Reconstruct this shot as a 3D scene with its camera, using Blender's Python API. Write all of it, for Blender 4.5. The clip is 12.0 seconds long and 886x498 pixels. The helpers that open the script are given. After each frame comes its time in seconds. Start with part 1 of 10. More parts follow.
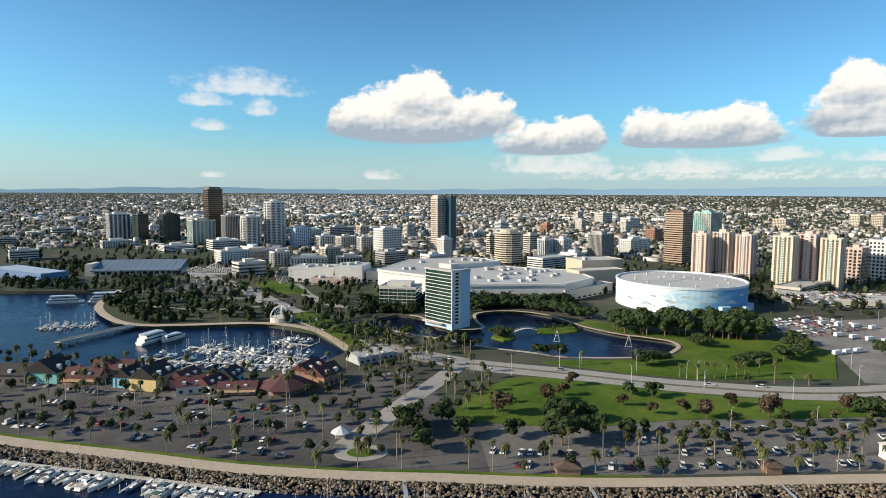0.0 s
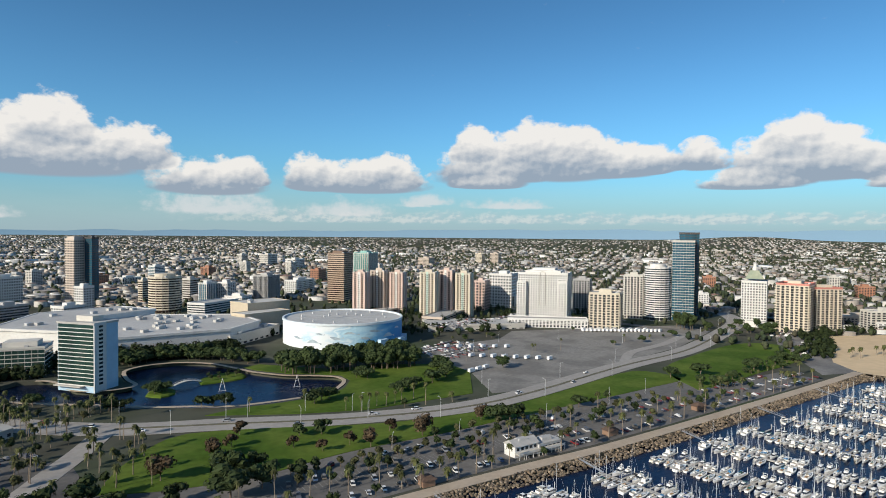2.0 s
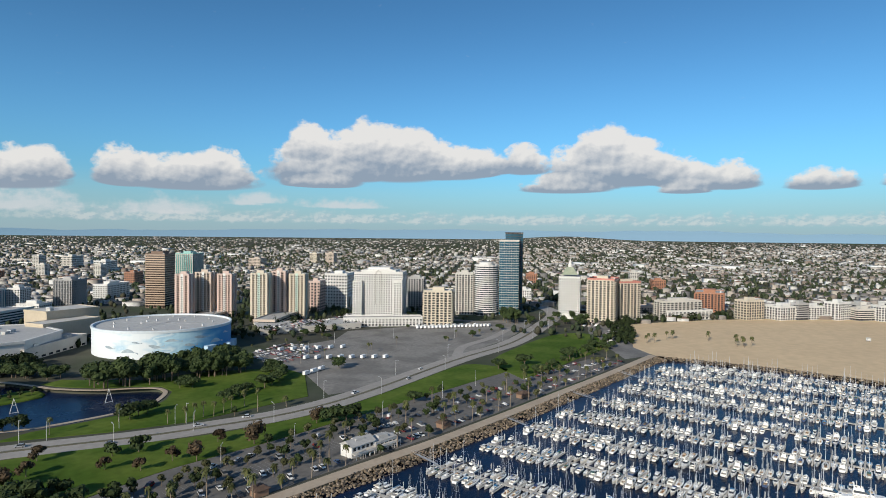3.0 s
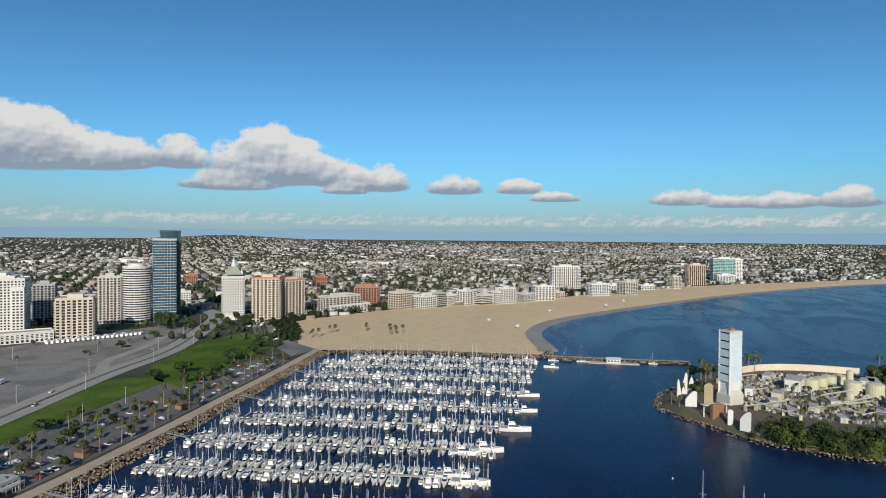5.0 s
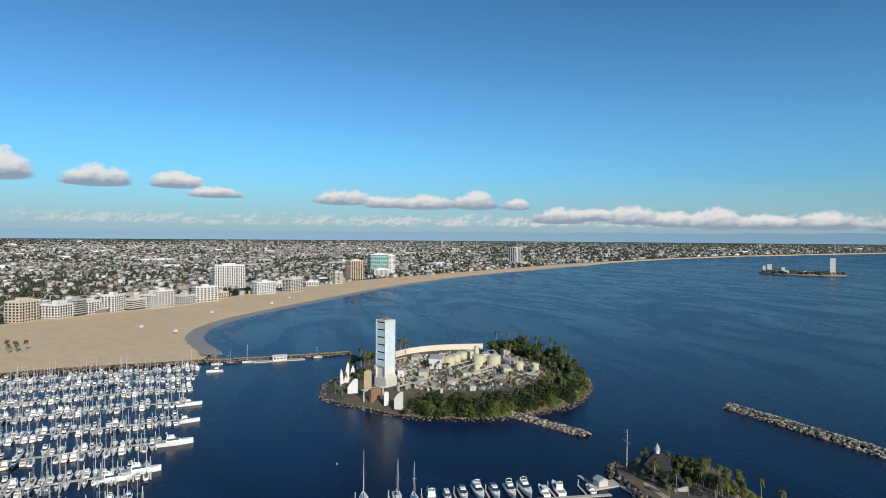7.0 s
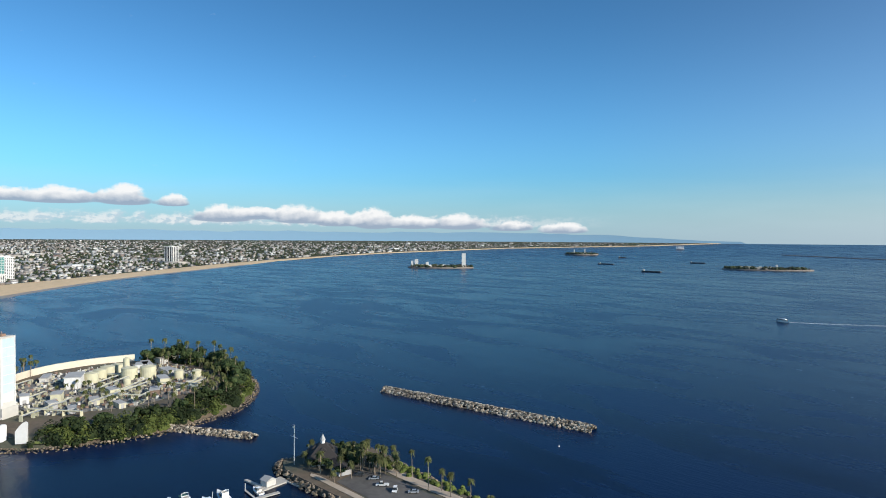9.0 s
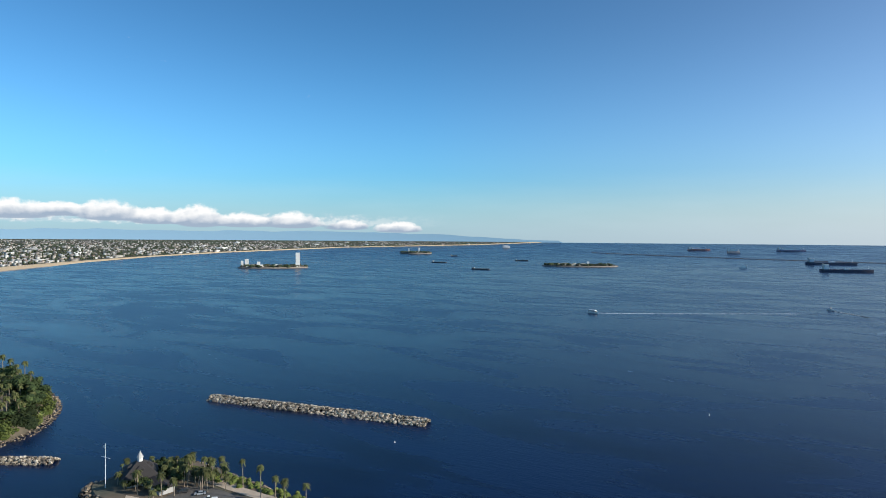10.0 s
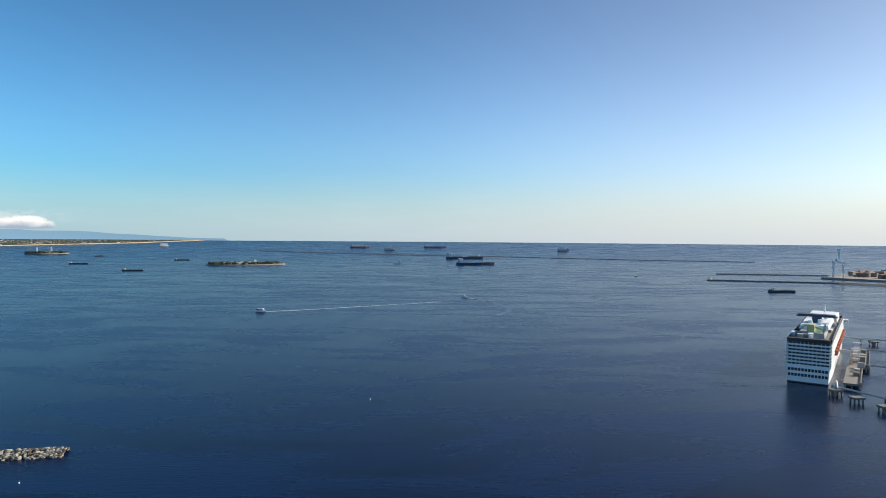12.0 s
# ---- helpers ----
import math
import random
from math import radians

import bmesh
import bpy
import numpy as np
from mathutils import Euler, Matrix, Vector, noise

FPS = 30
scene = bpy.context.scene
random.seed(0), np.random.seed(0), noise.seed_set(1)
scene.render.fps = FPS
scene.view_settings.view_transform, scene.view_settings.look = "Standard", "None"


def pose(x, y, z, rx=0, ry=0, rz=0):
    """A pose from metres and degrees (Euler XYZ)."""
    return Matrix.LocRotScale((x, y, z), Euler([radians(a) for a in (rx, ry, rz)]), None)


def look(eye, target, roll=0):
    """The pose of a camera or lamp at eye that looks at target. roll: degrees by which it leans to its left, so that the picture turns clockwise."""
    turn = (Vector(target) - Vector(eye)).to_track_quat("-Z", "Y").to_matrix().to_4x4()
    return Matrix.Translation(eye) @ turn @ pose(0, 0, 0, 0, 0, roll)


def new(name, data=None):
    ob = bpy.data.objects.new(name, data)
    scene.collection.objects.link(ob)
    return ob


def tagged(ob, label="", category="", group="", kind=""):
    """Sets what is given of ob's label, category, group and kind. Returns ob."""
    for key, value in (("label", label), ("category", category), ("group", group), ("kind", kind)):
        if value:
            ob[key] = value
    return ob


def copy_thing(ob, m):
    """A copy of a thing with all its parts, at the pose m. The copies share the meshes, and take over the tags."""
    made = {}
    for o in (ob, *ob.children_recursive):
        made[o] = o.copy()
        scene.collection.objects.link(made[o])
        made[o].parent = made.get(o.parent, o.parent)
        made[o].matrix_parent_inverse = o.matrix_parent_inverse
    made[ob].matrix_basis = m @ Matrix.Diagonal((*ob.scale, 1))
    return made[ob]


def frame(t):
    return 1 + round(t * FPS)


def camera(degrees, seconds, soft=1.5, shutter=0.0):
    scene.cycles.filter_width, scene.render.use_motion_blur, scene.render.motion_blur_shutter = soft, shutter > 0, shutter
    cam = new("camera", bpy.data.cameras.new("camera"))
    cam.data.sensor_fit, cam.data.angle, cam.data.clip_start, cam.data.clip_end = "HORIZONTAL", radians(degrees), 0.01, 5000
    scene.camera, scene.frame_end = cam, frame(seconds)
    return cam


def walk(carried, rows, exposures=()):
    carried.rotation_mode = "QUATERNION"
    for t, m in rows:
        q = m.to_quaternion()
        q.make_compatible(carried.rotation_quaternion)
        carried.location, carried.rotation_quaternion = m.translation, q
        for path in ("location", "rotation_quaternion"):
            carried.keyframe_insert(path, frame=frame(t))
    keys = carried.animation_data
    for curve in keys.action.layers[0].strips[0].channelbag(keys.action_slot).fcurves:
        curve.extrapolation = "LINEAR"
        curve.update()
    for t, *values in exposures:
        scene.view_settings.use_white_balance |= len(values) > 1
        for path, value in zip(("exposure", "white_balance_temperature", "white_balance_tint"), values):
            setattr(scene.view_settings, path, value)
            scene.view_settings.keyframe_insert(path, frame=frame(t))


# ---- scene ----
from mathutils import geometry
# ---- camera and its turn ----
EYE = 110.0
cam = camera(71.55, 12.0, 0.95)
ROWS = [
    (0.0, 0.0, -5.37, -0.28), (0.5, -7.618, -3.468, -0.29), (1.0, -15.213, -2.355, -0.38),
    (1.5, -22.846, -1.653, -0.45), (2.0, -30.469, -1.3, -0.51), (2.5, -38.098, -1.232, -0.55),
    (3.0, -45.697, -1.2, -0.58), (5.0, -76.214, -1.064, -0.49), (5.5, -83.834, -1.044, -0.47),
    (6.0, -91.453, -1.045, -0.47), (6.5, -99.076, -1.03, -0.43), (7.0, -106.688, -1.03, -0.43),
    (9.0, -137.153, -0.979, -0.36), (9.5, -144.808, -0.979, -0.36), (10.0, -152.385, -0.97, -0.41),
    (10.5, -159.98, -0.945, -0.43), (11.0, -167.571, -0.94, -0.45), (11.5, -175.119, -0.92, -0.48),
    (12.0, -182.648, -0.95, -0.43),
]
STOPS = ((0.0, 0.14, 7050), (1.2, -0.03, 6850), (2.5, -0.25, 6600), (4.0, -0.38, 6500), (5.5, -0.45, 6500), (7.0, -0.35, 6400), (8.2, -0.15, 6300), (9.5, 0.03, 6300), (12.0, 0.15, 6600))
walk(cam, [(t, pose(0, 0, EYE, 90 + pitch, roll, yaw)) for t, yaw, pitch, roll in ROWS],
     exposures=[(t, s, k, 10) for t, s, k in STOPS])

# ---- sun and sky ----
SUN_AZ, SUN_EL = 257.0, 25.0        # clockwise from +y, degrees
sun = new("sun", bpy.data.lights.new("sun", "SUN"))
sun.data.energy, sun.data.angle, sun.data.color = 5.4, radians(0.53), (1.0, 0.92, 0.79)
sa, se = radians(SUN_AZ), radians(SUN_EL)
sun.matrix_world = look((0, 0, 900), (-math.sin(sa) * math.cos(se), -math.cos(sa) * math.cos(se), 900 - math.sin(se)))

world = bpy.data.worlds.new("world")
scene.world = world
world.use_nodes = True
wn, wl = world.node_tree.nodes, world.node_tree.links
wn.clear()


def wmath(op, a, b=None, c=None, clamp=False):
    n = wn.new("ShaderNodeMath")
    n.operation, n.use_clamp = op, clamp
    for i, v in enumerate((a, b, c)):
        if v is None:
            continue
        if isinstance(v, (int, float)):
            n.inputs[i].default_value = v
        else:
            wl.new(v, n.inputs[i])
    return n.outputs[0]


def wvec(op, a, b=None, c=None):
    n = wn.new("ShaderNodeVectorMath")
    n.operation = op
    for i, v in enumerate((a, b, c)):
        if v is None:
            continue
        if isinstance(v, tuple):
            n.inputs[i].default_value = v
        else:
            wl.new(v, n.inputs[i])
    return n.outputs["Value"] if op == "LENGTH" else n.outputs["Vector"]


def wmix(fac, a, b):
    n = wn.new("ShaderNodeMix")
    n.data_type = "RGBA"
    for sock, v in ((n.inputs[0], fac), (n.inputs[6], a), (n.inputs[7], b)):
        if isinstance(v, (int, float, tuple)):
            sock.default_value = v
        else:
            wl.new(v, sock)
    return n.outputs[2]


sky = wn.new("ShaderNodeTexSky")
sky.sky_type, sky.sun_disc = "NISHITA", False
sky.sun_elevation, sky.sun_rotation = se, sa
sky.air_density, sky.dust_density, sky.ozone_density = 1.0, 1.6, 2.6
SKY = 0.125
coord = wn.new("ShaderNodeTexCoord")
sep = wn.new("ShaderNodeSeparateXYZ")
wl.new(coord.outputs["Generated"], sep.inputs[0])
flat = wmath("SQRT", wmath("ADD", wmath("MULTIPLY", sep.outputs[0], sep.outputs[0]), wmath("MULTIPLY", sep.outputs[1], sep.outputs[1])))
elev = wmath("DIVIDE", sep.outputs[2], wmath("MAXIMUM", flat, 0.001))
azim = wmath("MULTIPLY", wmath("ARCTAN2", sep.outputs[0], sep.outputs[1]), 57.2958)
azim = wmath("ADD", azim, wmath("MULTIPLY", wmath("LESS_THAN", azim, -90.0), 360.0))
comb = wn.new("ShaderNodeCombineXYZ")
wl.new(azim, comb.inputs[0])
wl.new(wmath("MULTIPLY", elev, 57.2958), comb.inputs[1])
place = comb.outputs[0]
sea_side = wn.new("ShaderNodeMapRange")
for i, v in ((1, 150.0), (2, 200.0)):
    sea_side.inputs[i].default_value = v
wl.new(azim, sea_side.inputs[0])
# the sky is a purer blue away from the sun
skycol = wvec("MULTIPLY", sky.outputs[0], wmix(sea_side.outputs[0], (SKY * 0.5, SKY * 1.0, SKY * 1.3, 1), (SKY * 0.84, SKY * 0.97, SKY * 1.13, 1)))


# paler low down, deeper towards the zenith
grade = wn.new("ShaderNodeMapRange")
grade.interpolation_type = "SMOOTHSTEP"
for i, v in ((1, 0.06), (2, 0.42), (3, 1.22), (4, 0.84)):
    grade.inputs[i].default_value = v
wl.new(elev, grade.inputs[0])
shade = wn.new("ShaderNodeVectorMath")
shade.operation = "SCALE"
wl.new(skycol, shade.inputs[0])
sunward = wn.new("ShaderNodeMapRange")
sunward.interpolation_type = "SMOOTHSTEP"
for i, v in ((1, 185.0), (2, 235.0), (3, 1.0), (4, 0.74)):
    sunward.inputs[i].default_value = v
wl.new(azim, sunward.inputs[0])
wl.new(wmath("MULTIPLY", grade.outputs[0], sunward.outputs[0]), shade.inputs["Scale"])
skycol = shade.outputs[0]


def wnoise(scale, detail, rough, shift=(0, 0, 0), stretch=(1, 1, 1)):
    n = wn.new("ShaderNodeTexNoise")
    n.inputs["Scale"].default_value, n.inputs["Detail"].default_value, n.inputs["Roughness"].default_value = scale, detail, rough
    wl.new(wvec("MULTIPLY_ADD", place, stretch, shift), n.inputs["Vector"])
    return n.outputs["Fac"]


# heaps of cumulus: azimuth, height of the flat base, half width, height (degrees)
CLOUDS = [
    (-2.6, 5.3, 8.9, 5.4), (-2.1, 7.6, 3.6, 4.3), (-6.5, 5.6, 4.6, 3.4), (4.2, 6.0, 3.4, 3.6), (9.6, 3.9, 5.8, 3.4), (12.5, 4.6, 2.6, 2.6), (18.0, 4.5, 2.6, 3.4), (23.0, 4.3, 7.2, 3.2), (25.5, 4.8, 3.2, 3.4),
    (34.5, 5.3, 5.6, 4.9), (33.2, 7.4, 2.4, 3.4), (38.5, 7.0, 3.6, 4.4), (41.5, 5.8, 6.2, 4.9), (43.0, 7.2, 2.4, 3.3), (46.8, 5.8, 4.0, 3.3), (49.5, 6.0, 2.4, 2.6), (53.0, 6.2, 2.6, 2.8),
    (60.6, 5.3, 7.0, 4.6), (60.3, 7.2, 3.0, 3.8), (63.5, 5.4, 4.0, 3.6), (66.8, 4.9, 3.0, 2.6), (70.7, 4.6, 3.0, 2.5), (77.2, 4.3, 3.4, 1.8), (83.2, 4.3, 2.6, 1.4),
    (56.9, 4.3, 5.0, 1.7), (34.5, 4.5, 4.0, 1.2), (67.1, 4.1, 2.7, 1.2), (86.5, 3.5, 2.8, 1.0), (97.4, 3.2, 3.0, 1.5), (104.8, 2.85, 3.4, 1.4), (109.8, 2.9, 2.5, 1.7), (113.4, 2.8, 1.6, 1.1), (101.0, 2.9, 2.2, 1.1),
    (117.4, 1.6, 3.2, 1.5), (120.6, 1.8, 2.0, 1.1), (123.8, 1.6, 2.8, 1.8), (127.4, 1.3, 2.6, 1.4), (130.8, 1.2, 2.4, 2.1), (134.4, 1.1, 2.6, 1.3), (138.6, 1.1, 3.0, 1.5), (143.4, 0.9, 2.4, 1.0), (148.2, 0.7, 2.6, 1.0),
]
# thin torn cloud, half seen through
comb_low = [
    (-17.7, 8.6, 7.0, 3.0), (-20.9, 7.4, 2.8, 1.7), (-16.3, 6.8, 2.0, 2.2), (-20.4, 5.3, 2.2, 1.4), (10.1, 2.0, 8.5, 2.6), (21.2, 1.9, 6.0, 2.0), (29.0, 2.9, 3.2, 1.3), (-5.9, 1.2, 2.6, 1.3), (-20.5, 1.2, 1.8, 0.9), (36.5, 2.6, 6.0, 1.2), (28.0, 2.7, 2.6, 1.1),
]
wob = wnoise(0.2, 7, 0.6, (3, 7, 0), (1.0, 1.3, 1))
wob2 = wnoise(0.75, 8, 0.6, (13, 2, 0), (1.0, 1.25, 1))
push = wmath("ADD", wmath("MULTIPLY_ADD", wob, 1.0, -0.5), wmath("MULTIPLY_ADD", wob2, 1.15, -0.575))
total, high, thin = None, None, None
for a, b, w, h in CLOUDS + comb_low:
    p = wvec("MULTIPLY_ADD", place, (1 / w, 1 / h, 0), (-a / w, -b / h, 0))
    d = wvec("LENGTH", wvec("MAXIMUM", p, wvec("MULTIPLY", p, (-1, -4.5, 0))))
    near = wmath("SUBTRACT", 1.0, d, clamp=True)
    if (a, b, w, h) in comb_low:
        thin = near if thin is None else wmath("MAXIMUM", thin, near)
        continue
    s2 = wn.new("ShaderNodeSeparateXYZ")
    wl.new(p, s2.inputs[0])
    lift = wmath("MULTIPLY", near, s2.outputs[1])
    total = near if total is None else wmath("ADD", total, near)
    high = lift if high is None else wmath("ADD", high, lift)
rel = wmath("DIVIDE", high, wmath("MAXIMUM", total, 0.02))
body = wmath("ADD", wmath("MULTIPLY", wmath("POWER", wmath("MAXIMUM", total, 0.0), 0.6), 1.15), wmath("MULTIPLY", push, wmath("MULTIPLY_ADD", rel, 2.2, 0.4, clamp=True)))
body = wmath("MULTIPLY", body, wmath("MULTIPLY", total, 14.0, clamp=True))


def wrange(v, a, b, c=0.0, d=1.0):
    n = wn.new("ShaderNodeMapRange")
    n.interpolation_type = "SMOOTHSTEP"
    for i, x in ((1, a), (2, b), (3, c), (4, d)):
        n.inputs[i].default_value = x
    wl.new(v, n.inputs[0])
    return n.outputs[0]


mask = wrange(body, 0.28, 0.62)
wisp = wrange(wmath("ADD", wmath("MULTIPLY", thin, 0.9), wmath("MULTIPLY", wmath("MULTIPLY", thin, 8.0, clamp=True), push)), 0.18, 0.75, 0.0, 0.72)
# a far bank of small heaps along the northern and eastern horizon
degrees_up = wmath("MULTIPLY", elev, 57.2958)
far_heaps = wnoise(0.62, 7, 0.6, (50, 0, 0), (1, 1.7, 1))
bank_rise = wmath("MULTIPLY", wrange(degrees_up, 2.7, 1.5), wrange(degrees_up, 0.75, 1.35))
bank = wrange(wmath("ADD", wmath("MULTIPLY", far_heaps, 1.0), wmath("MULTIPLY", bank_rise, 0.4)), 0.66, 0.98)
bank = wmath("MULTIPLY", bank, wmath("MULTIPLY", wrange(azim, 4.0, 16.0), wrange(azim, 154.0, 138.0)))
bank = wmath("MULTIPLY", bank, wrange(azim, 70.0, 118.0, 0.62, 1.0))
# lit from the sun's side: tops and western flanks bright, bases grey
billow = wmath("SUBTRACT", wnoise(0.45, 4, 0.5, (13, 2, 0), (1.0, 1.25, 1)), wnoise(0.45, 4, 0.5, (12.7, 2.35, 0), (1.0, 1.25, 1)))
lit = wmath("ADD", wmath("MULTIPLY_ADD", rel, 2.1, 0.0), wmath("MULTIPLY", billow, 2.0))
lit = wmath("ADD", lit, 0.0, clamp=True)
cloudcol = wmix(lit, (0.35, 0.43, 0.54, 1), (0.99, 0.97, 0.94, 1))
veil = wn.new("ShaderNodeMapRange")      # thin pale veil low over the open sea
veil.interpolation_type = "SMOOTHSTEP"
for i, v in ((1, 7.0), (2, 0.6), (3, 0.0), (4, 0.72)):
    veil.inputs[i].default_value = v
wl.new(wmath("ADD", wmath("MULTIPLY", elev, 57.2958), wmath("MULTIPLY", wnoise(0.12, 4, 0.5, (5, 5, 0), (1, 6, 1)), 1.2)), veil.inputs[0])
with_veil = wmix(wmath("MULTIPLY", veil.outputs[0], wmath("MULTIPLY_ADD", sea_side.outputs[0], 0.2, 0.8)), skycol, wmix(sea_side.outputs[0], (0.58, 0.77, 0.86, 1), (0.68, 0.76, 0.83, 1)))
final = wmix(wmath("MULTIPLY", bank, 0.75), with_veil, wmix(wrange(wmath("SUBTRACT", far_heaps, wnoise(0.62, 7, 0.6, (49.8, 0.3, 0), (1, 1.7, 1))), -0.06, 0.06), (0.6, 0.68, 0.75, 1), (0.92, 0.91, 0.89, 1)))
final = wmix(wisp, final, (0.8, 0.83, 0.86, 1))
final = wmix(wmath("MULTIPLY", mask, 0.96), final, cloudcol)
bg = wn.new("ShaderNodeBackground")
out = wn.new("ShaderNodeOutputWorld")
wl.new(final, bg.inputs[0])
bg.inputs[1].default_value = 1.0
wl.new(bg.outputs[0], out.inputs[0])


# ---- materials ----
def nodes_of(name):
    m = bpy.data.materials.new(name)
    m.use_nodes = True
    nt = m.node_tree
    return m, nt.nodes, nt.links, nt.nodes["Principled BSDF"]


def mat(name, col, rough=0.7, metal=0.0, var=0.18, scale=0.8, big=0.05, bump=0.0, rand=0.0, space="Object", tint=None, spec=0.5):
    """A surface with variation at two scales: scale and big are waves per metre; rand: spread between objects; tint: a second colour in patches."""
    m, n, l, p = nodes_of(name)
    tc = n.new("ShaderNodeTexCoord")
    vec = tc.outputs["Object"]
    if space == "World":
        vec = n.new("ShaderNodeNewGeometry").outputs["Position"]
    fine, wide = n.new("ShaderNodeTexNoise"), n.new("ShaderNodeTexNoise")
    fine.inputs["Scale"].default_value, fine.inputs["Detail"].default_value = scale, 5
    wide.inputs["Scale"].default_value, wide.inputs["Detail"].default_value = big, 4
    for k in (fine, wide):
        l.new(vec, k.inputs["Vector"])
    mul = n.new("ShaderNodeMath")
    mul.operation = "ADD"
    l.new(fine.outputs["Fac"], mul.inputs[0])
    l.new(wide.outputs["Fac"], mul.inputs[1])
    rng = n.new("ShaderNodeMapRange")
    for i, v in ((1, 0.6), (2, 1.4), (3, 1 - var), (4, 1 + var)):
        rng.inputs[i].default_value = v
    l.new(mul.outputs[0], rng.inputs[0])
    val = rng.outputs[0]
    if rand:
        info = n.new("ShaderNodeObjectInfo")
        r2 = n.new("ShaderNodeMapRange")
        r2.inputs[3].default_value, r2.inputs[4].default_value = 1 - rand, 1 + rand
        l.new(info.outputs["Random"], r2.inputs[0])
        m2 = n.new("ShaderNodeMath")
        m2.operation = "MULTIPLY"
        l.new(val, m2.inputs[0])
        l.new(r2.outputs[0], m2.inputs[1])
        val = m2.outputs[0]
    base = n.new("ShaderNodeMix")
    base.data_type = "RGBA"
    base.inputs[6].default_value = (*col, 1)
    base.inputs[7].default_value = (*(tint or col), 1)
    edge = n.new("ShaderNodeMapRange")
    edge.inputs[1].default_value, edge.inputs[2].default_value = 0.42, 0.6
    l.new(wide.outputs["Fac"], edge.inputs[0])
    l.new(edge.outputs[0], base.inputs[0])
    mix = n.new("ShaderNodeVectorMath")
    mix.operation = "SCALE"
    l.new(base.outputs[2], mix.inputs[0])
    l.new(val, mix.inputs["Scale"])
    l.new(mix.outputs[0], p.inputs["Base Color"])
    p.inputs["Roughness"].default_value, p.inputs["Metallic"].default_value = rough, metal
    p.inputs["Specular IOR Level"].default_value = spec
    if bump:
        b = n.new("ShaderNodeBump")
        b.inputs["Strength"].default_value, b.inputs["Distance"].default_value = 0.6, bump
        l.new(fine.outputs["Fac"], b.inputs["Height"])
        l.new(b.outputs[0], p.inputs["Normal"])
    return m


def palette(name, cols, rough=0.6, metal=0.0, source="island", var=0.15, scale=0.6, spec=0.5):
    """Colours picked at random: one for each island of a mesh, or for each object."""
    m, n, l, p = nodes_of(name)
    if source == "island":
        pick = n.new("ShaderNodeNewGeometry").outputs["Random Per Island"]
    else:
        pick = n.new("ShaderNodeObjectInfo").outputs["Random"]
    ramp = n.new("ShaderNodeValToRGB")
    ramp.color_ramp.interpolation = "CONSTANT"
    e = ramp.color_ramp.elements
    while len(e) < len(cols):
        e.new(1.0)
    for i, c in enumerate(cols):
        e[i].position = i / len(cols)
        e[i].color = (*c, 1)
    l.new(pick, ramp.inputs[0])
    tc, noi = n.new("ShaderNodeTexCoord"), n.new("ShaderNodeTexNoise")
    noi.inputs["Scale"].default_value, noi.inputs["Detail"].default_value = scale, 4
    l.new(tc.outputs["Object"], noi.inputs["Vector"])
    rng = n.new("ShaderNodeMapRange")
    for i, v in ((1, 0.3), (2, 0.7), (3, 1 - var), (4, 1 + var)):
        rng.inputs[i].default_value = v
    l.new(noi.outputs["Fac"], rng.inputs[0])
    mix = n.new("ShaderNodeVectorMath")
    mix.operation = "SCALE"
    l.new(ramp.outputs[0], mix.inputs[0])
    l.new(rng.outputs[0], mix.inputs["Scale"])
    l.new(mix.outputs[0], p.inputs["Base Color"])
    p.inputs["Roughness"].default_value, p.inputs["Metallic"].default_value = rough, metal
    p.inputs["Specular IOR Level"].default_value = spec
    return m


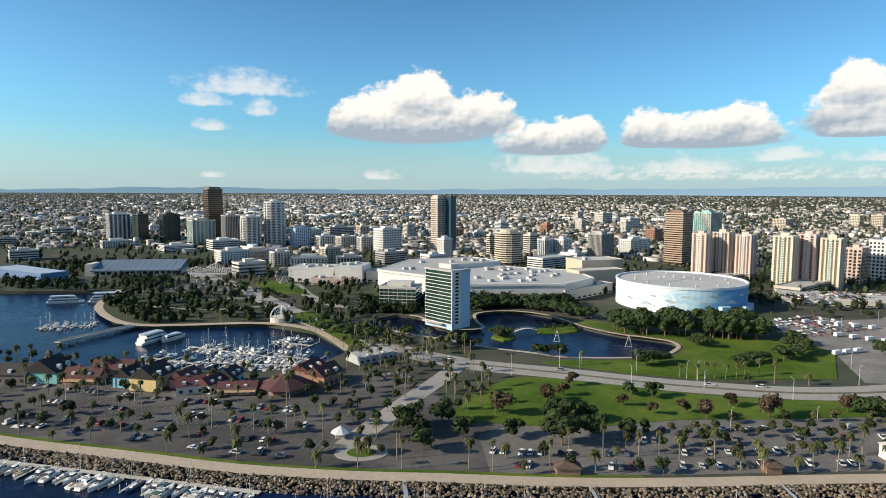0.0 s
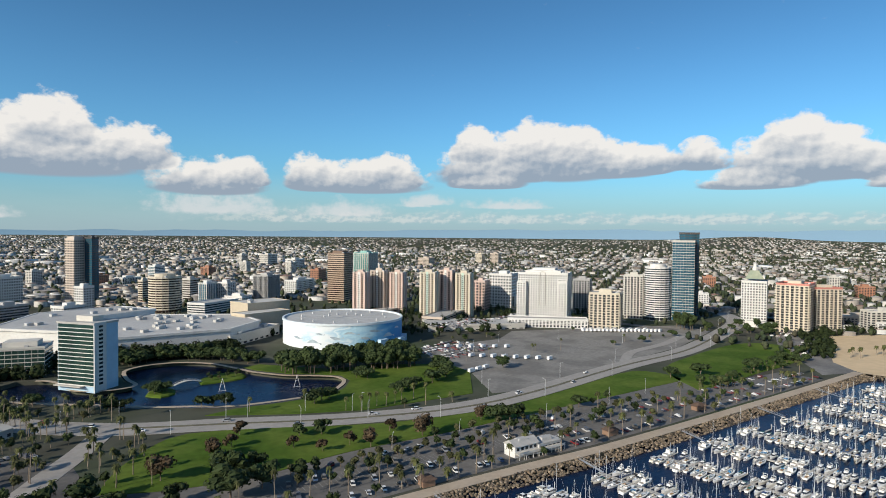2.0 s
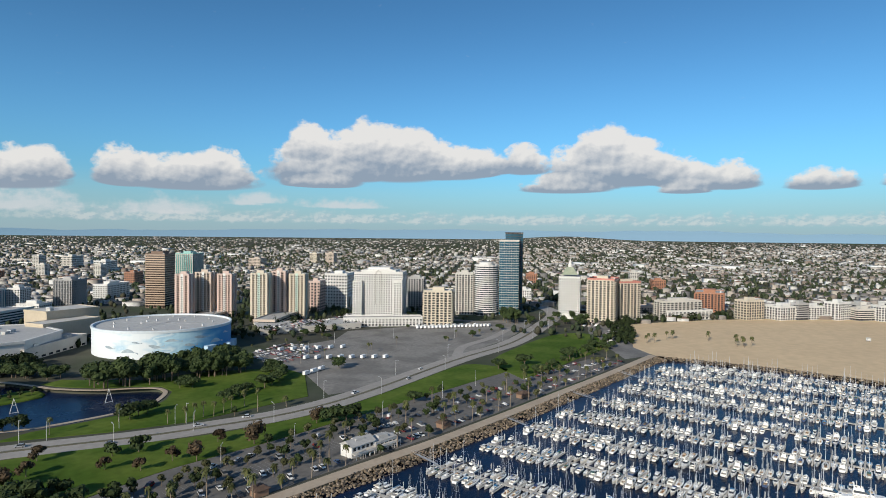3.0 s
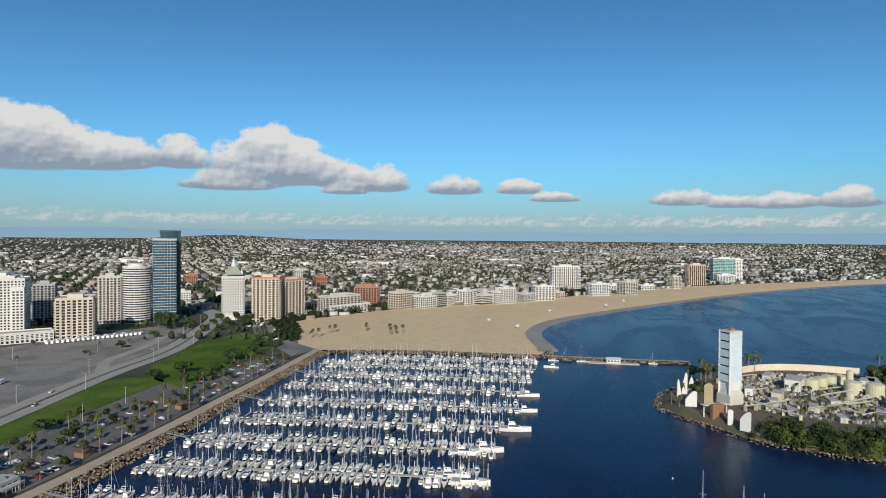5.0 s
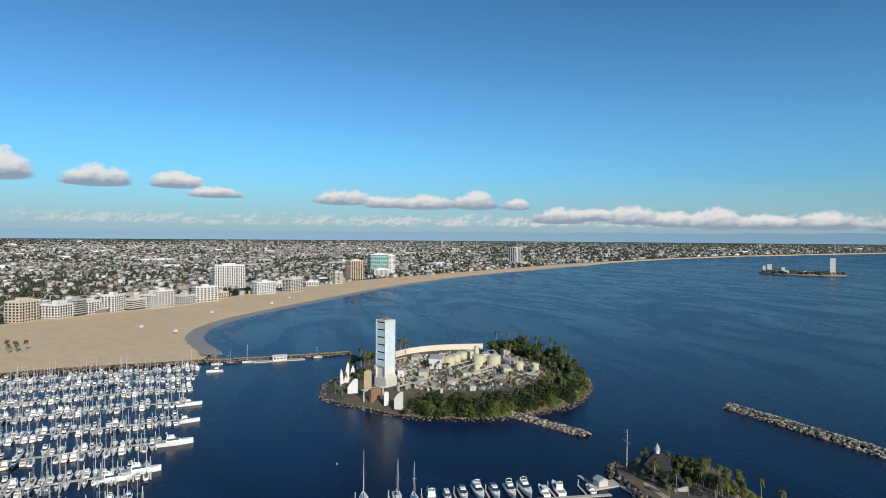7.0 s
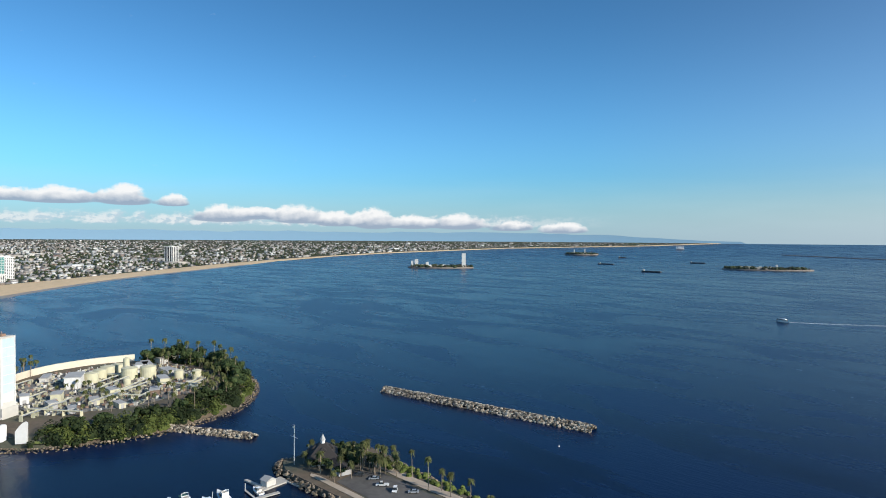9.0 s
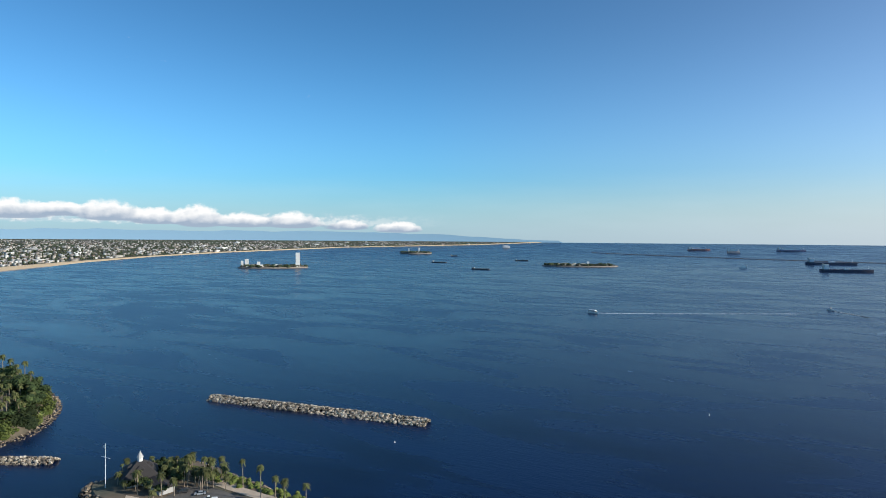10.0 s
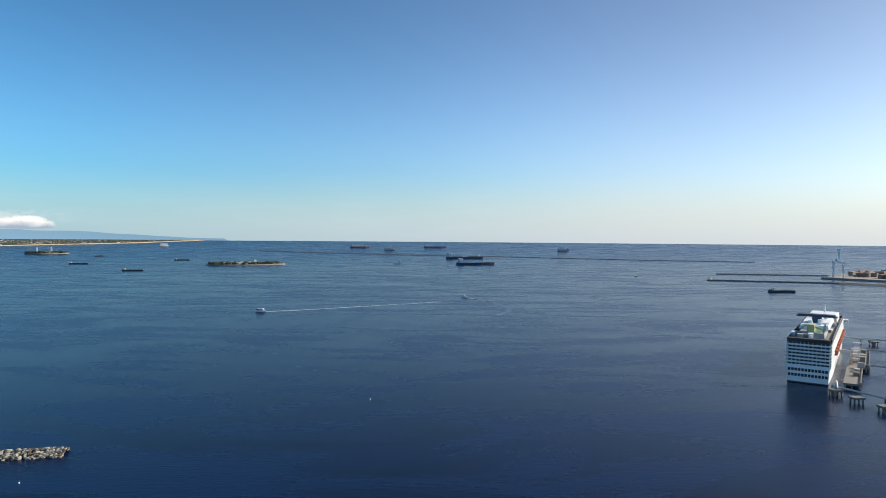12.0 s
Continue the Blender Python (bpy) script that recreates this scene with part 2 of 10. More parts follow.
def water_material():
    m, n, l, p = nodes_of("sea_water")
    pos = n.new("ShaderNodeNewGeometry").outputs["Position"]

    def noise_at(scale, detail, stretch, distort=0.0, rough=0.55):
        v = n.new("ShaderNodeVectorMath")
        v.operation = "MULTIPLY"
        v.inputs[1].default_value = stretch
        l.new(pos, v.inputs[0])
        k = n.new("ShaderNodeTexNoise")
        k.inputs["Scale"].default_value, k.inputs["Detail"].default_value = scale, detail
        k.inputs["Distortion"].default_value, k.inputs["Roughness"].default_value = distort, rough
        l.new(v.outputs[0], k.inputs["Vector"])
        return k.outputs["Fac"]

    def mrange(v, a, b, c, d):
        k = n.new("ShaderNodeMapRange")
        k.interpolation_type = "SMOOTHSTEP"
        for i, x in ((1, a), (2, b), (3, c), (4, d)):
            k.inputs[i].default_value = x
        l.new(v, k.inputs[0])
        return k.outputs[0]

    slick = noise_at(0.0045, 7, (1.0, 2.4, 1), 1.6, 0.6)
    ripple = noise_at(0.3, 3, (0.42, 1.7, 1), 0.3)
    chop = noise_at(0.75, 2, (0.5, 1.5, 1))
    swell = noise_at(0.045, 2, (0.55, 2.5, 1), 0.4)
    col = n.new("ShaderNodeMix")
    col.data_type = "RGBA"
    col.inputs[6].default_value = (0.0018, 0.0062, 0.0225, 1)
    col.inputs[7].default_value = (0.003, 0.0135, 0.05, 1)
    l.new(mrange(slick, 0.4, 0.62, 0, 1), col.inputs[0])
    l.new(col.outputs[2], p.inputs["Base Color"])
    l.new(mrange(slick, 0.35, 0.65, 0.22, 0.3), p.inputs["Roughness"])
    p.inputs["IOR"].default_value = 1.33
    p.inputs["Specular IOR Level"].default_value = 0.21
    p.inputs["Specular Tint"].default_value = (0.76, 0.86, 1.0, 1)
    add = n.new("ShaderNodeMath")
    add.operation = "MULTIPLY_ADD"
    add.inputs[1].default_value = 0.55
    l.new(ripple, add.inputs[0])
    less = n.new("ShaderNodeMath")
    less.operation = "MULTIPLY"
    less.inputs[1].default_value = 0.16
    l.new(chop, less.inputs[0])
    l.new(less.outputs[0], add.inputs[2])
    roll_ = n.new("ShaderNodeMath")
    roll_.operation = "MULTIPLY_ADD"
    roll_.inputs[1].default_value = 0.28
    l.new(swell, roll_.inputs[0])
    l.new(add.outputs[0], roll_.inputs[2])
    b = n.new("ShaderNodeBump")
    out_ = n.new("ShaderNodeVectorMath")
    out_.operation = "LENGTH"
    l.new(pos, out_.inputs[0])
    l.new(mrange(out_.outputs["Value"], 250.0, 2600.0, 0.48, 0.07), b.inputs["Strength"])
    b.inputs["Strength"].default_value = 0.42
    b.inputs["Distance"].default_value = 0.4
    l.new(roll_.outputs[0], b.inputs["Height"])
    l.new(b.outputs[0], p.inputs["Normal"])
    return m


WATER = water_material()
ASPHALT = mat("asphalt", (0.15, 0.142, 0.132), 0.9, scale=0.5, big=0.04, var=0.3, space="World", tint=(0.19, 0.18, 0.165))
LOT = mat("parking_asphalt", (0.052, 0.049, 0.046), 0.92, scale=0.4, big=0.02, var=0.32, space="World", tint=(0.1, 0.093, 0.085))
ROAD = mat("road_concrete", (0.34, 0.315, 0.285), 0.9, scale=0.3, big=0.02, var=0.2, space="World", tint=(0.28, 0.26, 0.235))
PAVE = mat("pavement_concrete", (0.42, 0.34, 0.255), 0.9, scale=0.5, big=0.05, var=0.16, space="World")
GRASS = mat("lawn_grass", (0.062, 0.112, 0.014), 0.95, scale=0.25, big=0.025, var=0.32, space="World", tint=(0.092, 0.132, 0.022), spec=0.1)
SAND = mat("beach_sand", (0.66, 0.5, 0.315), 0.95, scale=0.12, big=0.012, var=0.14, space="World", tint=(0.59, 0.445, 0.28), spec=0.1)
WETSAND = mat("wet_sand", (0.3, 0.232, 0.16), 0.45, scale=0.1, big=0.02, var=0.15, space="World")
CITYGROUND = mat("city_ground", (0.085, 0.085, 0.066), 0.95, scale=0.05, big=0.006, var=0.35, space="World", tint=(0.055, 0.07, 0.04), spec=0.1)
ROCK = palette("rip_rap_rock", [(0.17, 0.13, 0.085), (0.24, 0.185, 0.125), (0.1, 0.078, 0.056), (0.31, 0.245, 0.175), (0.18, 0.14, 0.1), (0.06, 0.05, 0.04)], 0.9, var=0.3, scale=1.2)


# ---- mesh helpers ----
class Mesh:
    """Collects boxes, rings, lofts and loose faces; made into one mesh by part()."""

    def __init__(self):
        self.v, self.f = [], []

    def face(self, *pts):
        k = len(self.v)
        self.v += [tuple(p) for p in pts]
        self.f.append(tuple(range(k, k + len(pts))))
        return self

    def box(self, x0, y0, z0, x1, y1, z1, rot=0.0, at=(0, 0, 0), taper=1.0):
        k = len(self.v)
        c, s = math.cos(rot), math.sin(rot)
        mx, my = (x0 + x1) / 2, (y0 + y1) / 2
        for z, g in ((z0, 1.0), (z1, taper)):
            for x, y in ((x0, y0), (x1, y0), (x1, y1), (x0, y1)):
                x, y = mx + (x - mx) * g, my + (y - my) * g
                self.v.append((at[0] + c * x - s * y, at[1] + s * x + c * y, at[2] + z))
        self.f += [(k, k + 3, k + 2, k + 1), (k + 4, k + 5, k + 6, k + 7)]
        self.f += [(k + i, k + (i + 1) % 4, k + 4 + (i + 1) % 4, k + 4 + i) for i in range(4)]
        return self

    def prism(self, pts, z0, z1, top=1.0):
        k, n = len(self.v), len(pts)
        mx, my = sum(p[0] for p in pts) / n, sum(p[1] for p in pts) / n
        self.v += [(p[0], p[1], z0) for p in pts]
        self.v += [(mx + (p[0] - mx) * top, my + (p[1] - my) * top, z1) for p in pts]
        self.f += [tuple(range(k + n - 1, k - 1, -1)), tuple(range(k + n, k + 2 * n))]
        self.f += [(k + i, k + (i + 1) % n, k + n + (i + 1) % n, k + n + i) for i in range(n)]
        return self

    def tube(self, x, y, z0, z1, r0, r1=None, n=10, lean=(0, 0)):
        r1 = r0 if r1 is None else r1
        k = len(self.v)
        for z, r, d in ((z0, r0, 0), (z1, r1, 1)):
            for i in range(n):
                a = 2 * math.pi * i / n
                self.v.append((x + r * math.cos(a) + lean[0] * d, y + r * math.sin(a) + lean[1] * d, z))
        self.f += [tuple(range(k + n - 1, k - 1, -1)), tuple(range(k + n, k + 2 * n))]
        self.f += [(k + i, k + (i + 1) % n, k + n + (i + 1) % n, k + n + i) for i in range(n)]
        return self

    def rod(self, a, b, r, n=5):
        a, b = Vector(a), Vector(b)
        q = (b - a).to_track_quat("Z", "Y")
        k = len(self.v)
        for p in (a, b):
            for i in range(n):
                w = 2 * math.pi * i / n
                self.v.append(tuple(p + q @ Vector((r * math.cos(w), r * math.sin(w), 0))))
        self.f += [tuple(range(k + n - 1, k - 1, -1)), tuple(range(k + n, k + 2 * n))]
        self.f += [(k + i, k + (i + 1) % n, k + n + (i + 1) % n, k + n + i) for i in range(n)]
        return self

    def gable(self, x0, y0, z0, x1, y1, h, over=0.4):
        """A pitched roof over a rectangle, ridge along x."""
        x0, y0, x1, y1 = x0 - over, y0 - over, x1 + over, y1 + over
        my, k = (y0 + y1) / 2, len(self.v)
        self.v += [(x0, y0, z0), (x1, y0, z0), (x1, y1, z0), (x0, y1, z0), (x0, my, z0 + h), (x1, my, z0 + h)]
        self.f += [(k, k + 1, k + 5, k + 4), (k + 2, k + 3, k + 4, k + 5), (k, k + 4, k + 3), (k + 1, k + 2, k + 5), (k, k + 3, k + 2, k + 1)]
        return self

    def blob(self, x, y, z, rx, ry, rz, rnd, jag=0.25, n=7, m=4):
        """A lumpy closed clump."""
        k = len(self.v)
        self.v.append((x, y, z - rz))
        for j in range(1, m):
            t = math.pi * j / m
            for i in range(n):
                a = 2 * math.pi * (i + 0.5 * (j % 2)) / n
                g = 1 + rnd.uniform(-jag, jag)
                self.v.append((x + rx * g * math.sin(t) * math.cos(a), y + ry * g * math.sin(t) * math.sin(a), z - rz * g * math.cos(t)))
        self.v.append((x, y, z + rz))
        last = len(self.v) - 1
        for i in range(n):
            self.f.append((k, k + 1 + (i + 1) % n, k + 1 + i))
            self.f.append((last, last - n + i, last - n + (i + 1) % n))
        for j in range(m - 2):
            a = k + 1 + j * n
            for i in range(n):
                self.f.append((a + i, a + (i + 1) % n, a + n + (i + 1) % n, a + n + i))
        return self

    def data(self, name, material, smooth=False):
        me = bpy.data.meshes.new(name)
        me.from_pydata(self.v, [], self.f)
        me.materials.append(material)
        if smooth:
            me.polygons.foreach_set("use_smooth", [True] * len(me.polygons))
        me.update()
        return me


def part(name, mesh, material, parent=None, label="", at=None, smooth=False):
    """One mesh object; mesh is a Mesh or ready mesh data."""
    data = mesh.data(name, material, smooth) if isinstance(mesh, Mesh) else mesh
    ob = new(name, data)
    if parent:
        ob.parent = parent
    if at is not None:
        ob.matrix_basis = at if isinstance(at, Matrix) else Matrix.Translation(at)
    if label:
        ob["label"] = label
    return ob


def thing(name, label, category, at=None, group="", kind=""):
    ob = new(name)
    if at is not None:
        ob.matrix_basis = at if isinstance(at, Matrix) else Matrix.Translation(at)
    return tagged(ob, label, category, group, kind)


def raw_mesh(name, verts, faces_flat, per, material, smooth=False):
    """A large mesh from numpy arrays: all faces have `per` corners."""
    me = bpy.data.meshes.new(name)
    nf = len(faces_flat) // per
    me.vertices.add(len(verts))
    me.vertices.foreach_set("co", np.asarray(verts, np.float32).ravel())
    me.loops.add(len(faces_flat))
    me.loops.foreach_set("vertex_index", np.asarray(faces_flat, np.int32))
    me.polygons.add(nf)
    me.polygons.foreach_set("loop_start", np.arange(0, nf * per, per, dtype=np.int32))
    if smooth:
        me.polygons.foreach_set("use_smooth", np.ones(nf, bool))
    me.materials.append(material)
    me.update(calc_edges=True)
    me.validate()
    return me


def inside(pts, poly):
    """Which of the points (n x 2) lie in the polygon."""
    pts = np.asarray(pts, float)
    x, y = pts[:, 0], pts[:, 1]
    hit = np.zeros(len(pts), bool)
    for (ax, ay), (bx, by) in zip(poly, poly[1:] + poly[:1]):
        cross = ((ay > y) != (by > y)) & (x < (bx - ax) * (y - ay) / (by - ay + 1e-12) + ax)
        hit ^= cross
    return hit


def sheet(name, outline, z, material, holes=(), depth=0.0, grid=0.0):
    """A flat sheet with holes, with upright sides of that depth."""
    from_rings = [list(outline), *[list(h) for h in holes]]
    verts, edges = [], []
    for ring in from_rings:
        k = len(verts)
        verts += [Vector(p) for p in ring]
        edges += [(k + i, k + (i + 1) % len(ring)) for i in range(len(ring))]
    vs, es, fs, *_ = geometry.delaunay_2d_cdt(verts, edges, [], 0, 1e-4)
    mid = np.array([[sum(vs[i][0] for i in f) / 3, sum(vs[i][1] for i in f) / 3] for f in fs])
    keep = inside(mid, from_rings[0])
    for h in from_rings[1:]:
        keep &= ~inside(mid, h)
    m = Mesh()
    m.v = [(v[0], v[1], z) for v in vs]
    m.f = [tuple(f) for f, ok in zip(fs, keep) if ok]
    if depth:
        for ring in from_rings:
            for a, b in zip(ring, ring[1:] + ring[:1]):
                m.face((a[0], a[1], z), (a[0], a[1], z - depth), (b[0], b[1], z - depth), (b[0], b[1], z))
    return part(name, m, material)


def ribbon(name, line, width, z, material, thick=0.12):
    """A road or path of even width along a line of points."""
    pts = smooth_line(line)
    m = Mesh()
    left, right = offset(pts, width / 2), offset(pts, -width / 2)
    for i in range(len(pts) - 1):
        m.face((*left[i], z), (*right[i], z), (*right[i + 1], z), (*left[i + 1], z))
        m.face((*right[i], z), (*right[i], z - thick), (*right[i + 1], z - thick), (*right[i + 1], z))
        m.face((*left[i + 1], z), (*left[i + 1], z - thick), (*left[i], z - thick), (*left[i], z))
    return part(name, m, material)


def smooth_line(line, step=12.0):
    """Points along a smooth curve (Catmull-Rom) through the given ones."""
    p = [np.array(q, float) for q in line]
    p = [2 * p[0] - p[1], *p, 2 * p[-1] - p[-2]]
    res = []
    for a, b, c, d in zip(p, p[1:], p[2:], p[3:]):
        n = max(2, int(np.linalg.norm(c - b) / step))
        for k in range(n):
            t = k / n
            res.append(0.5 * (2 * b + (c - a) * t + (2 * a - 5 * b + 4 * c - d) * t * t + (3 * b - a - 3 * c + d) * t ** 3))
    res.append(p[-2])
    return [tuple(q) for q in res]


def offset(pts, d):
    res = []
    for i, q in enumerate(pts):
        a, b = pts[max(0, i - 1)], pts[min(len(pts) - 1, i + 1)]
        t = np.array(b) - np.array(a)
        t = t / (np.linalg.norm(t) + 1e-9)
        res.append((q[0] - t[1] * d, q[1] + t[0] * d))
    return res


def far_rise(r):
    """Ground and sea lift gently towards the horizon."""
    return 84.5 * np.clip((np.asarray(r, float) - 3000) / 1950, 0, 1) ** 1.5


def polar(az, r):
    a = math.radians(az)
    return (r * math.sin(a), r * math.cos(a))


# ---- sea and land ----
rings = [0, 60, 120, 180, 240, 300, 380, 460, 560, 680, 820, 1000, 1200, 1450, 1750, 2100, 2500, 2800, *range(3000, 4951, 130)]
NA = 240
sv = [(*polar(360 * i / NA, r), float(far_rise(r))) for r in rings[1:] for i in range(NA)] + [(0, 0, 0)]
sf = [(j * NA + i, j * NA + (i + 1) % NA, (j + 1) * NA + (i + 1) % NA, (j + 1) * NA + i) for j in range(len(rings) - 2) for i in range(NA)]
sm = Mesh()
sm.v, sm.f = sv, [tuple(reversed(f)) for f in sf] + [(len(sv) - 1, (i + 1) % NA, i) for i in range(NA)]
tagged(part("water", sm, WATER, smooth=True), "deep blue harbour and open sea water with ripples", "water", kind="structure")

SEAWALL = [(-520, 352), (-330, 291), (-186, 250), (-132, 237.3), (-82, 225.4), (-38, 219.7), (0, 217.8), (35, 215.3), (66, 214.6), (97, 215.4), (129, 217.2), (180, 219.5), (226, 220.5), (287, 225), (358, 231.5), (431, 238), (535, 249)]
BASIN = [(-900, 640), (-440, 640), (-345, 652), (-318, 562), (-272, 500), (-239, 480), (-208, 481), (-143, 489), (-97, 464), (-62, 406),
         (-78, 370), (-111, 354), (-153, 359), (-202, 368), (-233, 362), (-257, 349), (-330, 362), (-520, 400)]
INLAND = [(560, 287), (640, 330), (703, 362), (825, 312), (905, 255), (984, 183), (1065, 98), (1162, 43), (1313, -59), (1580, -300), (1824, -590), (2310, -1180)]
EDGE = [(541, 232), (553, 192), (562, 150), (567, 100), (570, 50)]
SHORE = [(598, 38), (640, 47), (673, 57), (713, 64), (750, 63), (789, 56), (858, 30), (965, -33), (1110, -128), (1300, -258), (1500, -425), (1744, -665), (2255, -1290)]
LAGOON = [(-40, 528), (-22, 523), (-11, 506), (-3, 481), (15, 472), (30, 477), (26, 500), (27, 531), (46, 546), (71, 545), (93, 528), (108, 499), (116, 481), (134, 459), (152, 448),
          (166, 436), (167, 420), (156, 403), (145, 394), (130, 389), (107, 387), (79, 389), (57, 400), (32, 412), (5, 432), (-20, 448), (-45, 470), (-60, 500)]
LAGOON = smooth_line(LAGOON + LAGOON[:1], 5)[:-1]
far_arc = [polar(a, 3000) for a in range(121, -63, -4)]
LAND = BASIN + SEAWALL + INLAND + far_arc
land = sheet("ground", LAND, 3.0, CITYGROUND, holes=[LAGOON], depth=4.0)
tagged(land, "city ground of pavement and dry earth behind the seawall", "ground", kind="structure")


def hill(az, r):
    return 30.0 * np.exp(-((az - 57) / 4.2) ** 2) * np.clip((r - 4000) / 800, 0, 1)


COAST_R, COAST_AZ = [2900, 3000, 3420, 3750, 4000, 4270, 4650, 4800, 4950], [118.5, 121, 126.6, 132, 137.4, 142.8, 155.6, 158.4, 161]
fr = list(range(3000, 4951, 130))
fm = Mesh()
for r in fr:
    end = float(np.interp(r, COAST_R, COAST_AZ))
    for i in range(121):
        az = -62 + (end + 62) * i / 120
        fm.v.append((*polar(az, r), 3.0 + float(far_rise(r)) + float(hill(az, r))))
for j in range(len(fr) - 1):
    for i in range(120):
        fm.f.append((j * 121 + i, j * 121 + i + 1, (j + 1) * 121 + i + 1, (j + 1) * 121 + i))
fm.f = [tuple(reversed(f)) for f in fm.f]
tagged(part("ground_far", fm, CITYGROUND, smooth=True), "far city plain rising to a low hill", "ground", kind="structure")

# beach: dry sand falling to the sea, and a wet edge
def even(line, n):
    """n points spread evenly along a smooth curve."""
    q = np.array(smooth_line(line, 8))
    run = np.concatenate([[0], np.cumsum(np.hypot(*np.diff(q, axis=0).T))])
    u = np.linspace(0, run[-1], n)
    return np.stack([np.interp(u, run, q[:, 0]), np.interp(u, run, q[:, 1])], 1)


def band_between(inner, outer, heights, material, name, label):
    """A sheet from one line to another, with the heights of its rows across."""
    m, K = Mesh(), len(heights) - 1
    for a, b, i in zip(inner, outer, range(len(inner))):
        for k, (f, zz) in enumerate(heights):
            q = a + (b - a) * f
            m.v.append((q[0], q[1], zz + float(far_rise(np.hypot(*q)))))
    for j in range(len(inner) - 1):
        for k in range(K):
            c = j * (K + 1) + k
            m.f.append((c + 1, c + K + 2, c + K + 1, c))
    return tagged(part(name, m, material, smooth=True), label, name, kind="structure")


corner = even([(535, 249), (560, 287), (640, 330), (703, 362), (825, 312)], 30)
band_between(corner, even(EDGE, 30), [(0, 3.05), (0.4, 3.0), (0.8, 2.8), (1, 2.5)], SAND, "beach", "wide tan sand beside the marina")
coast_in = np.concatenate([even([(825, 312), *INLAND[4:]], 120), [polar(121, 2990)], [polar(a - 0.2, r) for r, a in zip(COAST_R[2:], COAST_AZ[2:])]])
coast_out = np.concatenate([even([EDGE[-1], *SHORE], 120), [polar(122.3, 2990)], [polar(a + 0.5, r) for r, a in zip(COAST_R[2:], COAST_AZ[2:])]])
band_between(coast_in, coast_out, [(0, 3.05), (0.25, 3.0), (0.5, 2.85), (0.7, 2.4), (0.85, 1.5), (0.95, 0.5), (1, -0.3)], SAND, "beach", "wide tan sand beach along the bay")
line = even([EDGE[-1], *SHORE], 260)[4:]
jit = random.Random(71)
wet_in = np.array(offset([tuple(q) for q in line], 12.0)) + [[jit.uniform(-1.2, 1.2), jit.uniform(-1.2, 1.2)] for _ in line]
wet_out = np.array(offset([tuple(q) for q in line], -7.0))
band_between(wet_in, wet_out, [(0, 1.02), (0.5, 0.62), (0.7, 0.3), (1, 0.02)], WETSAND, "shoreline", "dark wet sand strip at the waterline")
# ---- ground surfaces ----
def surface(name, outline, z, material, label, depth=0.1, holes=()):
    return tagged(sheet(name, [tuple(p) for p in outline], z, material, holes=holes, depth=depth), label, name.split("_")[0], kind="structure")


sw = smooth_line(SEAWALL, 8)
surface("pavement_promenade", offset(sw, 0.0) + offset(sw, 7.0)[::-1], 3.25, PAVE, "pale concrete promenade along the seawall", 0.25)
surface("lawn_verge", offset(sw, 7.2)[16:72] + offset(sw, 9.4)[16:72][::-1], 3.2, GRASS, "narrow green verge beside the promenade", 0.2)
surface("lot_marina", [p for p in offset(sw, 9.5) if -480 < p[0] < 490] + [(480, 284),
                       (400, 285), (395, 305), (350, 301), (286, 295), (235, 291), (166, 285), (112, 283), (67, 273), (31, 274), (4, 283), (-5, 330), (-50, 360), (-70, 325), (-110, 318), (-160, 328), (-260, 332), (-480, 386)],
        3.08, LOT, "dark asphalt car park with palm islands", 0.08)
# a lighter grey sheet over the eastern part of the dark lot
surface("lot_seawall", [p for p in offset(sw, 9.7) if 12 < p[0] < 486] + [(478, 283), (402, 284), (396, 304), (350, 300), (286, 294), (235, 290), (166, 284), (112, 282), (67, 272), (31, 273), (16, 262)], 3.092,
        mat("midgrey_asphalt", (0.155, 0.145, 0.132), 0.92, scale=0.4, big=0.03, var=0.3, space="World", tint=(0.105, 0.1, 0.092)), "grey asphalt car park beside the seawall", 0.01)
surface("lot_beach", [(500, 262), (535, 252), (560, 285), (640, 328), (700, 360), (660, 396), (606, 362), (545, 306)], 3.07, ASPHALT, "grey car park behind the beach", 0.05)
surface("lot_east", [(255, 440), (276, 508), (372, 516), (416, 553), (628, 494), (616, 446), (500, 396), (388, 370), (300, 348), (262, 336), (240, 340), (262, 400)], 3.08, mat("worn_asphalt", (0.25, 0.235, 0.21), 0.9, scale=0.3, big=0.03, var=0.3, space="World", tint=(0.15, 0.14, 0.125)), "large grey asphalt car park", 0.08)
LAWN = [(5, 284), (14, 311), (38, 344), (59, 346), (93, 335), (143, 316), (190, 309), (234, 310), (300, 325), (363, 341), (386, 338), (390, 306), (350, 299), (286, 293), (235, 289), (166, 283), (112, 281), (67, 272), (31, 275)]
surface("lawn_park", smooth_line(LAWN + LAWN[:1], 10)[:-1], 3.3, GRASS, "broad green park lawn between car park and boulevard", 0.3)
surface("lawn_east", smooth_line([(372, 278), (392, 318), (416, 341), (460, 357), (563, 380), (599, 357), (538, 304), (456, 289), (401, 278), (372, 278)], 10)[:-1], 3.3, GRASS, "green lawn at the boulevard bend", 0.3)
surface("lawn_lagoon", [(62, 378), (80, 384), (107, 384), (131, 386), (147, 391), (158, 401), (169, 419), (169, 438), (154, 451), (136, 462), (118, 484), (111, 500), (125, 506), (170, 462), (205, 462), (262, 436), (262, 402), (228, 346), (150, 344), (110, 356)], 3.3, GRASS, "lawn round the lagoon shore", 0.3)
surface("lawn_quay", [(-96, 470), (-60, 412), (-52, 418), (-84, 486), (-120, 540), (-135, 520)], 3.3, GRASS, "green bank beside the harbour quay", 0.3)
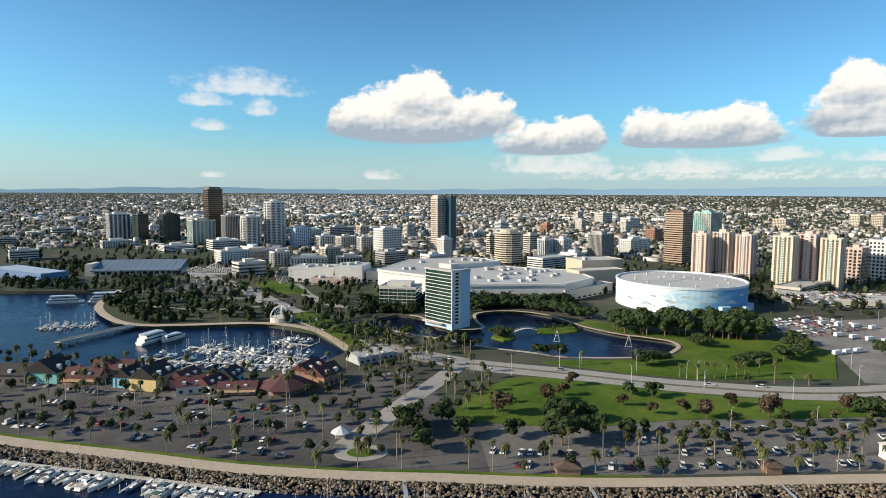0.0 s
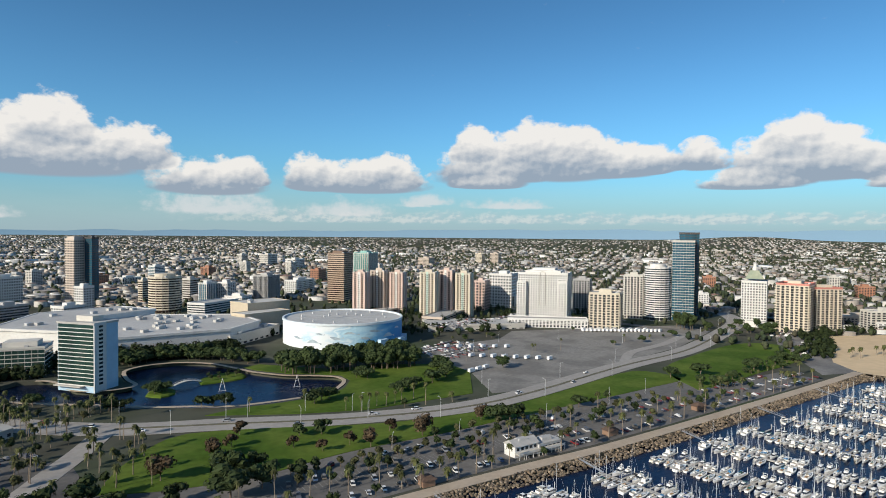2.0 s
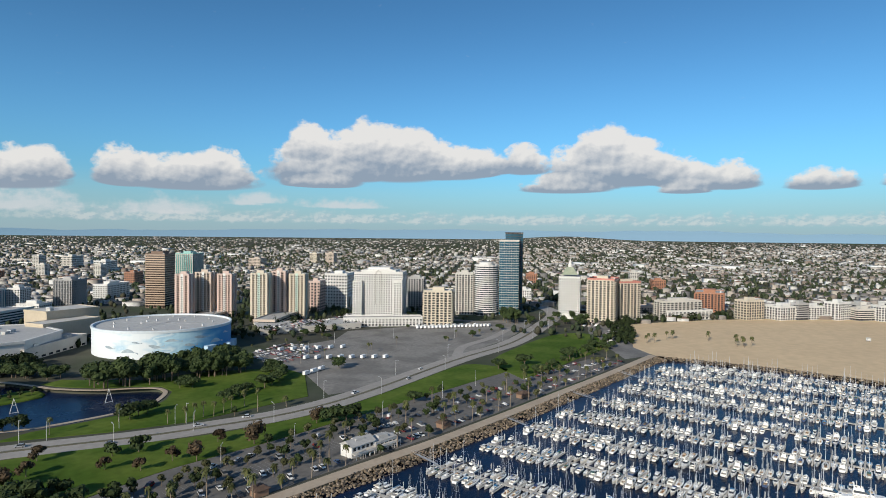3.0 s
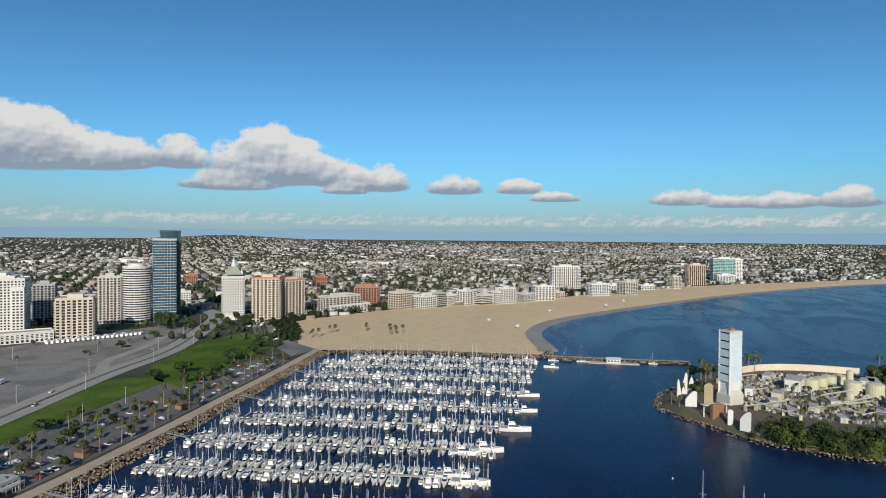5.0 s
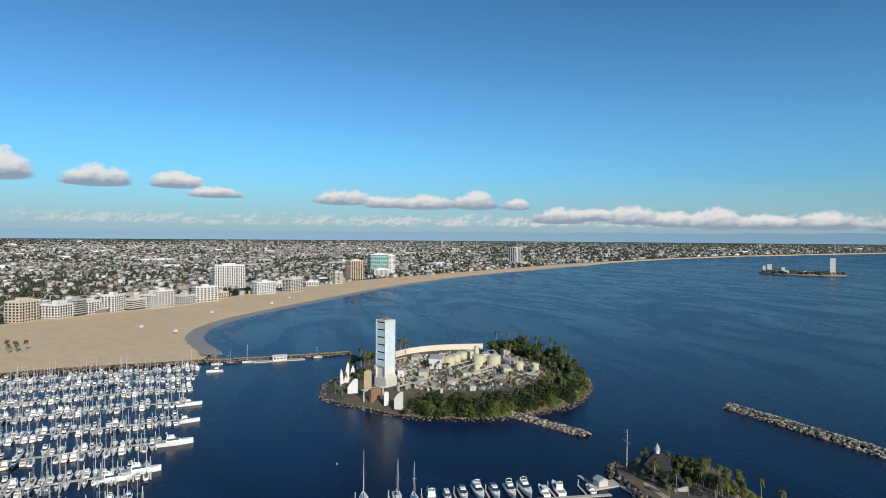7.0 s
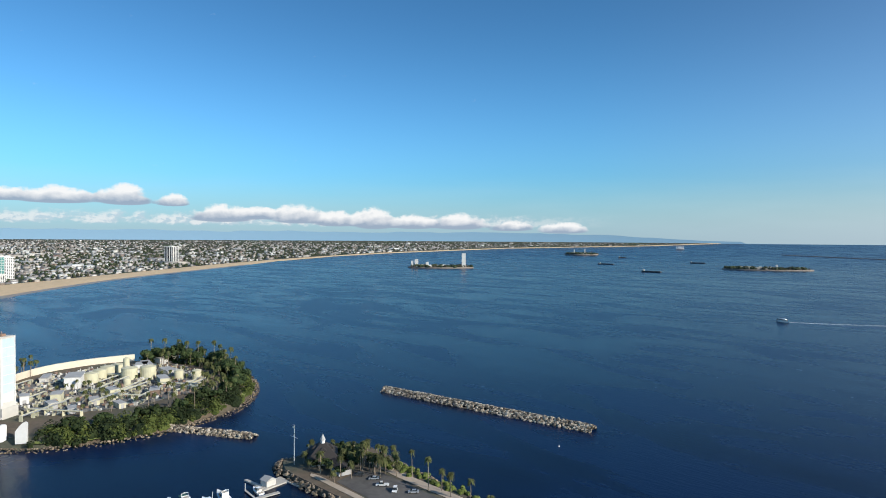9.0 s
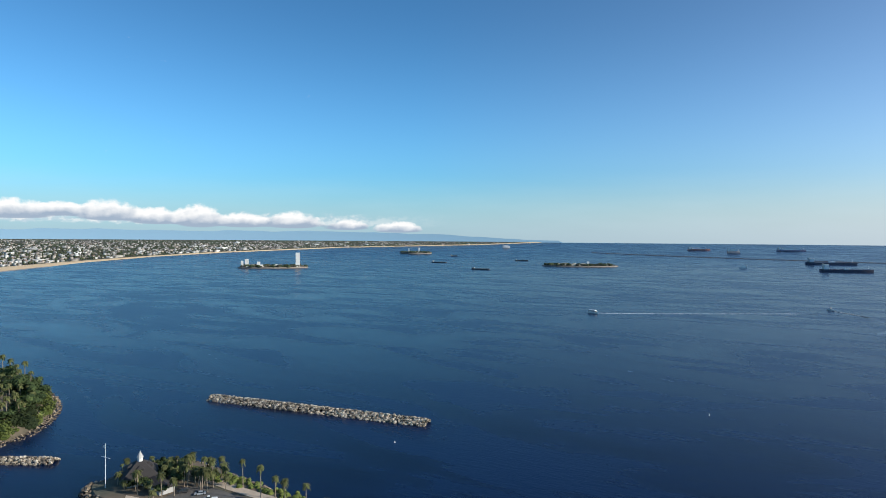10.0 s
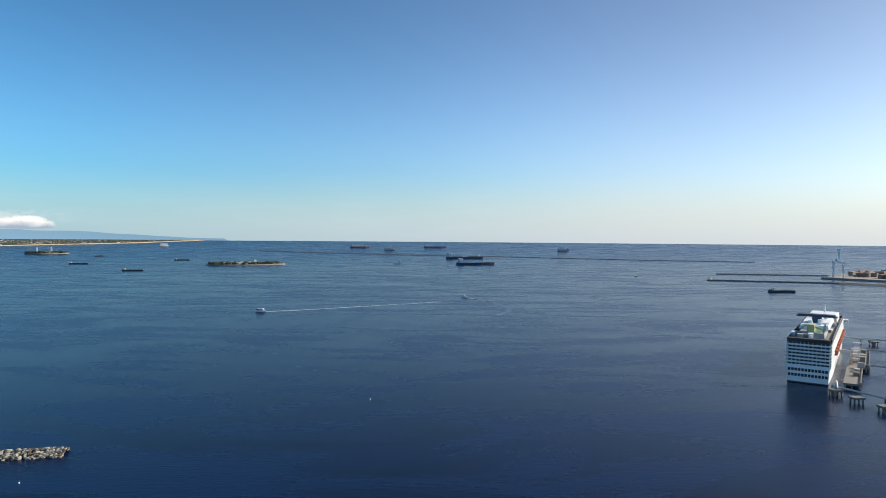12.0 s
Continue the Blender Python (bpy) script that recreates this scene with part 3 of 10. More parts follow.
surface("lawn_plaza", [(-222, 714), (-200, 668), (-183, 640), (-135, 624), (-166, 690), (-205, 726)], 3.3, GRASS, "grass plaza at the harbour", 0.3)
BOULEVARD = [(-330, 800), (-230, 680), (-150, 560), (-90, 475), (-35, 412), (15, 375), (69, 356), (143, 330), (230, 322), (388, 361), (490, 381), (602, 426), (719, 484), (790, 560), (880, 690)]
tagged(ribbon("road_boulevard", BOULEVARD, 22, 3.22, ROAD), "pale concrete boulevard with two carriageways", "road", kind="structure")
tagged(ribbon("median", BOULEVARD[5:13], 2.4, 3.40, mat("median_planting", (0.12, 0.11, 0.07), 0.95, var=0.4, scale=0.4), 0.2), "planted median strip between the carriageways", "median", kind="structure")
tagged(ribbon("road_pine", [(-40, 250), (-20, 300), (0, 345), (10, 372)], 12, 3.2, ROAD), "side road to the marina car park", "road", kind="structure")
tagged(ribbon("road_shore", [(-170, 700), (-125, 600), (-70, 545), (-30, 560)], 12, 3.2, ROAD), "service road behind the hotel", "road", kind="structure")
tagged(ribbon("road_ramp", [(560, 440), (500, 415), (440, 400), (400, 372)], 9, 3.24, ROAD), "slip road to the car park", "road", kind="structure")
tagged(ribbon("road_ocean", [(590, 470), (560, 600), (540, 800), (520, 1100)], 14, 3.15, ASPHALT), "city street between the towers", "road", kind="structure")
tagged(ribbon("pavement_lagoon", offset(LAGOON[2:-12], -2.2), 3.0, 3.38, PAVE, 0.2), "pale curved path round the lagoon", "pavement", kind="structure")
tagged(ribbon("pavement_quay", BASIN[2:10], 7, 3.28, PAVE, 0.2), "pale promenade along the harbour basin", "pavement", kind="structure")
surface("lot_harbour", [(-292, 640), (-214, 628), (-232, 700), (-262, 742), (-304, 738)], 3.08, mat("pale_asphalt", (0.16, 0.152, 0.14), 0.9, scale=0.4, big=0.03, var=0.3, space="World", tint=(0.11, 0.105, 0.098)), "grey car park of the harbour mall", 0.08)
tagged(ribbon("pavement_park", [(-316, 585), (-270, 560), (-210, 545), (-160, 560), (-120, 530)], 4, 3.16, PAVE, 0.1), "pale path winding through the harbour park", "pavement", kind="structure")
tagged(ribbon("road_park", [(-345, 665), (-300, 625), (-240, 600), (-185, 605), (-150, 575)], 9, 3.14, ASPHALT, 0.1), "service road behind the harbour park", "road", kind="structure")
# painted bays in the car parks
WHITEPAINT = mat("road_paint", (0.3, 0.29, 0.28), 0.8, var=0.25, scale=2)
bays = Mesh()
for x0, y0, x1, y1, n in ((-185, 290, -70, 268, 46), (-180, 308, -75, 288, 42), (-60, 252, -35, 247, 10), (70, 252, 190, 256, 48), (200, 262, 340, 280, 54), (290, 470, 400, 520, 40), (290, 440, 420, 490, 46), (330, 410, 460, 455, 46)):
    d = np.array((x1 - x0, y1 - y0), float)
    L = np.linalg.norm(d)
    d /= L
    nrm = np.array((-d[1], d[0]))
    for i in range(n):
        c = np.array((x0, y0)) + d * L * i / n
        a, b = c - nrm * 5, c + nrm * 5
        bays.face((*(a - d * 0.07), 3.104), (*(a + d * 0.07), 3.104), (*(b + d * 0.07), 3.104), (*(b - d * 0.07), 3.104))
tagged(part("bay_marking", bays, WHITEPAINT), "white painted parking bay lines", "marking", kind="structure")
lanes = Mesh()
for side in (-5.5, 5.5):
    pts = offset(smooth_line(BOULEVARD, 6), side)
    for a, b in list(zip(pts, pts[1:]))[::2]:
        a, b = np.array(a), np.array(a) + (np.array(b) - np.array(a)) * 0.6
        t = (b - a) / (np.linalg.norm(b - a) + 1e-6)
        s = np.array((-t[1], t[0])) * 0.12
        lanes.face((*(a - s), 3.235), (*(b - s), 3.235), (*(b + s), 3.235), (*(a + s), 3.235))
tagged(part("lane_marking", lanes, WHITEPAINT), "white dashed lane lines on the boulevard", "marking", kind="structure")

# islands and moles
ISLAND = [(425, -43), (407, -50), (388, -66), (367, -84), (355, -105), (347, -135), (347, -155), (354, -178), (358, -192), (374, -212), (397, -231), (431, -247), (470, -256),
          (510, -248), (545, -220), (562, -175), (557, -132), (532, -96), (490, -66), (455, -46)]


def mound(name, outline, z, material, label, slope=7.0, base=-1.0):
    """Land with sloping banks."""
    pts = smooth_line(list(outline) + [outline[0]], 9)[:-1]
    c = np.mean(np.array(pts), 0)
    m = Mesh()
    n = len(pts)
    levels = []
    for k, (inset, h) in enumerate(((0, base), (slope * 0.35, 0.9), (slope, z))):
        ring = []
        for p in pts:
            v = c - np.array(p)
            v = v / np.linalg.norm(v)
            ring.append((p[0] + v[0] * inset, p[1] + v[1] * inset, h))
        levels.append(ring)
        m.v += ring
    for k in range(2):
        for i in range(n):
            m.f.append((k * n + i, k * n + (i + 1) % n, (k + 1) * n + (i + 1) % n, (k + 1) * n + i))
    vs, es, fs, *_ = geometry.delaunay_2d_cdt([Vector(p[:2]) for p in levels[-1]], [(i, (i + 1) % n) for i in range(n)], [], 1, 1e-4)
    k = len(m.v)
    m.v += [(v[0], v[1], z) for v in vs]
    m.f += [tuple(k + i for i in f) for f in fs]
    ob = part(name, m, material)
    return tagged(ob, label, "ground", kind="structure"), levels


EARTH = mat("island_earth", (0.14, 0.105, 0.07), 0.95, scale=0.3, big=0.03, var=0.3, space="World", tint=(0.075, 0.075, 0.05))
mound("ground_island", ISLAND, 4.5, EARTH, "man-made oil island with rocky banks and a paved yard", 9)
surface("yard_island", [(415, -105), (398, -150), (410, -195), (450, -220), (500, -215), (530, -190), (535, -150), (505, -105), (460, -85), (432, -88)], 4.56, ASPHALT, "dark paved yard on the oil island", 0.06)
MOLE = [(259, -163), (257, -174), (250, -197), (240, -205), (218, -203), (183, -198), (120, -192), (40, -186), (40, -150), (120, -152), (205, -155), (228, -156), (248, -157)]
mound("ground_mole", MOLE, 3.0, EARTH, "narrow mole at the marina entrance", 4)
surface("lot_mole", [(216, -165), (218, -180), (210, -186), (180, -184), (60, -180), (60, -162), (180, -163)], 3.08, LOT, "asphalt yard on the mole", 0.06)
tagged(ribbon("pavement_mole_outer", [(250, -186), (238, -194), (200, -189.5), (120, -187), (60, -184)], 5, 3.16, PAVE, 0.1), "pale path along the outer rocks", "pavement", kind="structure")
surface("pavement_mole", [(232, -163), (226, -164), (180, -162), (60, -160), (60, -157), (205, -160), (230, -161)], 3.14, PAVE, "pale path along the mole", 0.1)
mound("ground_isle", [(74, 468), (88, 469), (106, 473), (109, 488), (98, 498), (82, 492), (74, 481)], 1.6, GRASS, "small grassy isle in the lagoon", 2.5)
mound("ground_isle_west", [(36, 453), (45, 443), (55, 450), (55, 465), (42, 469)], 1.6, GRASS, "small planted isle at the lagoon edge", 2.5)


# ---- rip-rap: loose rocks along seawalls ----
rock_rnd = random.Random(5)


ROCKPALE = palette("pale_breakwater_rock", [(0.3, 0.245, 0.18), (0.4, 0.34, 0.265), (0.13, 0.105, 0.08), (0.45, 0.39, 0.31), (0.2, 0.165, 0.12), (0.07, 0.058, 0.045)], 0.9, var=0.3, scale=1.2)


def rocks(name, line, width, z_top, z_low, size, label, count, both=False, material=ROCK):
    pts = smooth_line(line, 3)
    m = Mesh()
    for _ in range(count):
        i = rock_rnd.randrange(len(pts) - 1)
        t = rock_rnd.random()
        a, b = np.array(pts[i]), np.array(pts[i + 1])
        c = a + (b - a) * t
        d = (b - a) / (np.linalg.norm(b - a) + 1e-9)
        u = rock_rnd.uniform(-1 if both else 0, 1)
        c = c + np.array((d[1], -d[0])) * u * width
        z = z_top + (z_low - z_top) * abs(u) ** 1.2 + rock_rnd.uniform(-0.2, 0.3)
        s = size * rock_rnd.uniform(0.6, 1.35)
        m.blob(c[0], c[1], z, s, s * rock_rnd.uniform(0.7, 1.2), s * 0.7, rock_rnd, 0.3, 5, 3)
    return tagged(part(name, m, material), label, "rocks", kind="stuff")


rocks("seawall_rocks", SEAWALL[1:], 7.0, 2.9, -0.2, 0.64, "tumbled brown rip-rap boulders on the seawall", 7600)
rocks("breakwater_rocks", [(331, -296), (175, -317)], 5.2, 3.0, -0.2, 0.95, "detached breakwater of pale tumbled boulders", 2700, True, ROCKPALE)
rocks("spit_rocks", [(352, -151), (304, -176)], 4.0, 2.2, -0.2, 0.85, "boulder spit off the oil island", 620, True, ROCKPALE)
rocks("island_rocks", ISLAND[::-1] + ISLAND[-1:], 3.4, 1.4, -0.4, 0.55, "rocky shore of the oil island", 2600, True)
rocks("mole_rocks", [(40, -186), (120, -192), (183, -197), (218, -202), (240, -204), (250, -196), (256, -174), (257, -163), (248, -158), (228, -157), (205, -156), (120, -153)], 2.8, 2.4, -0.3, 0.95, "dark boulders round the mole", 1500, True)
rocks("jetty_rocks", [(572, 40), (573, 0), (576, -45), (581, -84)], 4.0, 1.8, -0.2, 0.9, "low rock jetty at the end of the beach", 700, True)
rocks("beach_edge_rocks", [(521, 245), (541, 232), (562, 150), (570, 50), (598, 38)], 3.4, 2.5, -0.2, 0.8, "rocks along the beach edge of the marina", 1500, True)
jm = Mesh()
for a, b in zip([(571, 42), (573, 0), (576, -45)], [(573, 0), (576, -45), (580, -82)]):
    jm.face((a[0] - 3, a[1], 2.0), (b[0] - 3, b[1], 2.0), (b[0] + 3, b[1], 2.0), (a[0] + 3, a[1], 2.0))
tagged(part("pavement_jetty", jm, PAVE), "pale path on the jetty", "pavement", kind="structure")

# ---- the far city: houses and trees too many to count ----
HOUSEWALL = palette("far_house_walls", [(0.5, 0.48, 0.45), (0.38, 0.34, 0.3), (0.3, 0.27, 0.24), (0.6, 0.6, 0.59), (0.22, 0.18, 0.15), (0.42, 0.37, 0.32), (0.37, 0.37, 0.36), (0.54, 0.52, 0.49), (0.18, 0.175, 0.17), (0.32, 0.3, 0.28)], 0.85, scale=0.3)
HOUSEROOF = palette("far_house_roofs", [(0.2, 0.175, 0.155), (0.3, 0.27, 0.24), (0.14, 0.125, 0.115), (0.44, 0.42, 0.39), (0.25, 0.15, 0.11), (0.6, 0.59, 0.57), (0.25, 0.2, 0.165), (0.17, 0.155, 0.145), (0.36, 0.34, 0.32)], 0.9, scale=0.3)
FARTREE = palette("far_trees", [(0.045, 0.06, 0.032), (0.055, 0.07, 0.036), (0.038, 0.052, 0.032), (0.07, 0.08, 0.046), (0.064, 0.062, 0.044)], 0.95, scale=0.5, var=0.35, spec=0.1)
GRID = radians(40)


def on_land(x, y):
    az = np.degrees(np.arctan2(x, y))
    r = np.hypot(x, y)
    near = inside(np.stack([x, y], 1), LAND) & (r < 2990)
    far = (r >= 2990) & (r < 4920) & (az > -60) & (az < np.interp(r, COAST_R, COAST_AZ) - 0.5)
    return near | far


def height_at(x, y):
    r, az = np.hypot(x, y), np.degrees(np.arctan2(x, y))
    return 3.0 + far_rise(r) + np.where(r > 3000, hill(az, r), 0)


rng = np.random.default_rng(11)


def scatter(n, r0, r1, power=1.0):
    """Points over the land, in rows of city blocks."""
    u = rng.random(n)
    r = (r0 ** power + u * (r1 ** power - r0 ** power)) ** (1 / power)
    az = np.radians(rng.uniform(-42, 160, n))
    x, y = r * np.sin(az), r * np.cos(az)
    ok = on_land(x, y)
    return x[ok], y[ok]


NOBUILD = [[(-560, 380), (-560, 660), (-960, 760), (-1000, 1010), (-640, 1130), (-380, 1040), (-100, 1020), (60, 900), (250, 1000), (430, 900), (560, 760), (640, 640), (700, 640), (790, 560), (770, 420), (703, 362), (480, 250), (0, 210), (-560, 300)]]
def shrink(r):
    """Size of far things, where the plain is drawn together towards the horizon."""
    return 1 - far_rise(r) / 107.0


# houses stand in rows along the streets of a grid, one to a plot
x, y = scatter(130000, 740, 4900, 1.55)
c, s = math.cos(GRID), math.sin(GRID)
u, v = x * c + y * s, -x * s + y * c
k_ = np.maximum(0.3, shrink(np.hypot(x, y))) * np.where(np.hypot(x, y) > 3000, 1.45, 1.0)
far_cell = np.round(np.log2(k_) * 4).astype(int)
k_ = 2.0 ** (far_cell / 4)
step_u, step_v = 13.5 * k_, 27.0 * k_
iu, iv = np.floor(u / step_u).astype(int), np.floor(v / step_v).astype(int)
_, first = np.unique(np.stack([far_cell, iu, iv]), axis=1, return_index=True)
far_cell, k_, iu, iv = far_cell[first], k_[first], iu[first], iv[first]
u = (iu + 0.5 + rng.uniform(-0.12, 0.12, len(iu))) * 13.5 * k_
v = (iv + 0.5 + rng.uniform(-0.08, 0.08, len(iu)) + 0.14 * (-1.0) ** iv) * 27.0 * k_
x, y = u * c - v * s, u * s + v * c
free = on_land(x, y) & ~inside(np.stack([x, y], 1), NOBUILD[0]) & (iu % 9 != 0)
leafy = np.sin(x * 0.0023 + 2 * np.sin(y * 0.0017)) * np.cos(y * 0.0021 + x * 0.0011)
rr_, az_ = np.hypot(x, y), np.degrees(np.arctan2(x, y))
wooded = np.clip((rr_ - 3100) / 700, 0, 1) * np.clip((az_ + 8) / 10, 0, 1) * np.clip((112 - az_) / 30, 0, 1)
free &= rng.random(len(x)) < (0.72 - 0.28 * leafy - 0.28 * wooded) * np.interp(az_, [-10, 0, 40, 92, 112], [0.9, 0.75, 0.85, 0.95, 0.55])
x, y, k_ = x[free], y[free], k_[free]
n = len(x)
r = np.hypot(x, y)
w, d = rng.uniform(7, 11.5, n) * k_, rng.uniform(9, 16, n) * k_
h = (rng.uniform(3.2, 5.4, n) + (rng.random(n) < 0.2) * rng.uniform(2, 6, n)) * k_
big = rng.random(n) < np.interp(r, [900, 2200, 3600], [0.1, 0.04, 0.02])
w, d, h = np.where(big, w * 2.0, w), np.where(big, d * 1.7, d), np.where(big, h * 1.3, h)
ang = GRID + rng.normal(0, 0.02, n)
z = height_at(x, y)


def at_corners(sx, sy, hz, sc=1.0):
    ca, sn = np.cos(ang), np.sin(ang)
    px, py = sx * w / 2 * sc, sy * d / 2 * sc
    return np.stack([x + ca * px - sn * py, y + sn * px + ca * py, z + hz], 1)


base = [(-1, -1), (1, -1), (1, 1), (-1, 1)]
V = np.stack([at_corners(a, b, -0.5) for a, b in base] + [at_corners(a, b, h) for a, b in base], 1)
Fw = np.array([[0, 1, 5, 4], [1, 2, 6, 5], [2, 3, 7, 6], [3, 0, 4, 7]]).ravel()
idx = (np.arange(n)[:, None] * 8 + Fw[None]).ravel()
tagged(new("house_walls", raw_mesh("house_walls", V.reshape(-1, 3), idx, 4, HOUSEWALL)), "pale stucco walls of far low houses", "houses", kind="stuff")
pitch = np.where(rng.random(n) < 0.55, rng.uniform(1.2, 2.6, n), 0.25)
R = np.stack([at_corners(a, b, h, 1.06) for a, b in base] + [at_corners(-0.6, 0, h + pitch), at_corners(0.6, 0, h + pitch)], 1)
tris = np.array([[0, 1, 5], [0, 5, 4], [2, 3, 4], [2, 4, 5], [1, 2, 5], [3, 0, 4]]).ravel()
idx = (np.arange(n)[:, None] * 6 + tris[None]).ravel()
tagged(new("house_roofs", raw_mesh("house_roofs", R.reshape(-1, 3), idx, 3, HOUSEROOF)), "shingle and flat roofs of far low houses", "houses", kind="stuff")


def tree_field(name, x, y, size, label, material=FARTREE, tall=1.0, ni=5, nj=2):
    """Lumpy crowns standing on the ground."""
    n = len(x)
    th = np.pi * (np.arange(1, nj + 1)) / (nj + 1)
    prof = [(np.sin(t), -np.cos(t)) for t in th]
    z = height_at(x, y)
    pts = []
    for k, (rad, up) in enumerate(prof):
        for i in range(ni):
            a = 2 * np.pi * (i + 0.5 * (k % 2)) / ni + rng.uniform(-0.25, 0.25, n)
            g = size * rng.uniform(0.65, 1.25, n)
            pts.append(np.stack([x + g * rad * np.cos(a), y + g * rad * np.sin(a), z + size * tall * (1.15 + up * rng.uniform(0.75, 1.1, n))], 1))
    pts.append(np.stack([x, y, z - 0.3], 1))
    pts.append(np.stack([x + rng.normal(0, 0.3, n), y, z + size * tall * rng.uniform(2.0, 2.5, n)], 1))
    V = np.stack(pts, 1)
    f = []
    bot, top = ni * nj, ni * nj + 1
    for i in range(ni):
        f += [[bot, (i + 1) % ni, i], [top, ni * (nj - 1) + i, ni * (nj - 1) + (i + 1) % ni]]
        for k in range(nj - 1):
            a, b = k * ni + i, k * ni + (i + 1) % ni
            f += [[a, b, b + ni], [a, b + ni, a + ni]]
    f = np.array(f).ravel()
    idx = (np.arange(n)[:, None] * V.shape[1] + f[None]).ravel()
    return tagged(new(name, raw_mesh(name, V.reshape(-1, 3), idx, 3, material)), label, "trees", kind="stuff")


wooded_west = [(-560, 665), (-950, 770), (-980, 1000), (-640, 1120), (-400, 1030), (-330, 830), (-440, 830), (-450, 700)]


def leafy_field(name, x, y, size, label, material):
    """Crowns of loose leaf clusters round a lumpy core."""
    n, q = len(x), 34
    d = rng.normal(0, 1, (n, q, 3))
    d[..., 2] = d[..., 2] * 0.9 + 0.35
    d /= np.linalg.norm(d, axis=2, keepdims=True)
    lobe = rng.normal(0, 0.3, (n, 4, 3))
    c = np.stack([x, y, height_at(x, y) + size * 1.45], 1)[:, None] + size[:, None, None] * (lobe[:, rng.integers(0, 4, q)] + d * rng.uniform(0.6, 0.95, (n, q, 1)))
    up = np.array((0.3, 0.2, 1.0)) + rng.normal(0, 0.5, (n, q, 3))
    t = np.cross(d, up)
    t /= np.linalg.norm(t, axis=2, keepdims=True)
    b = np.cross(d, t)
    g = (size[:, None] * rng.uniform(0.2, 0.42, (n, q)))[..., None]
    V = np.stack([c - t * g, c - b * g * 0.8, c + t * g, c + b * g * 0.8], 2)
    idx = np.arange(n * q * 4)
    tagged(new(name + "_leaves", raw_mesh(name + "_leaves", V.reshape(-1, 3), idx, 4, material)), label, "trees", kind="stuff")
    tree_field(name, x, y, size * 0.8, label, material, 1.1, 6, 2)


x, y = scatter(60000, 800, 4920, 1.5)
free = ~inside(np.stack([x, y], 1), NOBUILD[0])
clump = np.sin(x * 0.006 + 1.3 * np.sin(y * 0.004)) * np.cos(y * 0.0055 + x * 0.002)
leafy = np.sin(x * 0.0023 + 2 * np.sin(y * 0.0017)) * np.cos(y * 0.0021 + x * 0.0011)
free &= rng.random(len(x)) < 0.62 + 0.3 * clump + 0.35 * leafy + 0.2 * (np.degrees(np.arctan2(x, y)) > 104)
x, y = x[free], y[free]
r = np.hypot(x, y)
for name, pick, k_, nj in (("far_trees", r < 1900, 1.15, 2), ("horizon_trees", r >= 1900, np.maximum(0.34, shrink(r[r >= 1900])) * np.interp(r[r >= 1900], [1900, 3300], [1.1, 1.6]), 1)):
    tree_field(name, x[pick], y[pick], rng.uniform(1.7, 4.4, int(pick.sum())) * k_, "dark green street trees of the far city", ni=5, nj=nj)
# white warehouses and long roofs near the horizon
x, y = scatter(1500, 2300, 4890, 1.6)
az_ = np.degrees(np.arctan2(x, y))
keep = rng.random(len(x)) < np.interp(az_, [-40, -6, 4, 60, 120, 150], [1.0, 0.9, 0.3, 0.3, 0.35, 0.7])
x, y = x[keep], y[keep]
n = len(x)
k_ = np.maximum(0.3, shrink(np.hypot(x, y)))
w, d, h = rng.uniform(30, 110, n) * k_, rng.uniform(20, 45, n) * k_, rng.uniform(7, 12, n) * k_
ang = GRID + (rng.random(n) < 0.5) * math.pi / 2
z = height_at(x, y)
V = np.stack([at_corners(a, b, -0.5) for a, b in base] + [at_corners(a, b, h) for a, b in base], 1)
box_f = np.array([[0, 1, 5, 4], [1, 2, 6, 5], [2, 3, 7, 6], [3, 0, 4, 7], [4, 5, 6, 7]]).ravel()
idx = (np.arange(n)[:, None] * 8 + box_f[None]).ravel()
WARE = palette("far_warehouse", [(0.66, 0.65, 0.62), (0.5, 0.48, 0.45), (0.4, 0.37, 0.33), (0.72, 0.72, 0.7), (0.34, 0.34, 0.34)], 0.8, scale=0.1)
tagged(new("far_warehouses", raw_mesh("far_warehouses", V.reshape(-1, 3), idx, 4, WARE)), "pale flat-roofed sheds far off", "warehouses", kind="stuff")

# ---- backdrop hills beyond the plain, their haze painted as a glow ----
bm_, bn, bl, bp = nodes_of("glowing_haze_hills")
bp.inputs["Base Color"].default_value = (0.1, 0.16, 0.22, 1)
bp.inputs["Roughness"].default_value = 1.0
# blue distance haze put in as emission; the hills are no lamp
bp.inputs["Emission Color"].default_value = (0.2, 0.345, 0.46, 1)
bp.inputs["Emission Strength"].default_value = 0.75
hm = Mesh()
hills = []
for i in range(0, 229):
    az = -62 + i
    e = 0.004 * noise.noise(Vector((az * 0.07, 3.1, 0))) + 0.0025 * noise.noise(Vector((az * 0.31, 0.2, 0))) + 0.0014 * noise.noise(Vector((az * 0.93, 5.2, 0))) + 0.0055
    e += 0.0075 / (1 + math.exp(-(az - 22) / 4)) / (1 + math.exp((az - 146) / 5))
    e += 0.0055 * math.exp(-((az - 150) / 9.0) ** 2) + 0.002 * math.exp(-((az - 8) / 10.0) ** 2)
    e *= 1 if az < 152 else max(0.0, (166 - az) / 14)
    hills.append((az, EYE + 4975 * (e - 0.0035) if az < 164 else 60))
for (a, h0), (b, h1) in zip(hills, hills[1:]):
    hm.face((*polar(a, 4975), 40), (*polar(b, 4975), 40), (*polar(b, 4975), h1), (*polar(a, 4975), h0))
tagged(part("backdrop_hills", hm, bm_), "backdrop hills with blue haze painted in as a glow", "backdrop", kind="structure")

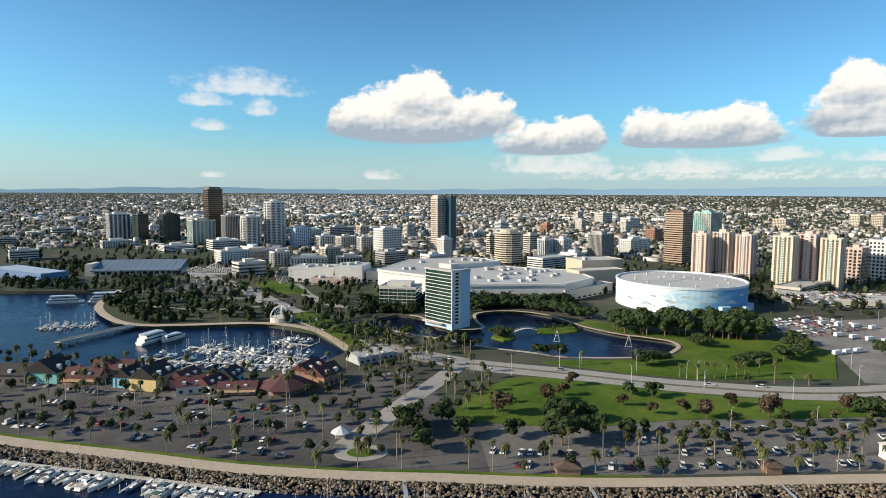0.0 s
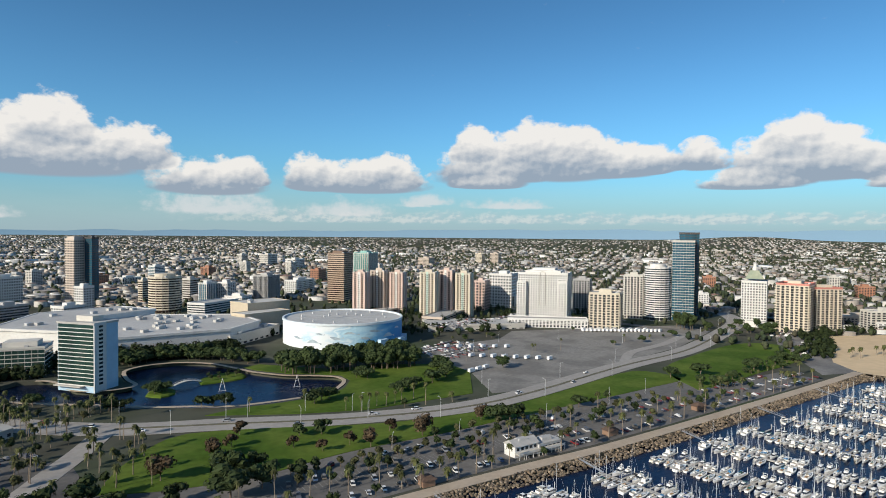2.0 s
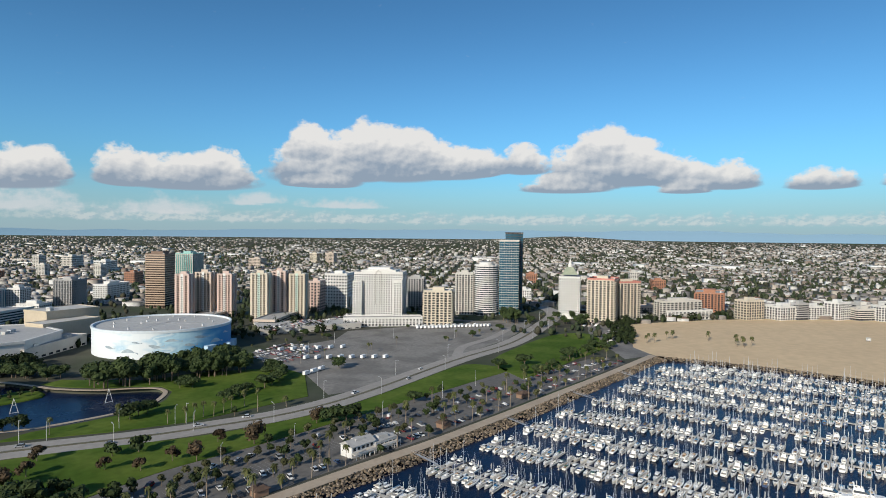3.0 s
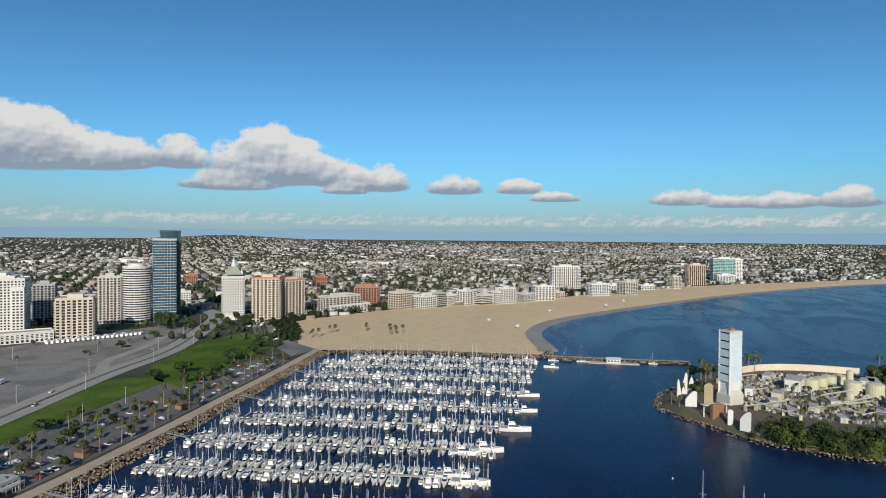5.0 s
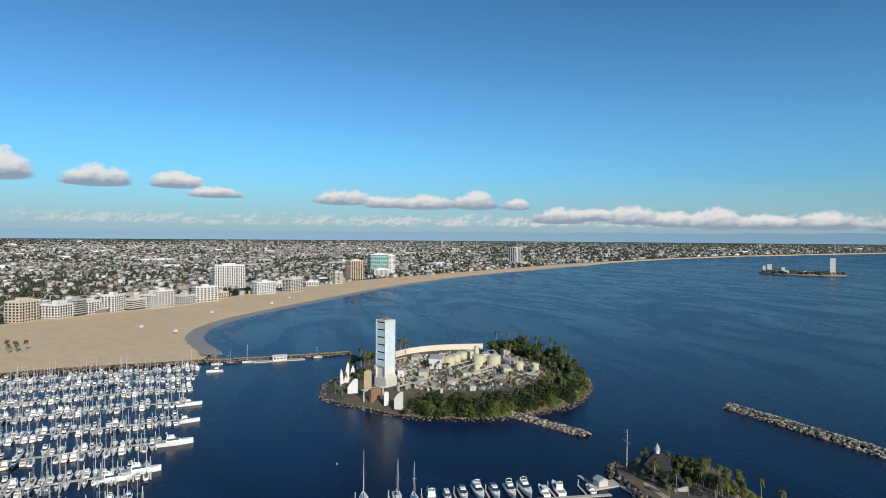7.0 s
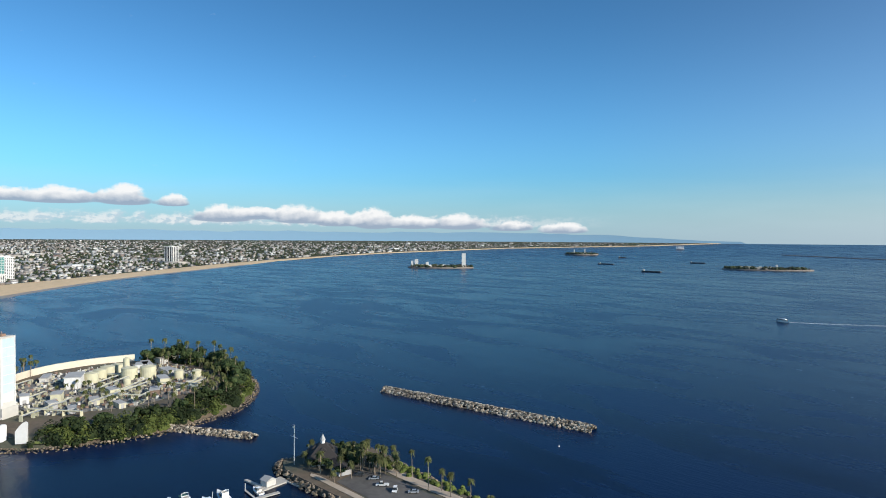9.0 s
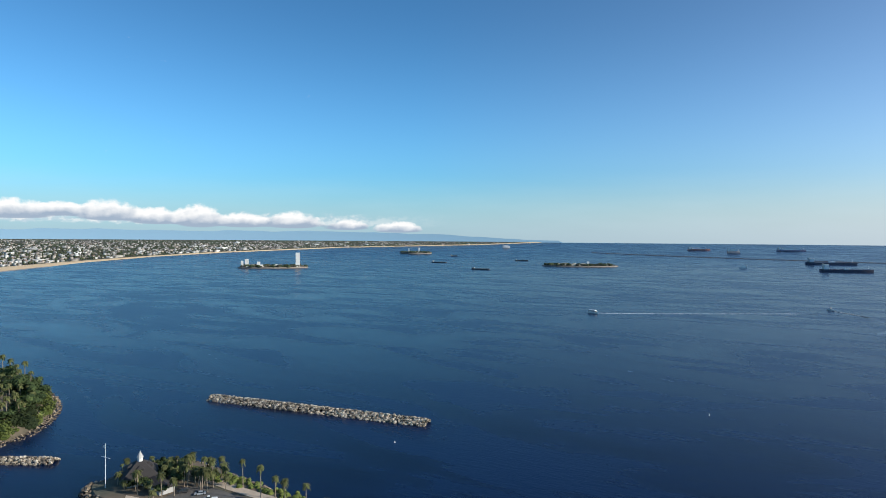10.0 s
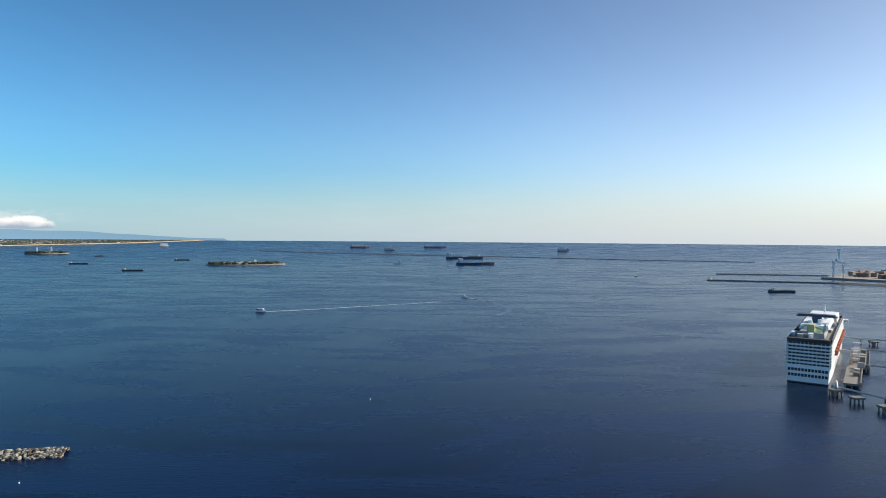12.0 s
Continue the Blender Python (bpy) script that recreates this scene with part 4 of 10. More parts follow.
# ---- buildings ----
def paint(name, col, var=0.1, rough=0.75, tint=None):
    return mat(name, col, rough, var=var, scale=0.35, big=0.03, tint=tint)


WHITE = paint("white_render", (0.68, 0.67, 0.645), tint=(0.61, 0.595, 0.565))
OFFWHITE = paint("offwhite_concrete", (0.57, 0.545, 0.495), tint=(0.5, 0.475, 0.43))
CREAM = paint("cream_render", (0.6, 0.53, 0.42), tint=(0.54, 0.475, 0.38))
PEACH = paint("peach_render", (0.58, 0.44, 0.38), tint=(0.52, 0.39, 0.34))
SANDY = paint("sand_render", (0.54, 0.45, 0.37), tint=(0.48, 0.4, 0.33))
BEIGE = paint("beige_granite", (0.6, 0.5, 0.42), tint=(0.54, 0.45, 0.38))
BROWN = paint("brown_concrete", (0.2, 0.135, 0.1), tint=(0.17, 0.115, 0.085))
BRICKRED = paint("red_brick_wall", (0.36, 0.17, 0.1), tint=(0.31, 0.14, 0.085))
GREY = paint("grey_concrete", (0.4, 0.39, 0.38), tint=(0.34, 0.34, 0.34))
DARKFRAME = paint("dark_cladding", (0.05, 0.045, 0.045))
TEALFRAME = paint("teal_panel", (0.25, 0.46, 0.42))
BLUEWALL = paint("pale_blue_wall", (0.42, 0.58, 0.7), tint=(0.38, 0.54, 0.67))
CORAL = paint("coral_roof_edge", (0.52, 0.2, 0.16))
STONE = paint("beige_stone_cladding", (0.52, 0.44, 0.33), tint=(0.46, 0.39, 0.29))
MINT = paint("mint_green_render", (0.5, 0.62, 0.55))
ROOFGREY = paint("roof_gravel", (0.42, 0.41, 0.39), 0.2)
ROOFWHITE = paint("white_roof_membrane", (0.5, 0.49, 0.465), 0.2, tint=(0.4, 0.39, 0.37))
ROOFRED = paint("red_tile_roof", (0.105, 0.034, 0.03), 0.25, tint=(0.07, 0.03, 0.027))
ROOFGREEN = paint("patinated_copper_roof", (0.26, 0.3, 0.22), 0.2, tint=(0.32, 0.33, 0.24))
METALGREY = mat("galvanised_metal", (0.5, 0.5, 0.5), 0.5, 0.6, var=0.12)


def glass_mat(name, col, rough=0.12, spec=0.6):
    return mat(name, col, rough, 0.0, var=0.45, scale=0.22, big=0.06, spec=spec)


GLASS = glass_mat("dark_window_glass", (0.03, 0.036, 0.042))
GLASSBLUE = glass_mat("blue_curtain_glass", (0.02, 0.085, 0.13), 0.08, 0.6)
GLASSTEAL = glass_mat("teal_curtain_glass", (0.05, 0.2, 0.19), 0.08, 0.8)
GLASSBRONZE = glass_mat("bronze_glass", (0.035, 0.025, 0.02), 0.1)
GLASSGREEN = glass_mat("green_glass", (0.018, 0.042, 0.036), 0.1, 0.5)


def outline_of(w, d, sides=0, grow=0.0):
    """A rectangle's corners, or those of a rounded plan."""
    if not sides:
        return [(-w / 2 - grow, -d / 2 - grow), (w / 2 + grow, -d / 2 - grow), (w / 2 + grow, d / 2 + grow), (-w / 2 - grow, d / 2 + grow)]
    return [((w / 2 + grow) * math.cos(2 * math.pi * (i + 0.5) / sides), (d / 2 + grow) * math.sin(2 * math.pi * (i + 0.5) / sides)) for i in range(sides)]


def faces_of(pts):
    for a, b in zip(pts, pts[1:] + pts[:1]):
        a, b = np.array(a), np.array(b)
        L = np.linalg.norm(b - a)
        t = (b - a) / L
        yield a, t, np.array((t[1], -t[0])), L


def panel(m, a, t, nrm, u0, u1, z0, z1, out, back=0.05):
    """A shallow box on a wall face from u0 to u1 along it, standing out by `out`."""
    p, q = a + t * u0, a + t * u1
    P = [p + nrm * -back, q + nrm * -back, q + nrm * out, p + nrm * out]
    k = len(m.v)
    m.v += [(c[0], c[1], z0) for c in P] + [(c[0], c[1], z1) for c in P]
    m.f += [(k + 3, k + 2, k + 6, k + 7), (k, k + 3, k + 7, k + 4), (k + 2, k + 1, k + 5, k + 6), (k + 4, k + 7, k + 6, k + 5), (k, k + 1, k + 2, k + 3)]


def ribbon_row(pts, spans, z0, z1, out, hidden=-0.06, floor=None):
    """One closed band round a plan: it stands out by `out` along the spans and dips behind the wall between them."""
    m = Mesh()
    ring = []
    for (a, t, nrm, L), sp in zip(faces_of(pts), spans):
        ring.append(tuple(a - nrm * 0.06 + t * 0.06))
        for u0, u1 in sp:
            for u, o in ((u0, hidden), (u0, out), (u1, out), (u1, hidden)):
                ring.append(tuple(a + t * u + nrm * o))
    n = len(ring)
    m.v = [(p[0], p[1], z0) for p in ring] + [(p[0], p[1], z1) for p in ring]
    m.f = [(i, (i + 1) % n, n + (i + 1) % n, n + i) for i in range(n)]
    k = 0
    for sp in spans:
        k += 1
        for _ in sp:
            for z in ((0,) if floor else (0, n)):
                m.f.append((k + z, k + 3 + z, k + 2 + z, k + 1 + z))
            k += 4
    return m


def window_row(pts, fh, style, bay):
    """The glazing of one storey, and its balconies or None."""
    spans, bal = [], []
    for a, t, nrm, L in faces_of(pts):
        n = max(1, round(L / bay))
        s = L / n
        if style == "bands":
            spans.append([(0.15, L - 0.15)])
        elif style == "glass":
            spans.append([((i + 0.03) * s, (i + 0.97) * s) for i in range(n)])
        elif style == "ribs":
            spans.append([((i + 0.2) * s, (i + 0.8) * s) for i in range(n)])
        elif style == "stacks":
            spans.append([((i + 0.21) * s, (i + 0.79) * s) for i in range(n)])
        elif style == "balcony":
            spans.append([((i + 0.2) * s, (i + 0.8) * s) for i in range(n)])
        else:
            spans.append([((i + 0.22) * s, (i + 0.78) * s) for i in range(n)])
        bal.append([((i + 0.08) * s, (i + 0.92) * s) for i in range(n) if n < 3 or i % 2 == (0 if n % 2 else 1) or s > 5])
    lo, hi = {"bands": (0.3, 0.86), "glass": (0.1, 0.98), "ribs": (0.06, 0.94)}.get(style, (0.06, 0.24) if style == "hall" else (0.1, 0.9) if style in ("balcony", "stacks") else (0.22, 0.8))
    g = ribbon_row(pts, spans, fh * lo, fh * hi, 0.05)
    b = ribbon_row(pts, bal, 0.0, fh * 0.36, 1.5, floor=True) if style == "balcony" else None
    if style == "stacks":
        b = ribbon_row(pts, spans, 0.0, fh * 0.3, 1.3, floor=True)
    return g, b


def stacked(levels, shapes):
    """One closed skin through the outlines shapes[i] at the heights levels[i]."""
    m = Mesh()
    n = len(shapes[0])
    for z, sh in zip(levels, shapes):
        m.v += [(p[0], p[1], z) for p in sh]
    for j in range(len(levels) - 1):
        m.f += [(j * n + i, j * n + (i + 1) % n, (j + 1) * n + (i + 1) % n, (j + 1) * n + i) for i in range(n)]
    m.f += [tuple(range(n - 1, -1, -1)), tuple(range((len(levels) - 1) * n, len(levels) * n))]
    return m


def rim(pts, inner, z0, z1):
    """A hollow closed ring between two outlines."""
    m, n = Mesh(), len(pts)
    for sh, z in ((pts, z0), (pts, z1), (inner, z1), (inner, z0)):
        m.v += [(p[0], p[1], z) for p in sh]
    for j in range(4):
        k = (j + 1) % 4
        m.f += [(j * n + i, j * n + (i + 1) % n, k * n + (i + 1) % n, k * n + i) for i in range(n)]
    return m


def building(name, label, cx, cy, w, d, h, floors, style, wall=WHITE, glass=GLASS, rot=40.0, sides=0, bay=4.0, base=4.5, crown=0.35, crown_wall=None,
             trim=None, category="building", z=3.0, group="", roof=ROOFGREY, edge=None):
    """A block of storeys: wall, roof, plant on the roof and one glazing row a storey."""
    top = thing(name, label, category, pose(cx, cy, z, 0, 0, rot), group)
    pts = outline_of(w, d, sides)
    fh = (h - base - 1.2) / floors
    inset = 0.35 if style in ("bands", "ribs", "glass") else 1.5 if style == "stacks" else 0.0
    core = outline_of(w, d, sides, -inset)
    if style in ("bands", "glass"):
        lo, hi = (-0.16, 0.32) if style == "bands" else (-0.07, 0.07)
        lv, sh = [-0.6], [core]
        for k in range(floors + 1):
            z0 = base + k * fh
            for zz, o in ((lo, core), (lo, pts), (hi, pts), (hi, core)):
                lv.append(min(z0 + zz * fh, h - 0.4))
                sh.append(o)
        lv.append(h - 0.39)
        sh.append(core)
        m = stacked(lv, sh)
    elif style == "stacks":
        plan = []
        for a, t, nrm, L in faces_of(core):
            n = max(1, round(L / bay))
            for i in range(n):
                for q, o in ((0.0, 1.5), (0.2, 1.5), (0.2, 0.0), (0.8, 0.0), (0.8, 1.5), (1.0, 1.5)):
                    plan.append(tuple(a + t * (i + q) * L / n + t * (1.5 if (i, q) == (n - 1, 1.0) else -1.5 if (i, q) == (0, 0.0) else 0.0) + nrm * o))
        plan = [p for p, q in zip(plan, plan[1:] + plan[:1]) if math.hypot(p[0] - q[0], p[1] - q[1]) > 1e-6]
        m = stacked([-0.6, h - 0.4], [plan, plan])
    elif style == "ribs":
        plan = []
        for a, t, nrm, L in faces_of(core):
            n = max(1, round(L / bay))
            plan.append(tuple(a))
            for i in range(1, n):
                u = i * L / n
                for du, o in ((-0.4, 0), (-0.4, 0.7), (0.4, 0.7), (0.4, 0)):
                    plan.append(tuple(a + t * (u + du) + nrm * o))
        m = stacked([-0.6, h - 0.4], [plan, plan])
    else:
        ledge = outline_of(w, d, sides, 0.18)
        m = stacked([-0.6, base - 0.5, base - 0.5, base, base, h - 0.4], [pts, pts, ledge, ledge, pts, pts])
    part("wall", m, trim or wall if inset else wall, top)
    part("roof", Mesh().prism(outline_of(w, d, sides, 0.12), h - 0.4, h), roof, top)
    part("parapet", rim(outline_of(w, d, sides, 0.16), outline_of(w, d, sides, -0.3), h - 0.3, h + (1.1 if edge is None else 1.8)), edge or wall, top)
    if crown:
        room = part("plant_room", Mesh().prism(outline_of(w * crown * 1.3, d * crown * 1.2, sides), h, h + 4.2), crown_wall or wall, top)
        for i in range(2):
            part("vent", Mesh().box(-w * 0.4 + i * w * 0.5, -d * 0.42, h, -w * 0.4 + i * w * 0.5 + 2.6, -d * 0.42 + 2.2, h + 1.8), METALGREY, room)
    ground_floor, _ = window_row(core, base, "punched" if not inset else "glass", bay)
    part("glazing", ground_floor, glass, top)
    g, b = window_row(core if inset else pts, fh, style, bay)
    gd = g.data("glazing", glass)
    bd = b.data("balcony", trim or wall) if b else None
    for k in range(floors):
        part("glazing", gd, glass, top, at=(0, 0, base + k * fh))
        if bd:
            part("balcony", bd, None, top, at=(0, 0, base + k * fh))
    return top


# downtown towers: place, plan, height, storeys
building("office_tower", "dark glass office tower with white ribs", -676.7, 1281.3, 41.4, 31.8, 56.6, 13, "ribs", WHITE, GLASS, bay=8, trim=WHITE)
building("office_tower", "dark slim glass office slab", -617.6, 1253.9, 19.9, 49.8, 57.9, 14, "glass", DARKFRAME, GLASSGREEN)
building("office_tower", "dark green glass office tower", -560.2, 1260.5, 33.5, 30.1, 56.8, 14, "glass", DARKFRAME, GLASSGREEN, bay=6)
building("office_tower", "tall dark brown glass office tower", -452.8, 1213.9, 28.8, 28.8, 108.9, 27, "glass", BROWN, GLASSBRONZE, bay=4, crown=0.6)
building("office_block", "white framed teal glass office block", -467.5, 1189.0, 44.5, 31.8, 49.1, 11, "ribs", OFFWHITE, GLASSTEAL, bay=7, trim=OFFWHITE)
building("apartment_tower", "grey ribbed concrete tower", -402.7, 1167.1, 28.8, 24.7, 59.0, 16, "ribs", GREY, GLASS, bay=3, trim=GREY)
building("apartment_tower", "white rounded balcony tower", -351.2, 1123.4, 36.7, 33.2, 58.9, 18, "balcony", WHITE, GLASSGREEN, sides=12, bay=8)
building("apartment_tower", "tall white rounded balcony tower", -314.3, 1149.1, 37.9, 37.9, 85.3, 27, "balcony", WHITE, GLASSGREEN, sides=12, bay=8)
building("apartment_block", "pale blue and white apartment block", -266.6, 1149.9, 32.2, 23.6, 37.2, 11, "punched", BLUEWALL, GLASS)
building("office_block", "long low dark grey office block", -221.1, 1309.8, 59.3, 26.6, 30.2, 7, "bands", GREY, GLASS)
building("office_block", "white office block with a window grid", -97.4, 1075.9, 38.4, 29.9, 41.4, 9, "punched", WHITE, GLASS, bay=3.4)
building("office_tower", "tall beige granite tower with stepped top", -7.5, 1095.0, 21.0, 19.1, 95.7, 24, "punched", BEIGE, GLASS, bay=3.0, crown=0.6)
building("office_tower", "dark blue glass tower beside the granite one", 13.2, 1092.1, 13.0, 17.4, 97.9, 26, "glass", DARKFRAME, GLASSBLUE)
building("hotel", "slim white hotel block", 3, 910, 16, 16, 37, 10, "punched", WHITE, GLASS)
building("hotel", "rounded hotel with cream and dark bands", 97.7, 907.7, 42.7, 42.7, 47.6, 13, "bands", CREAM, GLASSBRONZE, sides=16, trim=CREAM, crown=0.5)
building("hotel", "banded brown hotel wing", 79.7, 1014.4, 12.5, 8.7, 35.8, 9, "bands", CREAM, GLASSBRONZE, trim=CREAM)
building("office_block", "brown and white banded office block", 149.7, 1047.6, 18.5, 15.7, 33.7, 8, "bands", OFFWHITE, GLASSBRONZE, trim=OFFWHITE)
building("office_block", "white block with pale blue glass stripes", 162.7, 968.4, 23.1, 16.3, 32.3, 10, "ribs", WHITE, GLASSBLUE, bay=4, trim=WHITE)
building("apartment_block", "plain white slab with small windows", 190.6, 975.5, 20.2, 20.2, 31.9, 12, "punched", WHITE, GLASS)
building("office_block", "grey office block with vertical fins", 255.1, 988.7, 33.8, 28.2, 40.2, 10, "ribs", GREY, GLASS, bay=2.2, trim=GREY)
building("parking_garage", "white open multi-storey car park", 152, 862, 66, 28, 16, 4, "bands", WHITE, GLASS, crown=0, base=3)
building("office_block", "long white block with a red panel", 338, 1080, 60, 24, 25, 6, "punched", WHITE, GLASS)
building("apartment_tower", "dark brown banded tower", 351.8, 915.8, 29.1, 29.1, 76.9, 22, "bands", BROWN, GLASSBRONZE, trim=paint("tan_spandrel", (0.42, 0.31, 0.23)), crown=0.5, crown_wall=BROWN)
building("apartment_tower", "teal glass tower with a white frame", 466.8, 1083.0, 41.4, 32.2, 71.7, 20, "ribs", TEALFRAME, GLASSTEAL, bay=4, trim=OFFWHITE)
for px, py, w, d, hh, col in ((317.8, 751.2, 15.0, 18.2, 56.5, PEACH), (348.2, 759.4, 17.2, 20.8, 57.7, SANDY), (367.2, 741.4, 15.7, 19.0, 55.8, PEACH), (385.9, 688.7, 17.5, 21.2, 58.5, CREAM), (415.2, 693.7, 15.1, 18.3, 60.0, PEACH), (434.0, 680.8, 16.9, 20.5, 56.4, CREAM)):
    top = building("apartment_tower", "cream and peach apartment tower with stacked balconies", px, py, w, d, hh, 19, "stacks", col, GLASSBRONZE, bay=4.4, group="peach towers", trim=col)
    strip = Mesh()
    for a, t, nrm, L in faces_of(outline_of(w, d)):
        panel(strip, a, t, nrm, L / 2 - 1.5, L / 2 + 1.5, 0.0, hh + 1.6, 0.25)
    part("colour_strip", strip, MINT if col is CREAM else WHITE, top, "pastel strip up the middle of the face")
    dots = Mesh()
    for a, t, nrm, L in faces_of(outline_of(w, d)):
        for k in range(19):
            panel(dots, a, t, nrm, L / 2 - 0.9, L / 2 + 0.9, 5.0 + k * (hh - 5.7) / 19, 6.2 + k * (hh - 5.7) / 19, 0.31)
    part("strip_glazing", dots, GLASS, top)
building("parking_garage", "low sand-coloured garage under the peach towers", 400, 668, 110, 26, 9, 2, "bands", SANDY, GLASS, crown=0, base=2.5)
building("parking_garage", "low sand-coloured garage under the peach towers", 345, 735, 78, 24, 9, 2, "bands", SANDY, GLASS, crown=0, base=2.5)
# waterfront towers
building("apartment_tower", "broad white balcony tower", 512, 611, 38, 62, 60, 19, "punched", WHITE, GLASS, bay=3.1, rot=40, crown=0.45)
broad = [o for o in scene.objects if o.get("label") == "broad white balcony tower"][0]
for y0, y1, h in ((-31.3, -20, 52), (20, 31.3, 50)):
    part("side_bay", Mesh().box(-25, y0, -0.5, -18.9, y1, h), WHITE, broad)
    for k in range(15):
        row = Mesh()
        for u in (0.2, 0.5, 0.8):
            row.box(-25.06, y0 + (y1 - y0) * u - 1, 5 + k * 2.95, -24.9, y0 + (y1 - y0) * u + 1, 6.6 + k * 2.95)
        part("glazing", row, GLASS, broad)
part("top_storey", Mesh().box(-17, -22, 60, 17, 22, 63.5).box(-12, -14, 63.5, 12, 14, 66.5), WHITE, broad)
arch = Mesh()
for k in range(10):
    a0_, a1_ = math.pi * k / 10, math.pi * (k + 1) / 10
    arch.rod((-19.4, 3.4 * math.cos(a0_), 58 + 4.5 * math.sin(a0_)), (-19.4, 3.4 * math.cos(a1_), 58 + 4.5 * math.sin(a1_)), 0.6, 5)
arch.rod((-19.4, -3.4, 20), (-19.4, -3.4, 58), 0.5, 5).rod((-19.4, 3.4, 20), (-19.4, 3.4, 58), 0.5, 5)
part("arch", arch, OFFWHITE, broad, "tall arched moulding up the middle")
building("podium", "white arcaded podium under the tower", 474.9, 562.2, 92.6, 22.1, 9.8, 3, "punched", WHITE, GLASS, rot=-38, crown=0, base=4, category="building")
building("apartment_tower", "grey apartment slab with balconies", 609.2, 646.4, 22.8, 22.8, 46.6, 14, "balcony", GREY, GLASS)
building("apartment_block", "cream terraced apartment block", 532.4, 525.6, 36.5, 33.7, 41.3, 12, "balcony", CREAM, GLASS, bay=5)
building("apartment_tower", "pale grey apartment slab", 628.8, 570.6, 21.1, 23.4, 56.2, 17, "balcony", OFFWHITE, GLASS)
building("apartment_tower", "rounded white apartment tower with a domed top", 644.6, 545.3, 36.3, 32.9, 68, 22, "bands", WHITE, GLASS, sides=16, bay=8, crown=0.5, trim=WHITE)
building("apartment_tower", "tall blue glass tower", 675.3, 530.9, 34.1, 27.1, 101.8, 29, "glass", OFFWHITE, GLASSBLUE, bay=3.5, crown=0)
building("apartment_tower", "tall blue glass tower's higher rear half", 691.2, 534.4, 27.3, 24.3, 112.1, 32, "glass", DARKFRAME, GLASSBLUE, bay=3.5, crown=0)
building("apartment_block", "long cream apartment block with red roof edge", 705.3, 400.7, 41.0, 32.8, 54.6, 17, "balcony", CREAM, GLASS, bay=4.5, rot=20, roof=ROOFRED, edge=CORAL)
building("apartment_block", "long cream apartment block with red roof edge", 734.0, 384.4, 29.1, 19.4, 49.9, 17, "balcony", CREAM, GLASS, bay=4.5, rot=-30, roof=ROOFRED, edge=CORAL)
building("apartment_block", "brick-red apartment block with balconies", 907.8, 344.6, 53.3, 37.6, 30.3, 9, "balcony", BRICKRED, GLASS, rot=20)
building("apartment_block", "ivory low apartment block on the beach", 802.0, 345.4, 60.0, 18.0, 24.4, 7, "balcony", OFFWHITE, GLASS, rot=-30, bay=6)
building("apartment_block", "ivory low apartment block on the beach", 809.1, 337.1, 69.2, 17.3, 11.9, 4, "balcony", WHITE, GLASS, rot=-30, bay=6)
building("apartment_tower", "wide white tower with a grid of balconies", 1306, 58, 58, 24, 49, 14, "balcony", WHITE, GLASS, rot=-72, bay=4.5)
building("apartment_tower", "brown ribbed apartment tower", 1518, -228, 40, 24, 49, 14, "ribs", BEIGE, GLASSBRONZE, rot=-70, bay=5, trim=SANDY)
building("apartment_tower", "white framed turquoise glass hotel tower", 1708, -325, 60, 24, 59, 14, "glass", WHITE, GLASSTEAL, rot=-80, bay=6)
building("apartment_tower", "white end wing of the turquoise tower", 1712, -358, 20, 24, 57, 15, "punched", WHITE, GLASS, rot=-80)
building("apartment_block", "white low block beside the turquoise tower", 1650, -318, 46, 20, 20, 5, "balcony", WHITE, GLASS, rot=-75)
building("apartment_tower", "lone white tower with a dark glass core", 2480, -1070, 42, 34, 67, 17, "ribs", WHITE, GLASS, rot=-60, bay=10, trim=WHITE)
# white blocks along the beach
for i, (px, py, w, h, fl) in enumerate(((1004, 140, 44, 25, 7), (1040, 112, 30, 20, 5),
                                        (1076, 84, 46, 27, 7), (1128, 64, 30, 18, 5), (1200, -10, 46, 26, 7), (1240, -64, 42, 25, 7), (1300, -40, 36, 18, 5), (1430, -172, 26, 29, 8), (1380, -110, 40, 15, 4))):
    building("apartment_block", "white beachfront apartment block with balconies", px, py, w * (0.7, 0.9, 0.8)[i % 3], (16, 22, 14, 19)[i % 4], h * (1, 0.72, 0.9, 0.6, 0.85)[i % 5], max(3, round(fl * (1, 0.72, 0.9, 0.6, 0.85)[i % 5])), "balcony", (WHITE, OFFWHITE, WHITE, CREAM)[i % 4], (GLASS, GLASSBLUE, GLASS)[i % 3], rot=-45 - i * 2.2 + (0, 12, -9, 6)[i % 4], bay=(5, 4, 6.5)[i % 3], group="beachfront blocks", crown=0.25)

